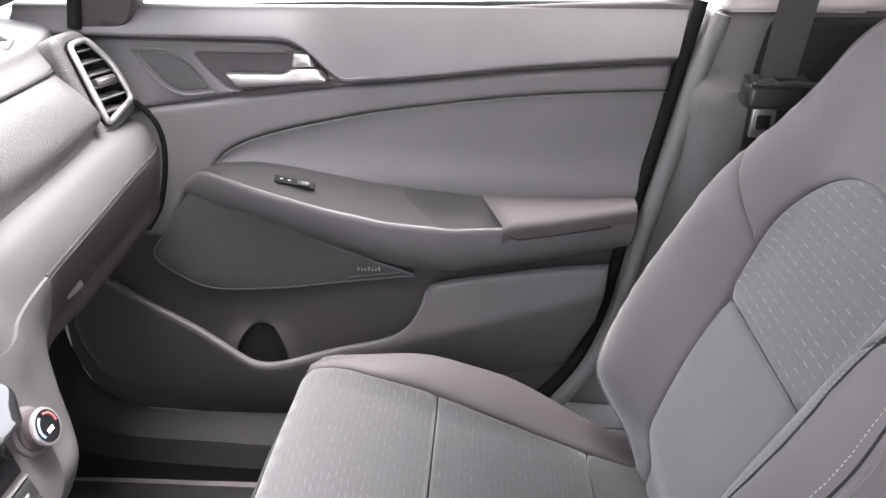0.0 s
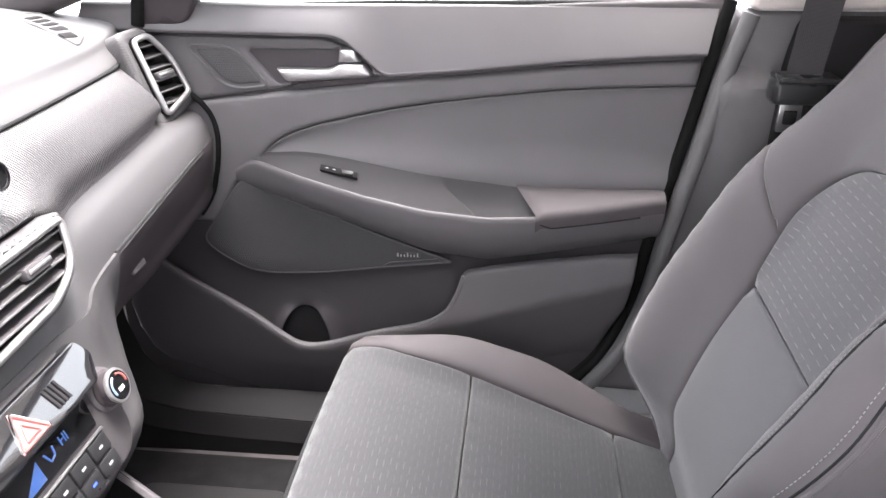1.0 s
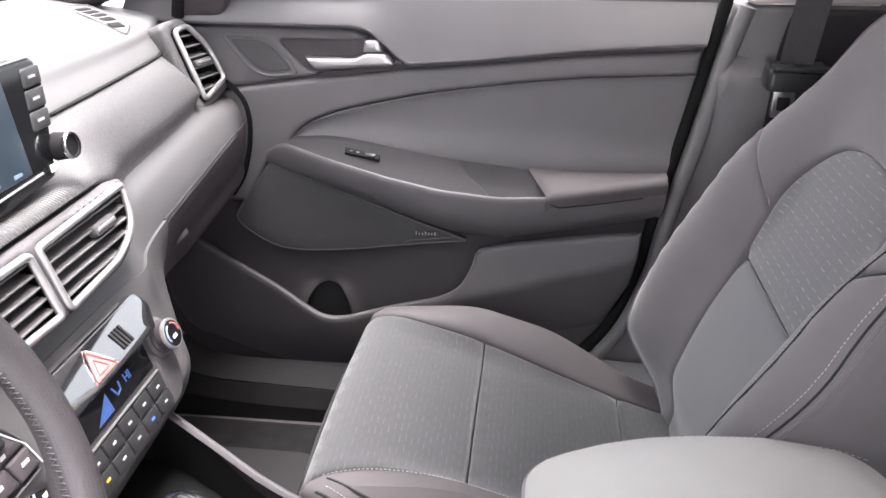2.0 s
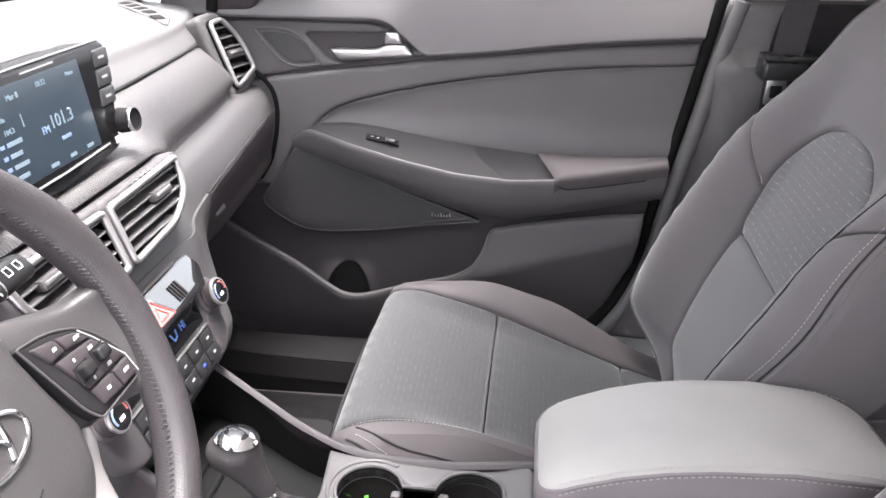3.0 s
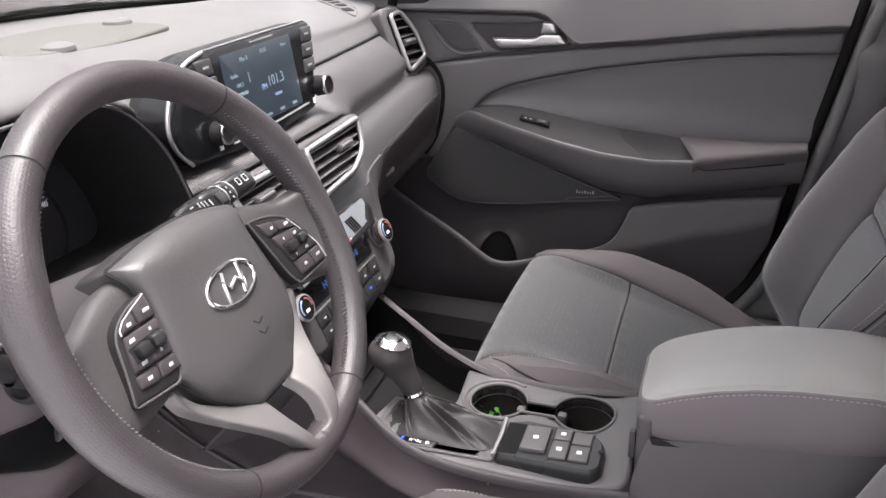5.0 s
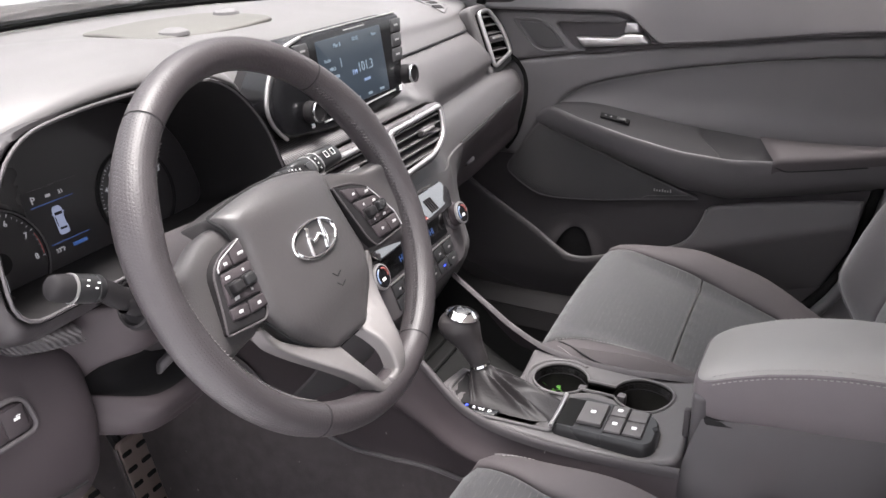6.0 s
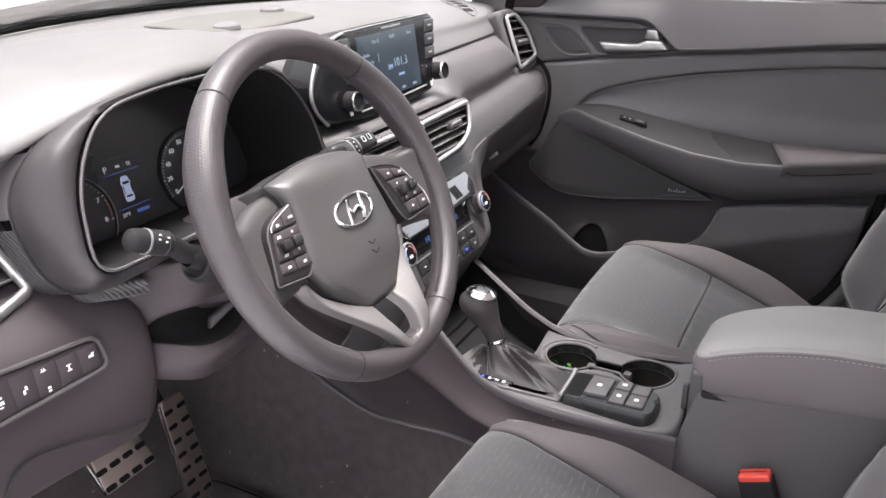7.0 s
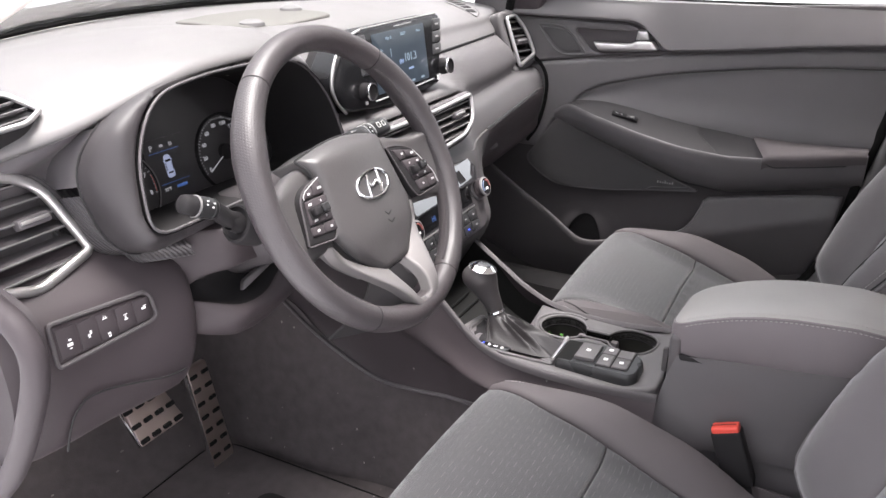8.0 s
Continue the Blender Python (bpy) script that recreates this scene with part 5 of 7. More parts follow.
part("button_trim", block((-0.094, -0.0185, 0.008), (0.094, -0.0165, 0.0112), eh, 0.0005), SILVER, cp, "thin silver line")
for sg in (1, -1):
    kn = part("temperature_knob", lathe([(0.019, 0.0), (0.019, 0.010), (0.0168, 0.012), (0.0168, 0.022), (0.0152, 0.0235), (0.0, 0.0235)], eh(sg * 0.124, 0.006, 0.004), eh(0, 0, 1) - eh(0, 0, 0), 36, cap=False), LOWDASH, cp, "grey temperature knob with a silver ring")
    part("knob_ring", lathe([(0.0170, 0.0), (0.0176, 0.002), (0.0170, 0.004), (0.0145, 0.0045)], eh(sg * 0.124, 0.006, 0.0235), eh(0, 0, 1) - eh(0, 0, 0), 36, cap=False), SILVER, kn)
    part("knob_collar", lathe([(0.0225, 0.0), (0.0225, 0.004), (0.019, 0.006)], eh(sg * 0.124, 0.006, 0.006), eh(0, 0, 1) - eh(0, 0, 0), 36, cap=False), PLASTIC, kn)
    part("knob_face", lathe([(0.0148, 0.0), (0.0148, 0.0012), (0.0, 0.0014)], eh(sg * 0.124, 0.006, 0.0268), eh(0, 0, 1) - eh(0, 0, 0), 36, cap=False), GLOSS, kn, "black knob face")
    kf = lambda ang, r_: eh(sg * 0.124 + r_ * math.sin(ang), 0.006 + r_ * math.cos(ang), 0.0283)
    part("warm_arc", tube([kf(radians(a), 0.0115) for a in range(10, 110, 10)], 0.0012, 5), INK, kn)
    part("cool_arc", tube([kf(radians(a), 0.0115) for a in range(-120, -10, 10)], 0.0012, 5), LCD, kn)
    part("knob_mark", block((sg * 0.124 - 0.004, 0.0, 0.0278), (sg * 0.124 + 0.004, 0.004, 0.0286), eh, 0.0), WHITE, kn)
# display
dp = thing("touch_display", "upright touch display lit blue, showing a radio station", "display", (-0.50, 0.0, 0.985))
es = plane_map((-0.488, 0.0, 1.045), (0, 1, 0), (-0.12, 0.0, 0.993))
out = rounded([(-0.172, -0.050, 0.03), (-0.06, -0.062, 0.05), (0.02, -0.062, 0.05), (0.110, -0.053, 0.008), (0.123, -0.010, 0.02), (0.137, 0.045, 0.01), (0.133, 0.0635, 0.008), (-0.105, 0.0645, 0.03), (-0.158, 0.052, 0.04), (-0.192, 0.018, 0.04), (-0.204, -0.006, 0.03), (-0.194, -0.034, 0.03)])
part("bezel", pad(out, es, 0.010, 0.005, 0.035, step=0.03), BEZEL, dp, "gloss black display frame")
part("rear_cover", pad([(a * 0.92 - 0.002, b * 0.96) for a, b in out], lambda a, b, w: es(a, b, w - 0.040), 0.012, 0.010, 0.02, step=0.03), DARK, dp, "black rear housing")
part("silver_rim", tube([es(a, b, 0.0060) for a, b in spline([(-0.112, 0.0635), (-0.150, 0.055), (-0.180, 0.034), (-0.200, 0.000), (-0.196, -0.026), (-0.176, -0.048)], 6)], 0.0026, 8), SILVER, dp, "silver arc on the housing edge")
part("top_rim", tube([es(-0.105, 0.0645, 0.004), es(0.02, 0.0648, 0.004), es(0.128, 0.0640, 0.004), es(0.1345, 0.060, 0.004)], 0.0012, 6), SILVER, dp)
part("silver_edge", tube([es(-0.10, -0.0455, 0.0105), es(0.0, -0.0450, 0.0108), es(0.088, -0.0420, 0.0105)], 0.0013, 6), SILVER, dp)
gls = part("screen", pad(rounded([(-0.089, -0.038, 0.002), (0.074, -0.038, 0.002), (0.074, 0.054, 0.002), (-0.089, 0.054, 0.002)], 0.002), lambda a, b, w: es(a, b, w + 0.0095), 0.001, 0.001, 0.001, step=0.04), SCREEN, dp, "lit display glass")
E2 = lambda da, db: (lambda a, b, w: es(a + da, b + db, w + 0.0112))
lettering("101.3", 0.0185, E2(0.018, 0.006), SCREENTEXT, gls)
lettering("FM", 0.0100, E2(-0.011, 0.002), LCD, gls)
lettering("10:32", 0.0075, E2(0.002, 0.045), SCREENTEXT, gls)
lettering("Mar 8", 0.0075, E2(-0.043, 0.043), SCREENTEXT, gls)
lettering("Menu", 0.0060, E2(0.052, 0.044), SCREENTEXT, gls)
lettering("Radio", 0.0065, E2(-0.070, 0.027), SCREENTEXT, gls)
lettering("104.3", 0.0070, E2(-0.062, 0.015), SCREENTEXT, gls)
for i in range(4):
    part("preset_bar", block((-0.080, 0.0030 - i * 0.0105, 0.0108), (-0.074, 0.0065 - i * 0.0105, 0.0113), es, 0.0), LCD, gls)
    part("preset_bar", block((-0.070, 0.0025 - i * 0.0105, 0.0108), (-0.048 - 0.005 * (i % 2), 0.0065 - i * 0.0105, 0.0113), es, 0.0), SCREENTEXT, gls)
part("list_slider", block((-0.040, 0.014, 0.0108), (-0.0385, 0.026, 0.0113), es, 0.0), SCREENTEXT, gls)
part("song_bar", block((0.010, -0.014, 0.0108), (0.026, -0.0105, 0.0113), es, 0.0), LCD, gls)
for a, wd in ((-0.020, 0.013), (0.014, 0.011), (0.046, 0.012)):
    part("soft_key_mark", block((a, -0.034, 0.0108), (a + wd, -0.0305, 0.0113), es, 0.0), SCREENTEXT, gls)
part("maker_mark", block((-0.020, 0.0582, 0.0098), (0.034, 0.0598, 0.0104), es, 0.0), PRINT, dp)
for sg, a0 in ((1, 0.0985), (-1, -0.131)):
    for i in range(3):
        b0 = 0.0375 - i * 0.0205
        lean_ = sg * 0.0035 * (1 - i)
        quad = [(a0 + lean_, b0), (a0 + 0.0295 + lean_, b0), (a0 + 0.0305 + lean_ + sg * 0.002, b0 + 0.0190), (a0 + 0.001 + lean_ + sg * 0.002, b0 + 0.0190)]
        kb = part("hard_key", pad(rounded(quad, 0.003, 3), lambda a, b, w: es(a, b, w + 0.0090), 0.0028, 0.002, 0.002, step=0.02), KEYGREY, dp, "satin grey key")
        part("key_mark", block((a0 + 0.010 + lean_, b0 + 0.0085, 0.0112), (a0 + 0.021 + lean_, b0 + 0.0112, 0.0121), es, 0.0), PRINT, kb)
    kc = a0 + (0.0325 if sg > 0 else 0.004)
    kn = part("rotary_knob", lathe([(0.0145, 0.0), (0.0135, 0.010), (0.0120, 0.018), (0.0110, 0.0165), (0.0, 0.0165)], es(kc - 0.006 * (sg > 0), -0.026, 0.008), es(0, 0, 1) - es(0, 0, 0), 28, cap=False), DARK, dp, "black rotary knob")
    part("knob_ring", lathe([(0.0134, 0.0), (0.0140, 0.002), (0.0132, 0.0045), (0.0114, 0.0046)], es(kc - 0.006 * (sg > 0), -0.026, 0.0225), es(0, 0, 1) - es(0, 0, 0), 28, cap=False), CHROME, kn)
    part("key_mark", block((a0 + 0.002, -0.046, 0.0105), (a0 + 0.009, -0.0385, 0.0112), es, 0.0), WHITE, dp)

# ---------------------------------------------------------------- driver side
# gauges
cl = thing("gauge_cluster", "black gauge cluster behind the wheel with lit dials", "gauges", (-0.52, -0.39, 0.94))
ek = plane_map((-0.520, -0.392, 1.015), (0, 1, 0), (-0.22, 0.0, 0.975))
ko = rounded([(-0.180, -0.077, 0.03), (-0.168, 0.008, 0.09), (-0.125, 0.062, 0.05), (-0.05, 0.0705, 0.1), (0.05, 0.0705, 0.1), (0.125, 0.062, 0.05), (0.168, 0.008, 0.09), (0.180, -0.077, 0.03)])
part("gauge_face", pad(ko, lambda a, b, w: ek(a, b, w - 0.085), 0.001, 0.002, 0.004, step=0.04), CLUSTERFACE, cl, "black gauge face greyed by painted lens glare")
tk = bmesh.new()
loft([[ek(a, b, -0.087) for a, b in ko + ko[:1]], [ek(a * 1.02, b * 1.02, 0.030) for a, b in ko + ko[:1]], [ek(a * 1.04, b * 1.05, 0.052) for a, b in ko + ko[:1]]], 0, 0, bm=tk, smooth_across=False)
part("binnacle_tunnel", tk, FOOTWELL, cl, "dark funnel round the gauges", 60)
part("binnacle_rim", tube([ek(a * 1.04, b * 1.05, 0.0485) for a, b in ko], 0.0018, 10, True), PLASTIC, cl, "grey binnacle edge")
hood_o = rounded([(-0.200, -0.104, 0.05), (-0.213, -0.005, 0.05), (-0.190, 0.044, 0.05), (-0.125, 0.074, 0.06), (-0.05, 0.080, 0.1), (0.120, 0.082, 0.05), (0.192, 0.01, 0.08), (0.195, -0.095, 0.05)])
slope_ = lambda a, b: -0.022 * smoothstep(-0.182, -0.213, a) - 0.016 * smoothstep(-0.080, -0.104, b)
loop = hood_o + hood_o[:1]
for nm_, keep_, mt in (("trim_skirt", lambda b: b < -0.012, TWILL), ("hood_flank", lambda b: -0.016 < b < 0.050, PLASTIC)):
    runs, run = [], []
    for p in loop + [None]:
        if p is not None and keep_(p[1]):
            run.append(p)
        elif run:
            runs.append(run)
            run = []
    for run in runs:
        if len(run) > 2:
            part(nm_, loft([[ek(a * k_, b * k_, w + slope_(a, b)) for a, b in run] for k_, w in ((0.985, 0.012), (1.004, 0.009), (1.012, -0.03), (1.02, -0.06))], 3, 0), mt, cl, "carbon-patterned trim round the hood" if mt is TWILL else "smooth flank of the hood", 60)
part("hood_seam", tube([ek(a * 1.002, b * 1.002, 0.0105 + slope_(a, b)) for a, b in hood_o], 0.0014, 6, True), SEAM, cl)
part("binnacle", pad(hood_o, lambda a, b, w: ek(a, b, w + 0.028), 0.020, 0.012, 0.018, step=0.012, extra=slope_, holes=[[(a * 1.024, b * 1.030) for a, b in ko]]), HOOD, cl, "grey hood round the gauges", 60)
ekf = lambda a, b, w=0.0: ek(a, b - 0.012, w - 0.075)
for cx, cy, a0, da, nums in ((-0.103, -0.037, 262, 34, "0 1 2 3 4 5 6 7 8"), (0.080, -0.026, 206, 25.5, "0 20 40 60 80 100 120 140")):
    nums = nums.split()
    at = (lambda cx, cy: (lambda r_, a, w: ekf(cx + r_ * math.cos(radians(a)), cy + r_ * math.sin(radians(a)), w)))(cx, cy)
    gz = part("dial", lathe([(0.055, 0.0), (0.055, 0.003), (0.053, 0.004), (0.052, 0.001)], ekf(cx, cy, -0.010), ekf(0, 0, 1) - ekf(0, 0, 0), 40, cap=False), DARK, cl, "round dial with white numerals")
    part("dial_ring", tube([at(0.053, a, -0.006) for a in range(0, 360, 9)], 0.0011, 5, True), PLASTIC_PALE if cx < 0 else DARK, gz)
    if cx < 0:
        part("red_zone", tube([at(0.0485, a, -0.0075) for a in range(-8, 22, 3)], 0.0006, 5), INK, gz)
    for i, tx in enumerate(nums):
        p0 = (cx + 0.040 * math.cos(radians(a0 - i * da)), cy + 0.040 * math.sin(radians(a0 - i * da)))
        lettering(tx, 0.0085, (lambda q: (lambda u, v, w: ekf(u + q[0], v + q[1], w - 0.0075)))(p0), CLUSTERTEXT, gz, "numeral")
    for i in range(5 * (len(nums) - 1) + 1):
        part("tick", tube([at(r_, a0 - i * da / 5, -0.0075) for r_ in (0.0470, 0.0485 if i % 5 else 0.0500)], 0.0005, 4), CLUSTERTEXT, gz)
    part("needle", tube([at(0.008, a0 + 2, -0.005), at(0.043, a0 + 2, -0.005)], 0.0009, 5), CLUSTERTEXT, gz)
    part("hub_cap", lathe([(0.012, 0.0), (0.011, 0.005), (0.0, 0.006)], ekf(cx, cy, -0.009), ekf(0, 0, 1) - ekf(0, 0, 0), 20, cap=False), DARK, gz)
tr_ = part("trip_screen", block((-0.056, -0.056, -0.0095), (0.012, 0.018, -0.0085), ekf, 0.0), CLUSTERFACE, cl, "centre trip screen")
K2 = lambda da, db: (lambda a, b, w: ekf(a + da, b + db, w - 0.008))
lettering("P", 0.0105, K2(-0.045, 0.008), CLUSTERTEXT, tr_)
lettering("33", 0.0060, K2(-0.012, 0.008), CLUSTERTEXT, tr_)
part("trend_mark", block((-0.030, 0.007, -0.0082), (-0.024, 0.010, -0.008), ekf, 0.0), CLUSTERTEXT, tr_)
part("rule", block((-0.050, 0.0008, -0.0082), (0.001, 0.0016, -0.008), ekf, 0.0), BLUELCD, tr_)
part("rule", block((-0.044, -0.0410, -0.0082), (0.005, -0.0402, -0.008), ekf, 0.0), BLUELCD, tr_)
lettering("33°F", 0.0062, K2(-0.036, -0.048), CLUSTERTEXT, tr_)
part("mileage_bar", block((-0.020, -0.0500, -0.0082), (-0.002, -0.0462, -0.008), ekf, 0.0), BLUELCD, tr_)
car_o = rounded([(-0.0300, -0.0345, 0.004), (-0.0170, -0.0345, 0.004), (-0.0176, -0.0040, 0.006), (-0.0294, -0.0040, 0.006)])
sym = part("car_symbol", pad(car_o, lambda a, b, w: ekf(a, b, w - 0.0082), 0.0006, 0.001, 0.0, step=0.02), CARICON, tr_, "pale blue car seen from above")
for b0, b1, ins_ in ((-0.0135, -0.0105, 0.0014), (-0.0290, -0.0268, 0.0018)):
    part("car_glass", block((-0.0294 + ins_, b0, -0.0078), (-0.0176 - ins_, b1, -0.0074), ekf, 0.0), DARK, sym)
for a0 in (-0.0290, -0.0184):
    part("car_glass", block((a0, -0.0250, -0.0078), (a0 + 0.0008, -0.0150, -0.0074), ekf, 0.0), DARK, sym)
for a0 in (-0.0312, -0.0172):
    part("car_mirror", block((a0, -0.0125, -0.0080), (a0 + 0.0014, -0.0112, -0.0076), ekf, 0.0), CARICON, sym)
# lower driver dash
part("dash_cheek", loft([[(xr - 0.012, y, zr - 0.004), (xr * 0.5 - 0.287, y, zr - 0.020), (-0.578, y, zr - 0.045), (-0.580, y, 0.96), (-0.585, y, 0.90)] for y, xr, zr in ((-0.725, -0.57, 1.035), (-0.66, -0.56, 1.045), (-0.60, -0.53, 1.060), (-0.55, -0.51, 1.080), (-0.50, -0.50, 1.095))], 4, 4, thickness=0.004), PLASTIC, dash, "smooth dash face beside the gauges", 60)
dl = []
for y, xo in ((-0.735, -0.02), (-0.70, 0.0), (-0.62, 0.008), (-0.55, 0.02), (-0.518, 0.02), (-0.508, 0.0), (-0.503, -0.06)):
    dl.append([(-0.57 + xo, y, 0.93), (-0.535 + xo, y, 0.905), (-0.508 + xo, y, 0.88), (-0.497 + xo, y, 0.85), (-0.497 + xo, y, 0.80), (-0.515 + xo, y, 0.745), (-0.56 + xo, y, 0.705), (-0.68 + xo, y, 0.70)])
part("driver_lower_dash", loft(dl, 4, 5, thickness=0.004), LOWDASH, dash, "plain lower dash beside the column", 60)
part("driver_ribbed_band", loft([[(-0.62 + dx * 0.6, y, zt), (-0.60 + dx, y, zt * 0.75 + 0.25 * 0.90), (-0.60 + dx * 1.05, y, zt * 0.35 + 0.65 * 0.90), (-0.60 + dx, y, 0.90), (-0.60, y, 0.885)] for y, dx, zt in ((-0.735, -0.01, 1.035), (-0.66, -0.01, 1.04), (-0.62, 0.0, 1.03), (-0.595, 0.04, 1.000), (-0.572, 0.05, 0.995), (-0.555, 0.095, 0.935), (-0.515, 0.125, 0.925))], 3, 4, thickness=0.004), TWILL, dash, "ribbed trim under the gauges", 60)
part("knee_panel", loft([[(-0.54, y, 0.93), (-0.50, y, 0.90), (-0.52, y, 0.84), (-0.56, y, 0.76), (-0.62, y, 0.70), (-0.75, y, 0.69)] for y in (-0.53, -0.40, -0.28, -0.19)], 3, 4, thickness=0.004), LOWDASH, dash, "dark knee panel under the column", 60)
panel_line = spline([(-0.517, -0.688, 0.722), (-0.500, -0.687, 0.762), (-0.494, -0.680, 0.779), (-0.4925, -0.664, 0.7865), (-0.491, -0.63, 0.780), (-0.487, -0.567, 0.759), (-0.485, -0.535, 0.755)], 6)
part("panel_seam", tube([(p[0] + 0.001, p[1], p[2]) for p in panel_line], 0.0013, 6), SEAM, dash, "thin joint of the fuse cover")
ep = plane_map((-0.484, -0.618, 0.853), (0.05, 0.998, 0.0), (-0.10, 0.0, 0.995))
pnl = part("switch_panel", pad(rounded([(-0.076, -0.008, 0.004), (0.044, -0.007, 0.008), (0.040, 0.022, 0.008), (-0.075, 0.0335, 0.004)]), ep, 0.003, 0.003, 0.01, step=0.02), LOWDASH, dash, "dark panel of driver switches")
rim_o = rounded([(-0.0795, -0.0115, 0.006), (0.049, -0.010, 0.012), (0.043, 0.026, 0.012), (-0.0785, 0.037, 0.006)])
part("panel_rim", tube([ep(a, b, 0.003) for a, b in rim_o], 0.0024, 8, True), PLASTIC_LOW, pnl)
for a0, a1 in ((-0.074, -0.050), (-0.049, -0.027), (-0.026, -0.004), (-0.003, 0.019), (0.020, 0.041)):
    hi_ = 0.031 - 0.0095 * (a1 + 0.075) / 0.115
    k = part("switch", block((a0, -0.006, 0.001), (a1 - 0.001, hi_ - 0.001, 0.0042), ep, 0.001), SEALGREY, pnl)
for (a, b), strokes in (((-0.0614, 0.0088), ((-0.004, -0.003, 0.004, 0.002), (-0.001, 0.004, 0.003, 0.007), (-0.002, -0.007, 0.002, -0.005))), ((-0.0376, 0.0093), ((-0.003, -0.005, 0.0, 0.001), (0.0, -0.001, 0.003, 0.005))),
                        ((-0.0171, 0.0188), ((-0.004, -0.002, 0.004, -0.001), (-0.002, -0.001, -0.001, 0.003), (0.001, -0.001, 0.002, 0.003))), ((-0.0158, -0.0011), ((-0.002, -0.004, 0.002, -0.001), (-0.002, 0.0, 0.002, 0.003))),
                        ((0.0076, 0.0086), ((-0.003, -0.004, 0.003, -0.002), (-0.001, -0.002, 0.001, 0.003), (-0.003, 0.003, 0.003, 0.0045))), ((0.0324, 0.0094), ((-0.004, -0.002, 0.003, 0.002), (-0.001, 0.002, 0.004, 0.0035)))):
    for u0, v0, u1, v1 in strokes:
        part("switch_mark", block((a + u0 * 0.8, b + v0 * 0.8, 0.0041), (a + u1 * 0.8, b + v0 * 0.8 + (v1 - v0) * 0.65, 0.0045), ep, 0.0), WHITE, pnl)
ov = rounded([(-0.062, -0.022, 0.004), (0.010, -0.026, 0.010), (0.032, -0.014, 0.003), (0.016, 0.024, 0.012), (-0.062, 0.034, 0.004)])
eo2 = plane_map((-0.573, -0.640, 1.085), (0.05, 1, 0.10), (-0.86, 0.0, 0.50))
vent(dash, ov, eo2, 4, (-0.052, 0.0), "small slotted side window vent", ring=0.003, depth=0.02)
# body edge and seal at the open driver door
seal = spline([(-0.525, -0.742, 0.945), (-0.484, -0.744, 0.930), (-0.458, -0.745, 0.918), (-0.444, -0.745, 0.895), (-0.450, -0.745, 0.862), (-0.471, -0.745, 0.818), (-0.496, -0.745, 0.774), (-0.532, -0.745, 0.723), (-0.59, -0.745, 0.66), (-0.65, -0.745, 0.58), (-0.68, -0.745, 0.48), (-0.66, -0.74, 0.40)], 8)
setting("door_seal", tube(seal, 0.013, 18), SEALGREY, "soft grey seal along the open driver door frame", "door seal")
setting("hinge_pillar", loft([[(p[0] - 0.012, -0.728, p[2] + 0.004) for p in seal], [(p[0] - 0.06, -0.722, p[2] + 0.012) for p in seal], [(p[0] - 0.16, -0.71, p[2] + 0.03) for p in seal]], 3, 0, thickness=0.006), SEALGREY, "grey trim at the door hinge pillar", "pillar trim")
# pedals
for nm, cx, cy, cz, hw, hh, tl, rows_ in (("accelerator_pedal", -0.752, -0.262, 0.436, 0.027, 0.100, 11, 7), ("brake_pedal", -0.712, -0.415, 0.538, 0.046, 0.032, 34, 3)):
    pd = thing(nm, "perforated steel %s with rubber studs" % nm.replace("_", " "), "pedal", (cx, cy, cz))
    ee = plane_map((cx, cy, cz), (0, 1, 0), (-math.sin(radians(tl)), 0, math.cos(radians(tl))))
    part("plate", pad(rounded([(-hw, -hh), (hw, -hh), (hw * 0.85, hh), (-hw * 0.85, hh)], 0.008), ee, 0.003, 0.003, 0.006, step=0.03), STEEL, pd, "brushed steel pedal plate")
    for r_ in range(rows_):
        for c_ in ((-0.5, 0.5) if nm[0] == "a" else (-0.75, -0.25, 0.25, 0.75)):
            part("stud", pad(rounded([(-0.009, -0.004), (0.009, -0.004), (0.009, 0.004), (-0.009, 0.004)], 0.0038), (lambda A, Bv: (lambda u, v, w: ee(u + A, v + Bv, w + 0.0028)))(c_ * hw, -hh * 0.8 + r_ * 1.6 * hh / (rows_ - 1)), 0.002, 0.002, 0.0, step=0.02), RUBBER, pd)
    part("side_flange", block((-hw - 0.002, -hh * 0.96, -0.004), (-hw + 0.001, hh * 0.96, 0.005), ee, 0.001), CHROME, pd)
    part("arm", tube([ee(0, 0, -0.006), ee(0, hh + 0.05, -0.05), ee(0, hh + 0.2, -0.12)], 0.009, 8), DARK, pd)

# ---------------------------------------------------------------- steering column and wheel
col = thing("steering_column", "grey steering column shroud with two stalks", "steering column", (-0.42, -0.418, 0.90))
ax = Vector((math.cos(radians(26.2)), 0, math.sin(radians(26.2))))
WC = Vector((-0.3093, -0.385, 0.9838))
up = Vector((-math.sin(radians(26.2)), 0, math.cos(radians(26.2))))
ew = plane_map(WC, (0, 1, 0), up, ax)
part("shroud", loft([[ew(r_ * math.cos(a) * 1.15, r_ * math.sin(a) * (1.0 if math.sin(a) > 0 else lowk) - 0.004, w) for a in np.linspace(0, 2 * math.pi, 17)] for w, r_, lowk in ((-0.045, 0.040, 1.0), (-0.055, 0.048, 1.0), (-0.10, 0.052, 1.0), (-0.16, 0.055, 1.0), (-0.24, 0.058, 1.0))], 3, 2), PLASTIC_LOW, col, "grey column shroud", 60)
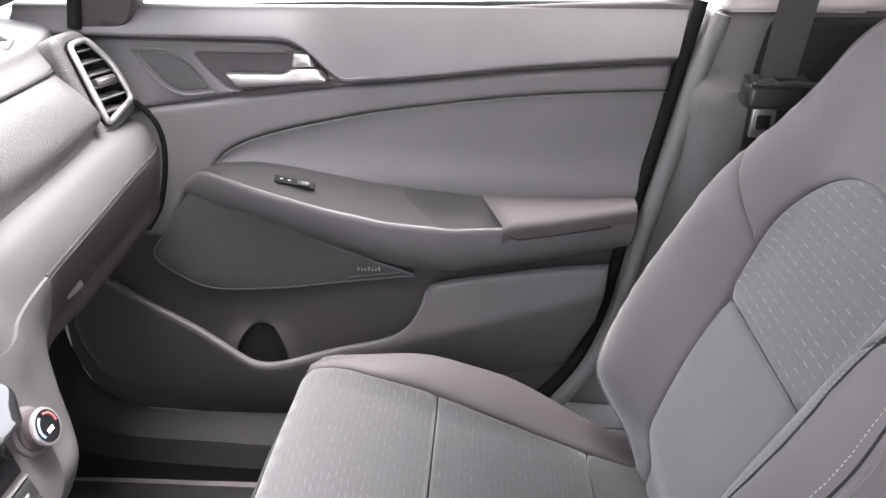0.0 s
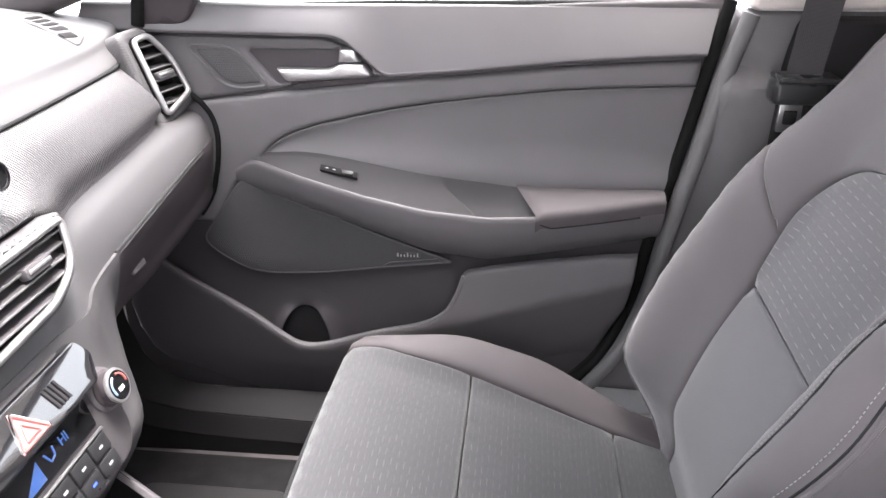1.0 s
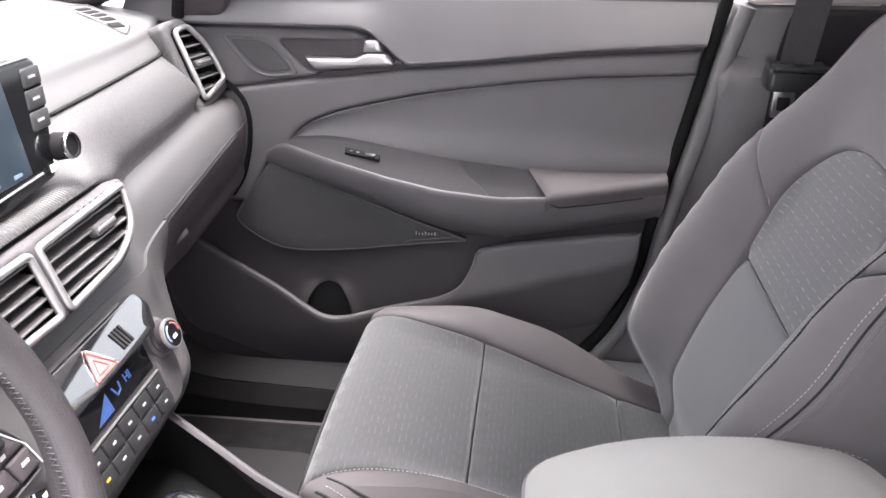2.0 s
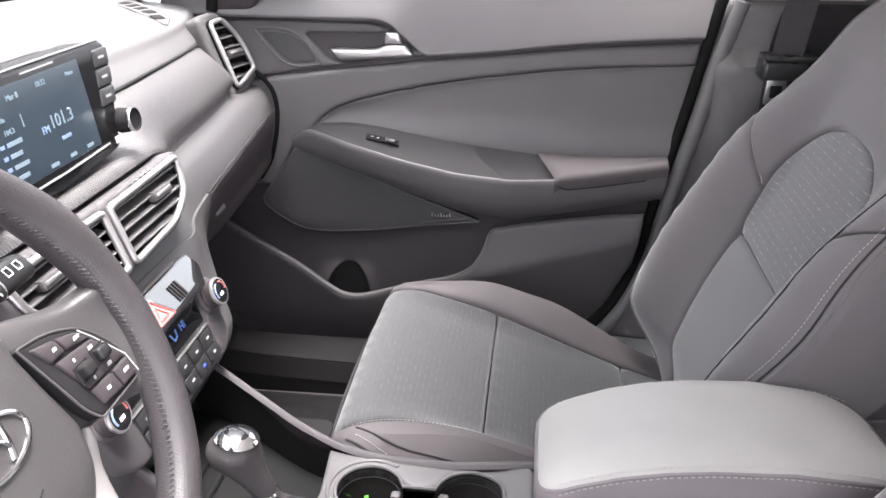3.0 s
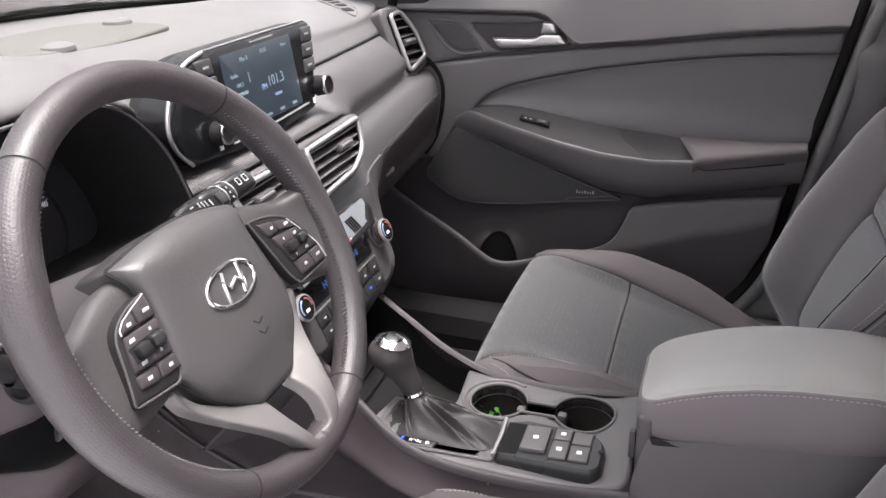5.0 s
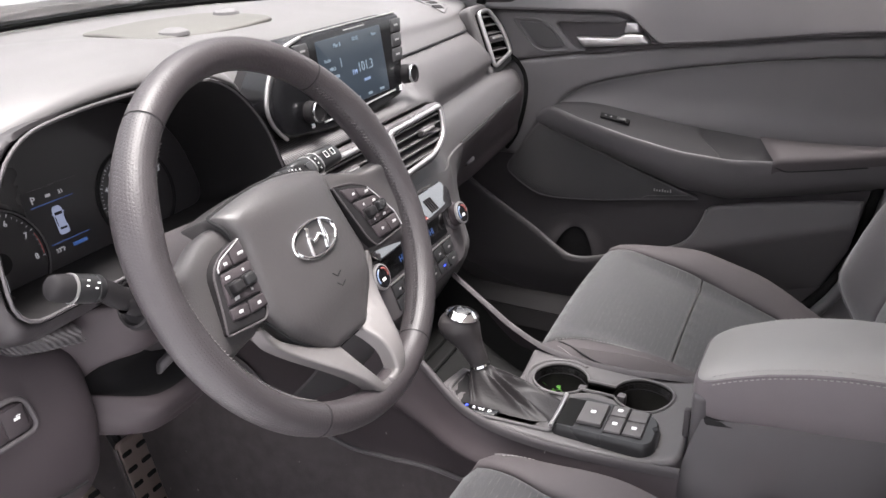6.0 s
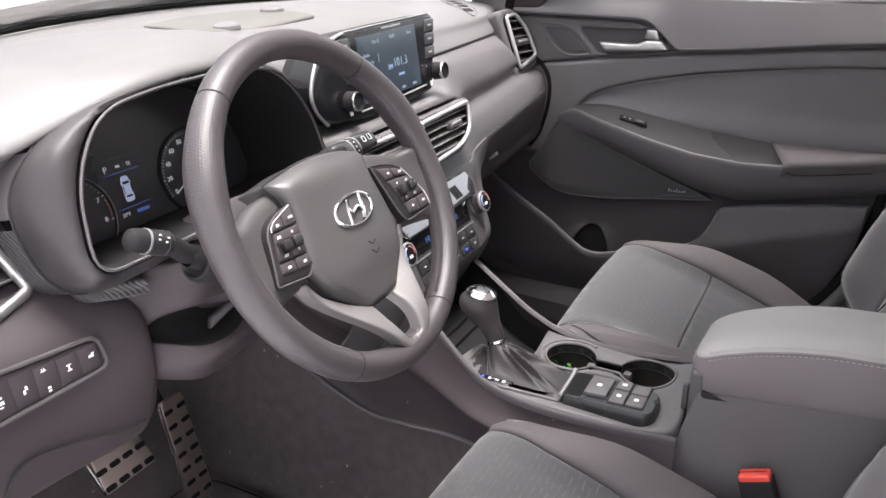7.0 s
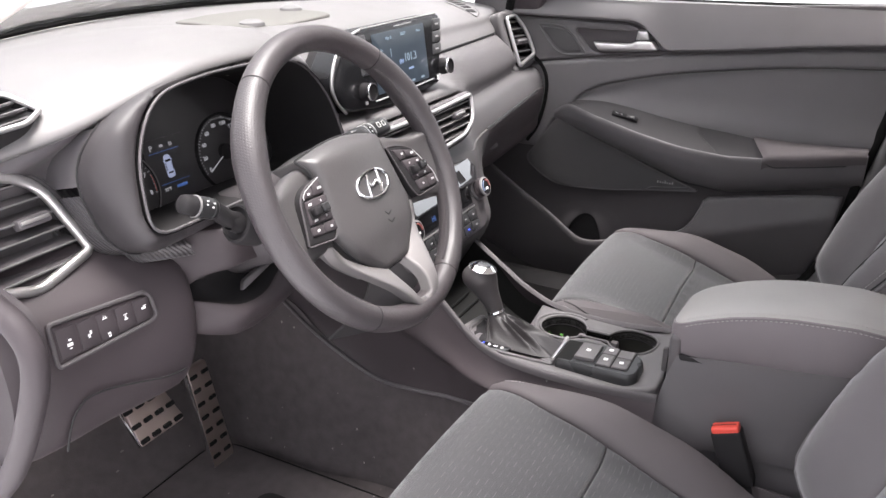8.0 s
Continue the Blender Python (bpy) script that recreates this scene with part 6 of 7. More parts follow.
cover_o = rounded([(-0.522, 0.925, 0.01), (-0.531, 0.835, 0.03), (-0.537, 0.798, 0.012), (-0.485, 0.778, 0.03), (-0.42, 0.768, 0.05), (-0.355, 0.787, 0.04), (-0.320, 0.84, 0.03), (-0.305, 0.925, 0.01)])
hollow = rounded([(-0.518, 0.838, 0.012), (-0.497, 0.868, 0.02), (-0.45, 0.874, 0.05), (-0.385, 0.858, 0.02), (-0.372, 0.838, 0.015), (-0.41, 0.818, 0.04), (-0.46, 0.816, 0.05)])
bulge = lambda u, v: 0.016 * (1 - ((u + 0.43) / 0.115) ** 2) * smoothstep(0.78, 0.90, v) + 0.018 * math.exp(-((v - 0.805) / 0.018) ** 2) * (1 - ((u + 0.43) / 0.115) ** 2)
CV = lambda u, v, w=0.0: Vector((-0.462 + w + bulge(u, v) - 0.055 * smoothstep(-0.465, -0.535, u), u, v))
part("column_cover", pad(cover_o, CV, 0.006, 0.010, 0.03, step=0.010, holes=[hollow]), LOWDASH, col, "grey lower column cover with a hollow", 60)
part("cover_recess", pad(hollow, lambda u, v, w: CV(u, v, -w), 0.045, 0.030, 0.0, step=0.012), FOOTWELL, col, "dark hollow under the column", 60)
part("tilt_lever", pad(rounded([(-0.022, -0.005), (0.030, -0.004), (0.034, 0.005), (-0.016, 0.006)], 0.004), plane_map((-0.462, -0.425, 0.838), (0.15, 0.9, 0.35), (-0.4, 0.0, 0.9)), 0.005, 0.004, 0.006, step=0.01), PLASTIC, col, "column tilt lever")
sl = part("left_stalk", tube(spline([ew(-0.095, 0.004, -0.095), ew(-0.130, 0.017, -0.094), ew(-0.148, 0.034, -0.091), ew(-0.160, 0.043, -0.090)], 5), 0.0100, 14), DARK, col, "black light stalk")
lc = (ew(-0.132, 0.018, -0.094) - ew(-0.095, 0.002, -0.098)).normalized()
part("stalk_boot", lathe([(0.0235, -0.030), (0.0235, -0.004), (0.0215, 0.0), (0.0190, 0.0005), (0.0175, -0.003), (0.0120, -0.004), (0.0085, 0.010)], ew(-0.126, 0.011, -0.094), lc, 28, cap=False), DARK, sl, "round stalk collar", 50)
la, lb_ = ew(-0.149, 0.035, -0.091), ew(-0.189, 0.0535, -0.088)
ld = (lb_ - la).normalized()
part("stalk_barrel", lathe([(0.0105, 0.0), (0.0118, 0.002), (0.0120, 0.006), (0.0112, 0.0065), (0.0112, 0.0075), (0.0120, 0.008), (0.0120, 0.020), (0.0118, 0.0235), (0.0104, 0.0245)], la, ld, 24), BLACKGLOSS, sl, "ringed stalk barrel", 50)
part("stalk_band", lathe([(0.0104, 0.0), (0.0124, 0.0005), (0.0124, 0.0022), (0.0104, 0.0028)], la + ld * 0.0245, ld, 24), SILVER, sl)
part("stalk_tip", lathe([(0.0112, 0.0), (0.0115, 0.003), (0.0110, 0.011), (0.0100, 0.015), (0.0080, 0.0168), (0.0005, 0.0175)], la + ld * 0.0268, ld, 24), DARK, sl, "black twist end", 60)
for k, dv in ((0.25, 0.002), (0.45, -0.003), (0.6, 0.004), (0.75, -0.001)):
    q0 = la + ld * 0.0225 * k + ax * 0.0119 + up * dv
    part("stalk_mark", tube([q0, q0 + ld * 0.0022], 0.0008, 5), WHITE, sl)
sk = lambda k, dv, dw: ew(0.085 + 0.124 * k - 0.30 * dv, 0.0455 + 0.003 * k + dv, -0.090 + dw)
sr = part("right_stalk", tube([ew(0.045, 0.030, -0.095), sk(0.05, 0.0, 0.0)], 0.010, 12), DARK, col, "black wiper stalk")
part("stalk_barrel", loft([[sk(k, 0.0128 * g_ * math.copysign(abs(math.cos(a)) ** 0.7, math.cos(a)), 0.0115 * g_ * math.copysign(abs(math.sin(a)) ** 0.7, math.sin(a))) for a in np.linspace(0, 2 * math.pi, 25)]
                           for k, g_ in ((0.0, 0.70), (0.10, 0.92), (0.30, 0.98), (0.315, 0.90), (0.33, 0.98), (0.55, 1.0), (0.565, 0.91), (0.58, 1.0), (0.66, 1.0), (0.675, 0.92), (0.69, 1.0), (0.95, 0.97), (0.99, 0.86), (1.008, 0.5), (1.012, 0.05))], 0, 0, smooth_across=False), BLACKGLOSS, sr, "black barrel of the wiper stalk", 45)
for k in (0.565, 0.675):
    part("stalk_band", tube([sk(k, 0.0128 * math.cos(a), 0.0117 * math.sin(a)) for a in np.linspace(-0.3, math.pi + 0.3, 14)], 0.0009, 6), PRINT, sr)
part("twist_switch", block((0.0, -0.007, 0.0), (0.012, 0.005, 0.003), lambda a, b, w: sk(0.43 + a / 0.124, b, 0.0108 + w), 0.001), KEYGREY, sr, "raised grey slider")
for k, dv, ln, al in ((0.12, 0.006, 0.004, 0), (0.12, -0.004, 0.003, 1), (0.22, 0.007, 0.005, 1), (0.26, 0.006, 0.006, 1), (0.30, 0.005, 0.007, 1), (0.35, 0.004, 0.007, 1), (0.20, -0.006, 0.004, 0), (0.61, 0.006, 0.002, 1), (0.61, 0.000, 0.002, 1), (0.61, -0.006, 0.002, 1)):
    part("stalk_mark", tube([sk(k, dv, 0.0118), sk(k, dv - ln, 0.0118) if al else sk(k + ln / 0.124, dv, 0.0118)], 0.0008, 5), WHITE, sr)
for k0 in (0.76, 0.86):
    part("stalk_mark", tube([sk(k0 + a / 0.124, b, 0.0116) for a, b in ((0, 0), (0.0055, 0), (0.0065, 0.003), (0.0055, 0.007), (0.0, 0.007))], 0.0007, 5, True), WHITE, sr)

wheel = thing("steering_wheel", "black leather steering wheel with silver lower spokes", "steering wheel", tuple(WC))
RR, RT1, RT2 = 0.1710, 0.0170, 0.0150


def rim_arc(a0, a1, fat=1.0, n=None):
    """A length of the rim with a leather-sized UV map."""
    n = n or max(6, int(abs(a1 - a0) / 4))
    bm = bmesh.new()
    uv = bm.loops.layers.uv.new("UVMap")
    rings, m_ = [], 20
    for i in range(n + 1):
        a = radians(a0 + (a1 - a0) * i / n)
        dg_ = math.degrees(a) % 360
        grip_ = 1.0 + 0.15 * math.exp(-((dg_ - 24) / 13) ** 2) + 0.15 * math.exp(-((dg_ - 156) / 13) ** 2)
        rings.append([bm.verts.new(ew((RR + RT2 * fat * grip_ * math.cos(b)) * math.cos(a), (RR + RT2 * fat * grip_ * math.cos(b)) * math.sin(a), RT1 * fat * grip_ * math.sin(b) - 0.001)) for b in [2 * math.pi * k / m_ for k in range(m_)]])
    for i, (p, q) in enumerate(zip(rings, rings[1:])):
        for k in range(m_):
            f_ = bm.faces.new([p[k], p[(k + 1) % m_], q[(k + 1) % m_], q[k]])
            for lp, (ii, kk) in zip(f_.loops, ((i, k), (i, k + 1), (i + 1, k + 1), (i + 1, k))):
                lp[uv].uv = (RR * radians((a1 - a0) * ii / n), 0.1005 * kk / m_)
    bm.faces.new(rings[0])
    bm.faces.new(rings[-1])
    return bm


for a0, a1, mt in ((49.4, 128.2, LEATHER), (128.9, 237.2, LEATHER_P), (237.9, 295.3, LEATHER), (296.0, 408.7, LEATHER_P)):
    part("rim_section", rim_arc(a0, a1, n=int((a1 - a0) / 3)), mt, wheel, "leather-wrapped rim")
for a in (49.05, 128.55, 237.55, 295.65):
    part("rim_seam", rim_arc(a - 0.35, a + 0.35, 0.965, 2), SEAM, wheel)
for a0, a1 in ((47.0, -62.0), (132.0, 235.0)):
    zig = []
    for i, a in enumerate(np.radians(np.linspace(a0, a1, 150))):
        dw = 0.0026 if i % 2 else -0.0026
        g_ = 1.0 + 0.15 * math.exp(-((math.degrees(a) % 360 - 24) / 13) ** 2) + 0.15 * math.exp(-((math.degrees(a) % 360 - 156) / 13) ** 2)
        zig.append(ew((RR - RT2 * g_ * 0.966) * math.cos(a), (RR - RT2 * g_ * 0.966) * math.sin(a), 0.0045 + dw))
    part("rim_stitching", tube(zig, 0.00055, 5), THREAD, wheel, "zigzag seam stitching")
hub = rounded([(-0.0745, 0.047, 0.003), (-0.035, 0.054, 0.05), (0.0, 0.0555, 0.05), (0.040, 0.052, 0.05), (0.078, 0.043, 0.004), (0.0715, 0.022, 0.012), (0.077, -0.014, 0.06), (0.0835, -0.046, 0.006), (0.068, -0.079, 0.012), (0.030, -0.111, 0.006), (-0.026, -0.112, 0.006), (-0.062, -0.079, 0.012), (-0.0805, -0.046, 0.006), (-0.0735, -0.012, 0.06), (-0.0675, 0.024, 0.012)])
part("airbag_cover", pad(hub, lambda a, b, w: ew(a, b, w - 0.022), 0.013, 0.010, 0.035, step=0.008, extra=lambda a, b: 0.013 * (1 - (a / 0.085) ** 2) - 0.006 * smoothstep(-0.060, -0.100, b) - 0.010 * smoothstep(0.030, 0.055, b)), HUBSKIN, wheel, "soft grey airbag cover", 60)
part("cover_gap", tube([ew(a, b, -0.0195 + 0.013 * (1 - (a / 0.085) ** 2) - 0.006 * smoothstep(-0.060, -0.100, b) - 0.010 * smoothstep(0.030, 0.055, b)) for a, b in hub], 0.0016, 6, True), SEAM, wheel)
EC = (0.006, -0.012)
dome = lambda a, b: 0.0042 + 0.013 * (1 - (a / 0.085) ** 2) - 0.013
lg = part("badge", pad([(EC[0] + 0.0325 * math.cos(a), EC[1] + 0.0160 * math.sin(a)) for a in np.linspace(0, 2 * math.pi, 41)[:-1]], lambda a, b, w: ew(a, b, w + dome(a, b) - 0.001), 0.001, 0.004, 0.002, step=0.01), HUBSKIN, wheel, "chrome oval badge")
part("badge_ring", tube([ew(EC[0] + 0.0325 * math.cos(a), EC[1] + 0.0160 * math.sin(a), dome(EC[0] + 0.0325 * math.cos(a), 0) + 0.001) for a in np.linspace(0, 2 * math.pi, 49)[:-1]], 0.0019, 8, True, flat=0.8), CHROME, lg)
for pts_, r_ in ((((-0.46, -0.86), (-0.42, -0.35), (-0.36, 0.20), (-0.24, 0.78)), 0.0021), (((0.24, -0.78), (0.36, -0.20), (0.42, 0.35), (0.46, 0.86)), 0.0021), (((-0.36, 0.42), (-0.20, -0.10), (0.0, -0.02), (0.20, 0.10), (0.36, -0.42)), 0.0019)):
    part("badge_bar", tube([ew(EC[0] + 0.0325 * a, EC[1] + 0.0160 * b, dome(EC[0] + 0.0325 * a, 0) + 0.001) for a, b in spline(pts_, 6)], r_, 8, flat=0.8), CHROME, lg)
for a, b in ((0.010, -0.052), (0.010, -0.062)):
    part("airbag_mark", tube([ew(a - 0.006, b + 0.004, dome(a, b) + 0.0002), ew(a - 0.001, b - 0.001, dome(a, b) + 0.0002), ew(a + 0.006, b + 0.002, dome(a, b) + 0.0002)], 0.0006, 4), SEAM, wheel)
PODS = {-1: ((-0.072, 0.022, 0.002), (-0.0955, 0.018, 0.012), (-0.113, 0.008, 0.010), (-0.124, -0.027, 0.02), (-0.130, -0.0425, 0.004), (-0.0855, -0.048, 0.004), (-0.077, -0.040, 0.004)),
        1: ((0.062, 0.020, 0.003), (0.090, 0.016, 0.012), (0.117, 0.004, 0.014), (0.133, -0.017, 0.02), (0.143, -0.044, 0.006), (0.138, -0.053, 0.006), (0.086, -0.054, 0.004), (0.078, -0.042, 0.01))}
KEYCAPS = {-1: (((-0.0915, 0.0045), (-0.0905, 0.0165), (-0.102, 0.013), (-0.109, 0.005)), ((-0.0725, 0.0035), (-0.0735, 0.0215), (-0.0895, 0.0168), (-0.0905, 0.0045)),
                ((-0.0730, 0.0018), (-0.1085, 0.0030), (-0.1165, -0.0225), (-0.0765, -0.0255)),
                ((-0.1175, -0.0245), (-0.1190, -0.0345), (-0.0995, -0.0370), (-0.0965, -0.0262)), ((-0.0955, -0.0263), (-0.0985, -0.0371), (-0.0765, -0.0388), (-0.0770, -0.0272))),
           1: (((0.069, 0.0145), (0.0900, 0.0098), (0.0935, -0.0018), (0.0765, -0.0018)), ((0.0910, 0.0096), (0.1110, 0.0032), (0.1185, -0.0062), (0.0945, -0.0022)),
               ((0.0790, -0.0034), (0.1190, -0.0078), (0.1360, -0.0335), (0.0905, -0.0325)),
               ((0.0905, -0.0340), (0.1155, -0.0352), (0.1170, -0.0498), (0.0930, -0.0485)), ((0.1165, -0.0352), (0.1365, -0.0350), (0.1375, -0.0500), (0.1180, -0.0500)))}
KEYMARKS = {-1: ((-0.099, 0.009, 0.0026), (-0.079, 0.011, 0.0040), (-0.085, -0.002, 0.0014), (-0.104, -0.0015, 0.0034), (-0.105, -0.0195, 0.0034), (-0.086, -0.0195, 0.0014), (-0.108, -0.0305, 0.0028), (-0.086, -0.0325, 0.0026)),
            1: ((0.085, 0.0045, 0.0026), (0.107, 0.0005, 0.0038), (0.112, -0.0115, 0.0030), (0.093, -0.0100, 0.0014), (0.118, -0.0295, 0.0030), (0.099, -0.0290, 0.0014), (0.104, -0.0415, 0.0026), (0.128, -0.0420, 0.0040))}
ROLL = {-1: ((-0.102, -0.011), (-0.086, -0.011)), 1: ((0.095, -0.020), (0.116, -0.019))}
for sg in (1, -1):
    ewp = (lambda a, b, w=0.0: ew(a + 0.009, b, w)) if sg > 0 else ew
    arm_ = [[ew(sg * a * 1.065, b, w) for a, b, w in row] for row in (
        ((0.050, 0.040, -0.036), (0.090, 0.036, -0.034), (0.125, 0.024, -0.022), (0.152, 0.024, -0.006)),
        ((0.054, 0.034, -0.022), (0.090, 0.030, -0.020), (0.125, 0.017, -0.010), (0.150, 0.016, 0.004)),
        ((0.060, -0.010, -0.018), (0.105, -0.008, -0.014), (0.138, -0.006, -0.006), (0.152, -0.002, 0.004)),
        ((0.062, -0.050, -0.018), (0.105, -0.052, -0.014), (0.134, -0.056, -0.006), (0.146, -0.060, 0.004)),
        ((0.060, -0.058, -0.036), (0.105, -0.062, -0.030), (0.132, -0.066, -0.018), (0.142, -0.070, -0.006)))]
    part("side_spoke", loft(arm_, 4, 4, thickness=0.006), HUBSKIN, wheel, "leather side spoke", 60)
    cpan = rounded(PODS[sg]) if sg < 0 else rounded(PODS[sg])[::-1]
    cpn = part("control_pod", pad(cpan, lambda a, b, w: ewp(a, b, w - 0.0085), 0.004, 0.003, 0.012, step=0.015), DARK, wheel, "black steering wheel switch pod")
    part("pod_edge", tube([ewp(a, b, -0.005) for a, b in cpan], 0.0010, 6, True), PLASTIC_LOW, cpn)
    for q in KEYCAPS[sg]:
        area = sum(a[0] * b[1] - b[0] * a[1] for a, b in zip(q, q[1:] + q[:1]))
        part("key", pad(rounded(q if area > 0 else q[::-1], 0.0022, 3), lambda a, b, w: ewp(a, b, w - 0.005), 0.0028, 0.0016, 0.003, step=0.012), SEALGREY, cpn)
    part("key_edge", tube([ewp(a, b, -0.0024) for a, b in (((-0.074, 0.0218), (-0.090, 0.0172), (-0.102, 0.0136), (-0.1085, 0.009), (-0.1095, 0.005)) if sg < 0 else ((0.1115, 0.0034), (0.119, -0.0062), (0.1365, -0.0335), (0.138, -0.050)))], 0.0006, 5), PRINT, cpn)
    for a, b, h_ in KEYMARKS[sg]:
        part("key_mark", pad(rounded([(a - h_, b - 0.0013), (a + h_ * 0.8, b - 0.0015), (a + h_, b + 0.0012), (a - h_ * 0.7, b + 0.0015)], 0.0008), lambda u, v, w: ewp(u, v, w - 0.0023), 0.0004, 0.0004, 0.0004, step=0.01), PRINT, cpn)
    for n_, (ra, rb) in enumerate(ROLL[sg]):
        part("roller", block((ra - 0.0062, rb - 0.0050, -0.006), (ra + 0.0062, rb + 0.0050, 0.0052 - 0.001 * n_), ewp, 0.0026, 3), BLACKGLOSS if n_ else DARK, cpn, "small thumb roller")
        part("roller_slot", block((ra - 0.0088, rb - 0.0068, -0.0026), (ra + 0.0078, rb + 0.0060, -0.0018), ewp, 0.0), DARK, cpn)
rise = lambda b: -0.020 + 0.030 * smoothstep(-0.070, -0.150, b)
arm_o = [(0.091, -0.054, 0.002), (0.087, -0.069, 0.02), (0.068, -0.096, 0.04), (0.043, -0.130, 0.04), (0.028, -0.156, 0.02), (0.019, -0.1675, 0.012), (0.0, -0.169, 0.02)]
arm_c = lambda a, b: 0.24 * (abs(a) - 0.0745 + 0.0700 * min(1.0, max(0.0, (-0.075 - b) / 0.09))) * smoothstep(-0.168, -0.150, b)
arm_i = [(0.0, -0.1590, 0.0), (0.0125, -0.1580, 0.003), (0.0215, -0.134, 0.03), (0.018, -0.107, 0.004), (0.040, -0.100, 0.03), (0.074, -0.072, 0.02), (0.087, -0.052, 0.003)]
for sg in (1, -1):
    o_ = rounded([(sg * p[0], p[1], p[2]) for p in arm_o + arm_i])
    area = sum(a[0] * b[1] - b[0] * a[1] for a, b in zip(o_, o_[1:] + o_[:1]))
    part("lower_spoke", pad(o_ if area > 0 else o_[::-1], lambda a, b, w: ew(a, b, w + rise(b) + arm_c(a, b)), 0.004, 0.0025, 0.012, step=0.006), SPOKE, wheel, "satin silver lower spoke", 50)
part("hub_boss", lathe([(0.06, 0.0), (0.05, -0.04), (0.045, -0.06)], ew(0, -0.02, -0.035), ax, 28), DARK, wheel)

# ---------------------------------------------------------------- centre console
con = thing("center_console", "grey plastic centre console with cup holders and switches", "console", (-0.1, 0.0, 0.32))
ZC = 0.632


def con_z(x):
    return ZC + 0.012 * smoothstep(-0.05, 0.02, x) + 0.090 * smoothstep(-0.26, -0.42, x)


CT = lambda u, v, w=0.0: Vector((u, v, con_z(u) + w))
circle = lambda cx, cy, r_, n=28: [(cx + r_ * math.cos(2 * math.pi * k / n), cy + r_ * math.sin(2 * math.pi * k / n)) for k in range(n)]
CUPS = ((-0.176, -0.014, 0.0385), (-0.061, -0.013, 0.0395))


def merged():
    """The outline of both cups and the channel that joins them."""
    (ax_, ay_, ar), (bx_, by_, br) = CUPS
    h0, h1_ = -0.030, -0.006
    arc = lambda cx, cy, r_, a0, a1: [(cx + r_ * math.cos(a), cy + r_ * math.sin(a)) for a in np.linspace(a0, a1, 26)]
    aa, ab = math.asin((h1_ - ay_) / ar), math.asin((h0 - ay_) / ar) + 2 * math.pi
    ba, bb = math.pi + math.asin((by_ - h0) / br), math.pi - math.asin((h1_ - by_) / br)
    return arc(ax_, ay_, ar, aa, ab) + arc(bx_, by_, br, ba, bb + 2 * math.pi)


cup_line = merged()
well = rounded([(-0.46, -0.098, 0.01), (-0.40, -0.106, 0.05), (-0.306, -0.117, 0.01), (-0.303, -0.058, 0.01), (-0.245, -0.050, 0.02), (-0.228, -0.034, 0.01), (-0.236, 0.046, 0.01), (-0.30, 0.072, 0.05), (-0.40, 0.102, 0.05), (-0.46, 0.116, 0.01)])
top = rounded([(-0.312, -0.120, 0.01), (-0.23, -0.150, 0.06), (-0.14, -0.156, 0.1), (-0.05, -0.155, 0.1), (0.010, -0.150, 0.02), (0.012, 0.036, 0.02), (-0.10, 0.034, 0.1), (-0.20, 0.042, 0.03), (-0.238, 0.050, 0.004), (-0.230, -0.034, 0.01), (-0.247, -0.050, 0.02), (-0.305, -0.058, 0.01)])
part("top_plate", pad(top, CT, 0.006, 0.006, 0.03, step=0.013, holes=[cup_line]), CONSOLE, con, "grey console top", 60)
for cx, cy, r_ in CUPS:
    c = part("cup_holder", lathe([(r_ + 0.001, -0.004), (r_ - 0.002, -0.03), (r_ - 0.005, -0.068), (0.0, -0.069)], CT(cx, cy, 0.003), (0, 0, 1), 36, cap=False), CUPBLACK, con, "round dark cup holder")
    part("cup_step", tube([CT(a, b, -0.010) for a, b in circle(cx, cy, r_ - 0.002, 36)], 0.0012, 5, True), DARK, c)
    part("spring_tab", block((cx + (0.024 if cx < -0.1 else -0.036), cy + 0.0, ZC - 0.022), (cx + (0.036 if cx < -0.1 else -0.024), cy + 0.012, ZC - 0.004), None, 0.003), PLASTIC, c, "sprung plastic tab")
part("cup_rim", tube([CT(a, b, 0.0055) for a, b in cup_line], 0.0022, 6, True), CONSOLE, con)
part("cup_rim", tube([CT(-0.176 + 0.047 * math.cos(a), -0.014 + 0.047 * math.sin(a), 0.0055) for a in np.radians(np.linspace(55, 265, 30))], 0.0030, 8), CONSOLE, con)
cw = bmesh.new()
loft([[CT(a, b, 0.003) for a, b in cup_line + cup_line[:1]], [CT(a, b, -0.016) for a, b in cup_line + cup_line[:1]]], 0, 0, bm=cw, smooth_across=False)
part("cup_wall", cw, CUPBLACK, con)
part("cup_bridge", block((-0.148, -0.031, ZC - 0.030), (-0.090, -0.005, ZC - 0.012), None, 0.002), CUPBLACK, con)
part("tray_floor", pad(well, lambda u, v, w: Vector((u, v, ZC - 0.045 + w + 0.5 * con_z(u) - 0.5 * ZC)), 0.002, 0.004, 0.01, step=0.03), RUBBER, con, "dark storage tray")
for i in range(2):
    part("tray_rib", tube([(-0.380 + i * 0.020, -0.095, ZC - 0.036 + 0.5 * (con_z(-0.370 + i * 0.020) - ZC)), (-0.380 + i * 0.020, 0.04, ZC - 0.036 + 0.5 * (con_z(-0.370 + i * 0.020) - ZC))], 0.003, 6), RUBBER, con)
wl = bmesh.new()
loft([[CT(a, b, 0.0) for a, b in well + well[:1]], [Vector((a, b, ZC - 0.05)) for a, b in well + well[:1]]], 0, 0, bm=wl, smooth_across=False)
part("tray_wall", wl, RUBBER, con)
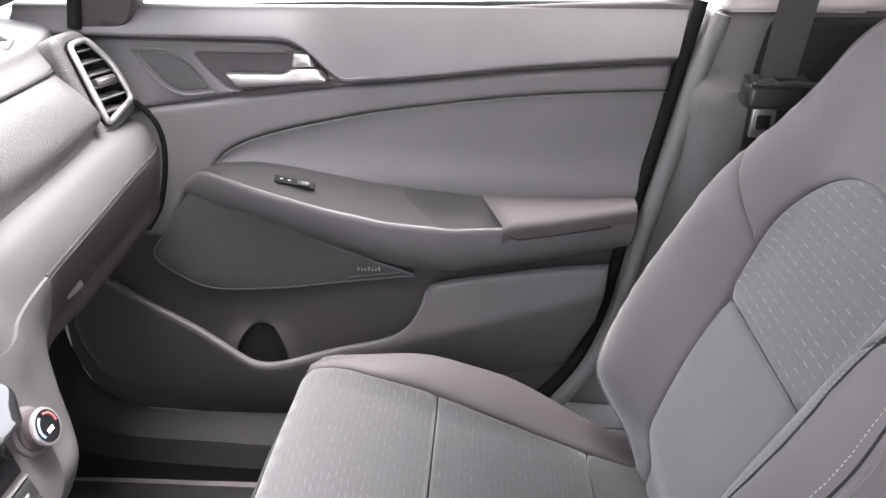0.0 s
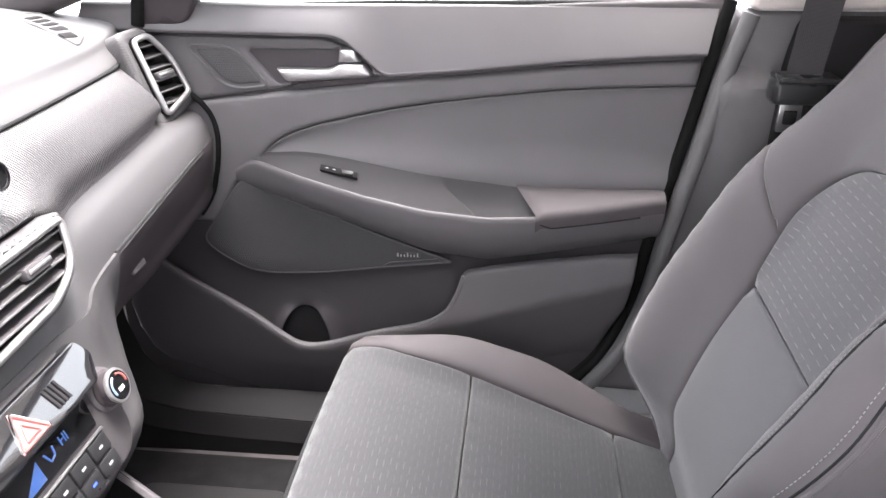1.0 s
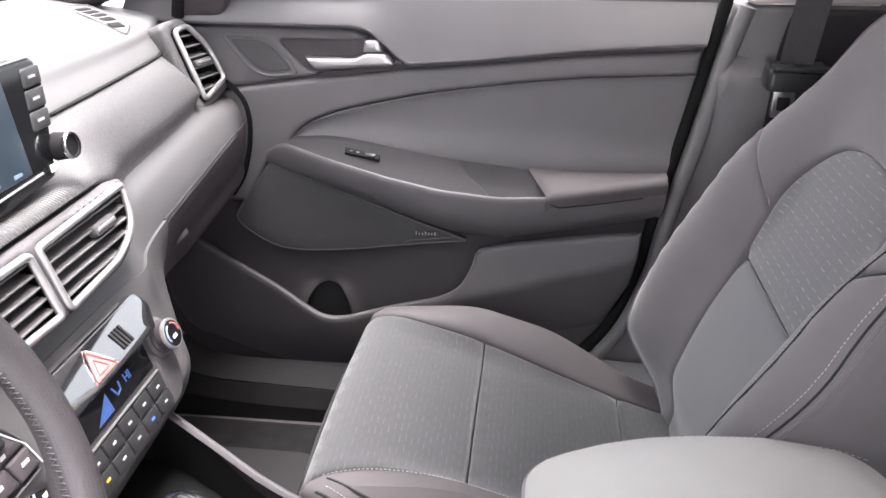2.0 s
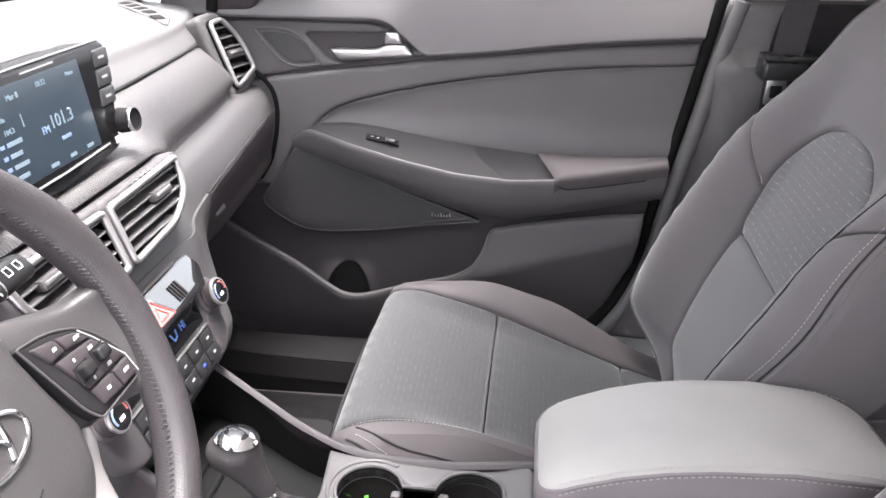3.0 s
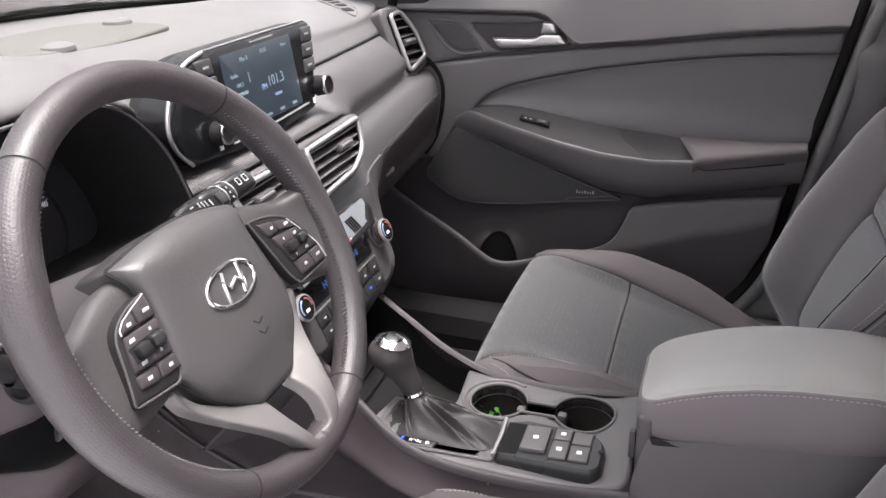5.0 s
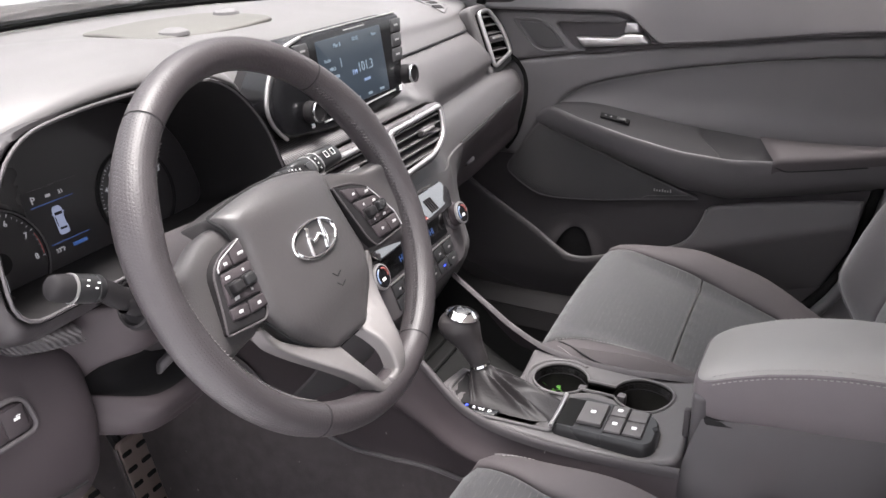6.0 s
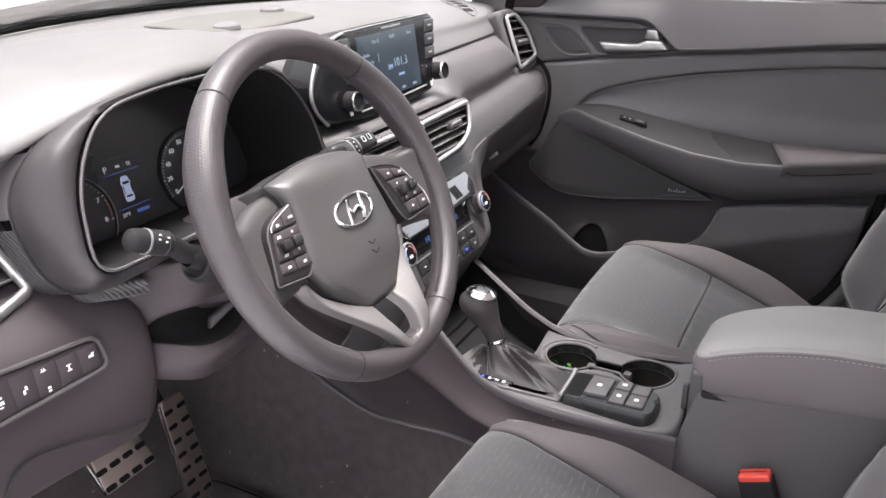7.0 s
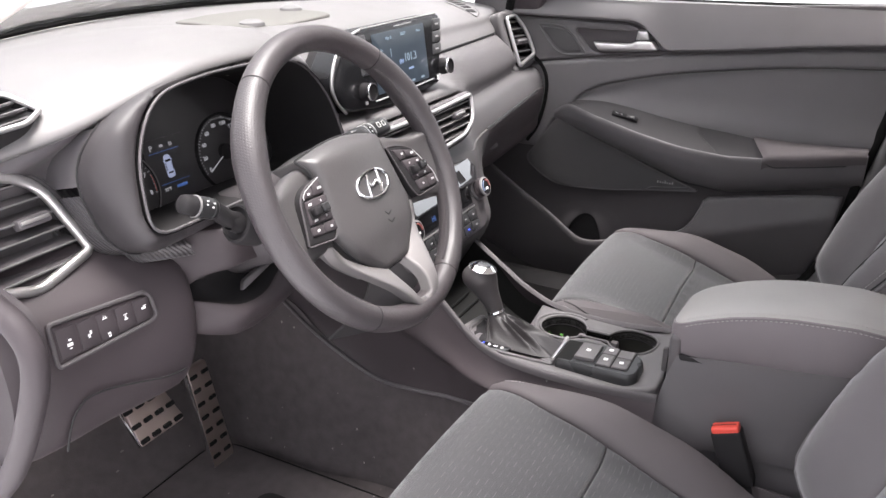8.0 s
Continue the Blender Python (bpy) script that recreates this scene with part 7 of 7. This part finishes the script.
# sides, with the rising rails to the dash
RAILS = {1: ((-0.46, 0.118, 0.742), (-0.40, 0.104, 0.714), (-0.33, 0.083, 0.681), (-0.27, 0.063, 0.656), (-0.20, 0.044, 0.641), (-0.10, 0.035, 0.640), (0.012, 0.037, 0.650)),
         -1: ((-0.46, -0.100, 0.775), (-0.40, -0.108, 0.735), (-0.33, -0.117, 0.674), (-0.27, -0.140, 0.645), (-0.20, -0.156, 0.637), (-0.10, -0.158, 0.634), (0.012, -0.152, 0.638))}
for sg in (-1, 1):
    R_ = RAILS[sg]
    part("rail", loft([[(x, y - sg * 0.007, z - 0.002) for x, y, z in R_], [(x, y - sg * 0.002, z + 0.003) for x, y, z in R_], [(x, y + sg * 0.003, z + 0.001) for x, y, z in R_], [(x, y + sg * 0.004, z - 0.008) for x, y, z in R_]], 3, 5, thickness=0.002), PLASTIC_LOW, con, "grey console edge rail", 60)
    XS = (-0.66, -0.58, -0.48, -0.40, -0.33, -0.25, -0.10, 0.012)
    lowz = (0.610, 0.580, 0.543, 0.527, 0.522, 0.524, 0.528, 0.530) if sg > 0 else (0.635, 0.576, 0.516, 0.514, 0.526, 0.545, 0.545, 0.540)
    ry = lambda x: float(np.interp(x, [p[0] for p in R_], [p[1] for p in R_])) * sg
    rz = lambda x: float(np.interp(x, [p[0] for p in R_], [p[2] for p in R_])) - 0.006 + 0.35 * max(0.0, -0.46 - x)
    part("console_side", loft([[(x, sg * (ry(x) + d_ * (1 + 1.2 * smoothstep(-0.40, -0.62, x)) + out_ * smoothstep(-0.45, -0.20, x)), rz(x) * (1 - f_) + lz * f_) for x, lz in zip(XS, lowz)]
                               for d_, f_, out_ in ((0.002, 0.0, 0.0), (0.009, 0.30, 0.004), (0.018, 0.50, 0.012), (0.014, 0.60, 0.002), (0.014, 0.9, 0.0), (0.018, 1.0, 0.0))], 4, 4, thickness=0.004), LOWDASH, con, "dark console flank with a creased edge", 60)
    part("tunnel_trim", tube(spline([(x, sg * (ry(x) + 0.020 * (1 + 1.2 * smoothstep(-0.40, -0.62, x))), z) for x, z in zip(XS, lowz)], 6), 0.0035, 6), PLASTIC, con)
    # Passenger side gets the darker tone: its footwell shade is in the colour.
    part("tunnel_carpet", loft([[(x, sg * (ry(x) + e_ + 0.03 * smoothstep(-0.40, -0.62, x)), z_ * (1 - k_) + 0.30 * k_) for x, z_ in ((-1.02, 0.66), (-0.85, 0.66)) + tuple((x, z + 0.005) for x, z in zip(XS, lowz)) + ((0.35, 0.540),)] for e_, k_ in ((0.010, 0.0), (0.024, 0.45), (0.040, 1.0))], 3, 4, thickness=0.003), CARPET if sg < 0 else FOOTWELL, con, "dark tunnel side", 60)
    part("rear_flank", loft([[(x, -0.027 + sg * (yy - 0.015 + (0.036 * (1 - smoothstep(0.0, 0.16, x)) * smoothstep(0.66, 0.60, z0) if sg < 0 else 0)), z0 + sl_ * x) for x in (0.025 if z0 > 0.66 else 0.012 if z0 > 0.62 else 0.0, 0.10, 0.25, 0.40)] for yy, z0, sl_ in ((0.096, 0.683, 0.13), (0.104, 0.640, 0.08), (0.112, 0.565, 0.0), (0.106, 0.558, 0.0), (0.119, 0.45, 0.0), (0.125, 0.30, 0.0))], 3, 2, thickness=0.004), PLASTIC, con, "grey side below the armrest", 60)
part("rear_wall", block((0.38, -0.12, 0.32), (0.40, 0.12, 0.66), None, 0.005), PLASTIC, con)
part("lid_support", block((0.012, -0.108, 0.60), (0.030, 0.040, 0.715), None, 0.006, 3), PLASTIC, con, "upright wall below the armrest")
# switch pad
es2 = lambda u, v, w=0.0: Vector((u, v, ZC + 0.006 + w + 0.05 * (u + 0.12)))
spad = part("switch_block", pad(rounded([(-0.147, -0.140, 0.006), (-0.032, -0.148, 0.012), (-0.021, -0.136, 0.010), (-0.022, -0.090, 0.012), (-0.040, -0.073, 0.010), (-0.122, -0.062, 0.006), (-0.147, -0.070, 0.006)]), es2, 0.014, 0.0045, 0.008, step=0.016), BLACKGLOSS, con, "raised black switch block")
part("block_well", block((-0.145, -0.134, 0.0125), (-0.122, -0.074, 0.0142), es2, 0.0), RUBBER, spad, "dark pocket beside the switches")
for n_, (a0, a1, b0, b1) in enumerate(((-0.1205, -0.0895, -0.126, -0.080), (-0.0845, -0.0640, -0.0985, -0.0765), (-0.0845, -0.0640, -0.133, -0.1005), (-0.0615, -0.0385, -0.103, -0.0795), (-0.0615, -0.0385, -0.133, -0.105))):
    part("key_gap", block((a0 - 0.0016, b0 - 0.0016, 0.0125), (a1 + 0.0016, b1 + 0.0016, 0.0144), es2, 0.0), DARK, spad)
    k = part("switch", block((a0, b0, 0.010), (a1, b1, 0.0172 + 0.002 * (n_ == 0)), es2, 0.002), CONSOLE, spad)
    if n_ != 3:
        cx_, cy_ = (a0 + a1) / 2, (b0 + b1) / 2
        part("switch_mark", block((cx_ - 0.0032, cy_ - 0.0028, 0.0170 + 0.002 * (n_ == 0)), (cx_ + 0.0032, cy_ + 0.0028, 0.0175 + 0.002 * (n_ == 0)), es2, 0.001), WHITE, k)
part("block_trim", tube([es2(-0.1495, -0.140, 0.013), es2(-0.1485, -0.100, 0.015), es2(-0.1515, -0.066, 0.013)], 0.0028, 8), SILVER, con, "silver bar behind the boot")
# gear lever
gl_ = thing("gear_lever", "chrome-topped automatic gear lever with a creased leather boot", "gear lever", (-0.235, -0.09, 0.63))
frame_o = rounded([(-0.300, -0.118, 0.008), (-0.262, -0.141, 0.010), (-0.150, -0.138, 0.006), (-0.154, -0.055, 0.006), (-0.298, -0.066, 0.008)])
part("gate_frame", tube([CT(a, b, 0.007) for a, b in frame_o], 0.0028, 8, True), CONSOLE, gl_, "grey boot frame")
part("gate_floor", pad(frame_o if sum(a[0] * b[1] - b[0] * a[1] for a, b in zip(frame_o, frame_o[1:] + frame_o[:1])) > 0 else frame_o[::-1], lambda u, v, w: CT(u, v, w + 0.002), 0.004, 0.002, 0.004, step=0.02), DARK, gl_, "black gate plate")
g0, g1 = Vector((-0.2755, -0.069, 0.668)), Vector((-0.2995, -0.0705, 0.7515))
gax = (g1 - g0).normalized()
random.seed(12)
rings = []
for k in range(17):
    f = k / 16
    ring = []
    for j in range(97):
        a = 2 * math.pi * (j % 96) / 96
        ex, ey = math.copysign(abs(math.cos(a)) ** 0.45, math.cos(a)), math.copysign(abs(math.sin(a)) ** 0.45, math.sin(a))
        bx, by = -0.218 + 0.062 * ex, -0.092 + 0.034 * ey
        tx, ty = g0.x + 0.0125 * math.cos(a), g0.y + 0.0125 * math.sin(a)
        e = f ** 0.60
        x, y = bx * (1 - e) + tx * e, by * (1 - e) + ty * e
        side_ = max(0.0, math.cos(a))
        h = 0.006 + (g0.z - ZC - 0.006) * f ** (1.5 + 0.5 * side_) + 0.013 * (1 - math.exp(-f / 0.10)) * (1 - f) * side_ ** 0.5
        for a_i, k_i, turn in ((-0.95, 0.0075, 0.5), (-0.30, 0.0095, 0.55), (0.30, 0.0080, -0.35), (0.90, 0.0070, -0.6), (2.2, 0.005, 0.3), (-2.3, 0.005, -0.3)):
            da = (a - a_i - turn * (f - 0.45) + math.pi) % (2 * math.pi) - math.pi
            h += k_i * (math.exp(-(da / 0.16) ** 2) - 0.55 * math.exp(-((da - 0.27) / 0.15) ** 2)) * math.sin(math.pi * min(1.0, f * 1.08)) ** 0.8
        ring.append((x, y, ZC + max(h, 0.0065)))
    rings.append(ring)
part("boot", loft(rings, 2, 0), material("creased_boot_leather", (0.019, 0.017, 0.018), 0.50, grain=300, bump=0.6, blotch=40, spec=0.30), gl_, "creased black leather boot", 70)
part("collar", lathe([(0.0135, -0.003), (0.0148, 0.0), (0.0135, 0.003)], g0, gax, 24), CHROME, gl_)
nk = bmesh.new()
prof_k = ((0.0130, 0.002), (0.0142, 0.010), (0.0158, 0.021), (0.0182, 0.032), (0.0218, 0.043), (0.0256, 0.053), (0.0274, 0.061), (0.0265, 0.070), (0.0220, 0.078), (0.0138, 0.083), (0.0010, 0.085))
ux = Vector((1, 0, 0)) - gax * gax.x
ux.normalize()
uy = gax.cross(ux)
lean = lambda h: -0.013 * smoothstep(0.0, 0.070, h)
loft([[g0 + gax * h + ux * (lean(h) + r_ * math.cos(a) * 1.05) + uy * (r_ * math.sin(a) * 0.92) for a in np.linspace(0, 2 * math.pi, 33)] for r_, h in prof_k], 3, 0, bm=nk)
part("knob_body", nk, KNOBSKIN, gl_, "grey leather knob", 70)
cen = g0 + gax * 0.0575 + ux * lean(0.0575)
cax = (gax + ux * 0.48).normalized()
cu1 = (ux - cax * ux.dot(cax)).normalized()
cu2 = cax.cross(cu1)
capm = bmesh.new()
loft([[cen + cax * (0.0312 * math.sin(e)) + cu1 * (0.0345 * math.cos(e) * math.cos(a)) + cu2 * (0.0312 * math.cos(e) * math.sin(a)) for a in np.linspace(0, 2 * math.pi, 33)] for e in np.radians((47, 52, 58, 64, 70, 76, 82, 88))], 2, 0, bm=capm)
cap_ = part("knob_cap", capm, CHROME, gl_, "polished chrome knob cap", 70)
inl = bmesh.new()
loft([[cen + cax * (0.0316 * math.sin(e)) + cu1 * (0.0349 * math.cos(e) * math.cos(a)) + cu2 * (0.0316 * math.cos(e) * math.sin(a)) for a in np.linspace(0, 2 * math.pi, 33)] for e in np.radians((68, 74, 80, 88))], 2, 0, bm=inl)
part("cap_inlay", inl, GLOSS, cap_, "gloss black inlay", 70)
pr = part("gear_display", pad(rounded([(-0.288, -0.1255), (-0.262, -0.1395), (-0.226, -0.1385), (-0.222, -0.124)], 0.003), lambda u, v, w: CT(u, v, w + 0.007), 0.003, 0.002, 0.004, step=0.02), GLOSS, gl_, "black strip of gear letters")
for i, tx in enumerate("PRND"):
    lettering(tx, 0.0078, (lambda cx: (lambda a, b, w: Vector((cx + a, -0.1325 + b, con_z(cx) + 0.0105 + w))))(-0.268 + i * 0.0110), BLUE if tx == "P" else WHITE, pr, "gear_letter")
wr = thing("crumpled_wrapper", "crumpled green leafy scrap in the cup holder", "wrapper", (-0.19, -0.03, ZC - 0.03))
random.seed(4)
wb = bmesh.new()
for i in range(34):
    c0 = Vector((-0.191 + random.uniform(-0.014, 0.014), -0.012 + random.uniform(-0.010, 0.008), ZC - 0.066 + random.uniform(0, 0.050)))
    a, b = (Vector((random.uniform(-1, 1), random.uniform(-1, 1), random.uniform(-1, 1))).normalized() * random.uniform(0.004, 0.009) for _ in (0, 1))
    wb.faces.new([wb.verts.new(p) for p in (c0, c0 + a, c0 + a * 0.8 + b * 0.6, c0 + b)])
bmesh.ops.solidify(wb, geom=wb.faces[:], thickness=0.0005)
part("leaf", wb, GREEN, wr)
# armrest lid
lid = thing("armrest_lid", "padded grey vinyl armrest lid with double stitching", "armrest", (0.18, -0.01, 0.66))
LS = lambda u: float(np.interp(u, (0.0, 0.02, 0.05, 0.09, 0.13, 0.17, 0.24, 0.31, 0.35), (0.722, 0.733, 0.748, 0.763, 0.773, 0.779, 0.783, 0.777, 0.766)))
LT = lambda u, v: LS(u) - 0.017 * smoothstep(-0.095, 0.062, v)
LZ = lambda u, v: LT(u, v) + 0.018
lo2 = rounded([(0.012, -0.106, 0.03), (0.08, -0.109, 0.05), (0.16, -0.111, 0.1), (0.26, -0.111, 0.1), (0.348, -0.104, 0.06), (0.352, 0.052, 0.06), (0.26, 0.060, 0.1), (0.16, 0.060, 0.1), (0.08, 0.058, 0.05), (0.012, 0.054, 0.03)], n=8)
# Top carries the lit vinyl tone, the side band the plain one.
part("cover", pad(lo2, lambda u, v, w: Vector((u, v, LZ(u, v) - 0.018 + w)), 0.009, 0.05, 0.004, step=0.012), LIDVINYL, lid, "vinyl top with light from above in its pale colour")
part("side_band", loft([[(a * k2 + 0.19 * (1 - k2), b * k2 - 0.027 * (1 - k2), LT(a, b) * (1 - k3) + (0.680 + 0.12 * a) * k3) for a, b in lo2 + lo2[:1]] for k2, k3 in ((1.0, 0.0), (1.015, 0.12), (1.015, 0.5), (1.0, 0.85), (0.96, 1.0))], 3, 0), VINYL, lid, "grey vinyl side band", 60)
part("seam", tube([Vector((a * 1.003, b * 1.003, LZ(a, b) - 0.0185)) for a, b in lo2], 0.0019, 6, True), VINYL, lid)
edge_y = lambda u, sg: max(b * sg for a, b in lo2 if abs(a - u) < 0.022) * sg
for sg, k_, dz_ in ((-1, 0.955, 0.0052), (-1, 1.014, -0.0036), (1, 0.945, 0.0040)):
    row = [Vector((u, -0.027 + (edge_y(u, sg) + 0.027) * k_, LT(u, edge_y(u, sg)) + dz_)) for u in np.linspace(0.030, 0.340, 24)]
    part("stitching", stitches([Vector(p) for p in spline([tuple(p) for p in row], 3)], 0.0036, 0.0026, 0.0006), STITCH, lid)
part("latch", block((0.004, -0.103, 0.652), (0.0115, -0.094, 0.690), None, 0.002), PLASTIC_LOW, lid, "lid latch")
part("underside", block((0.025, -0.110, 0.655), (0.34, 0.05, 0.690), None, 0.006), DARK, lid)
# belt buckles
bk = thing("belt_buckle", "black seat belt buckle with a red release button", "belt buckle", (0.16, -0.158, 0.48))
eb = plane_map((0.1085, -0.154, 0.620), (0.934, 0.0, 0.356), (-0.354, 0.06, 0.933), (0.02, -0.998, 0.07))
part("housing", block((-0.0205, -0.085, -0.0125), (0.0205, -0.003, 0.0125), eb, 0.004, 3), DARK, bk)
part("release_button", block((-0.0185, -0.010, -0.0100), (0.0185, 0.0040, 0.0105), eb, 0.003, 3), RED, bk, "red release button")
part("button_groove", block((-0.0190, 0.0030, -0.0012), (0.0150, 0.0043, 0.0008), eb, 0.0004), DARK, bk)
part("stalk", block((-0.012, -0.20, -0.006), (0.014, -0.083, 0.006), eb, 0.004), DARK, bk)
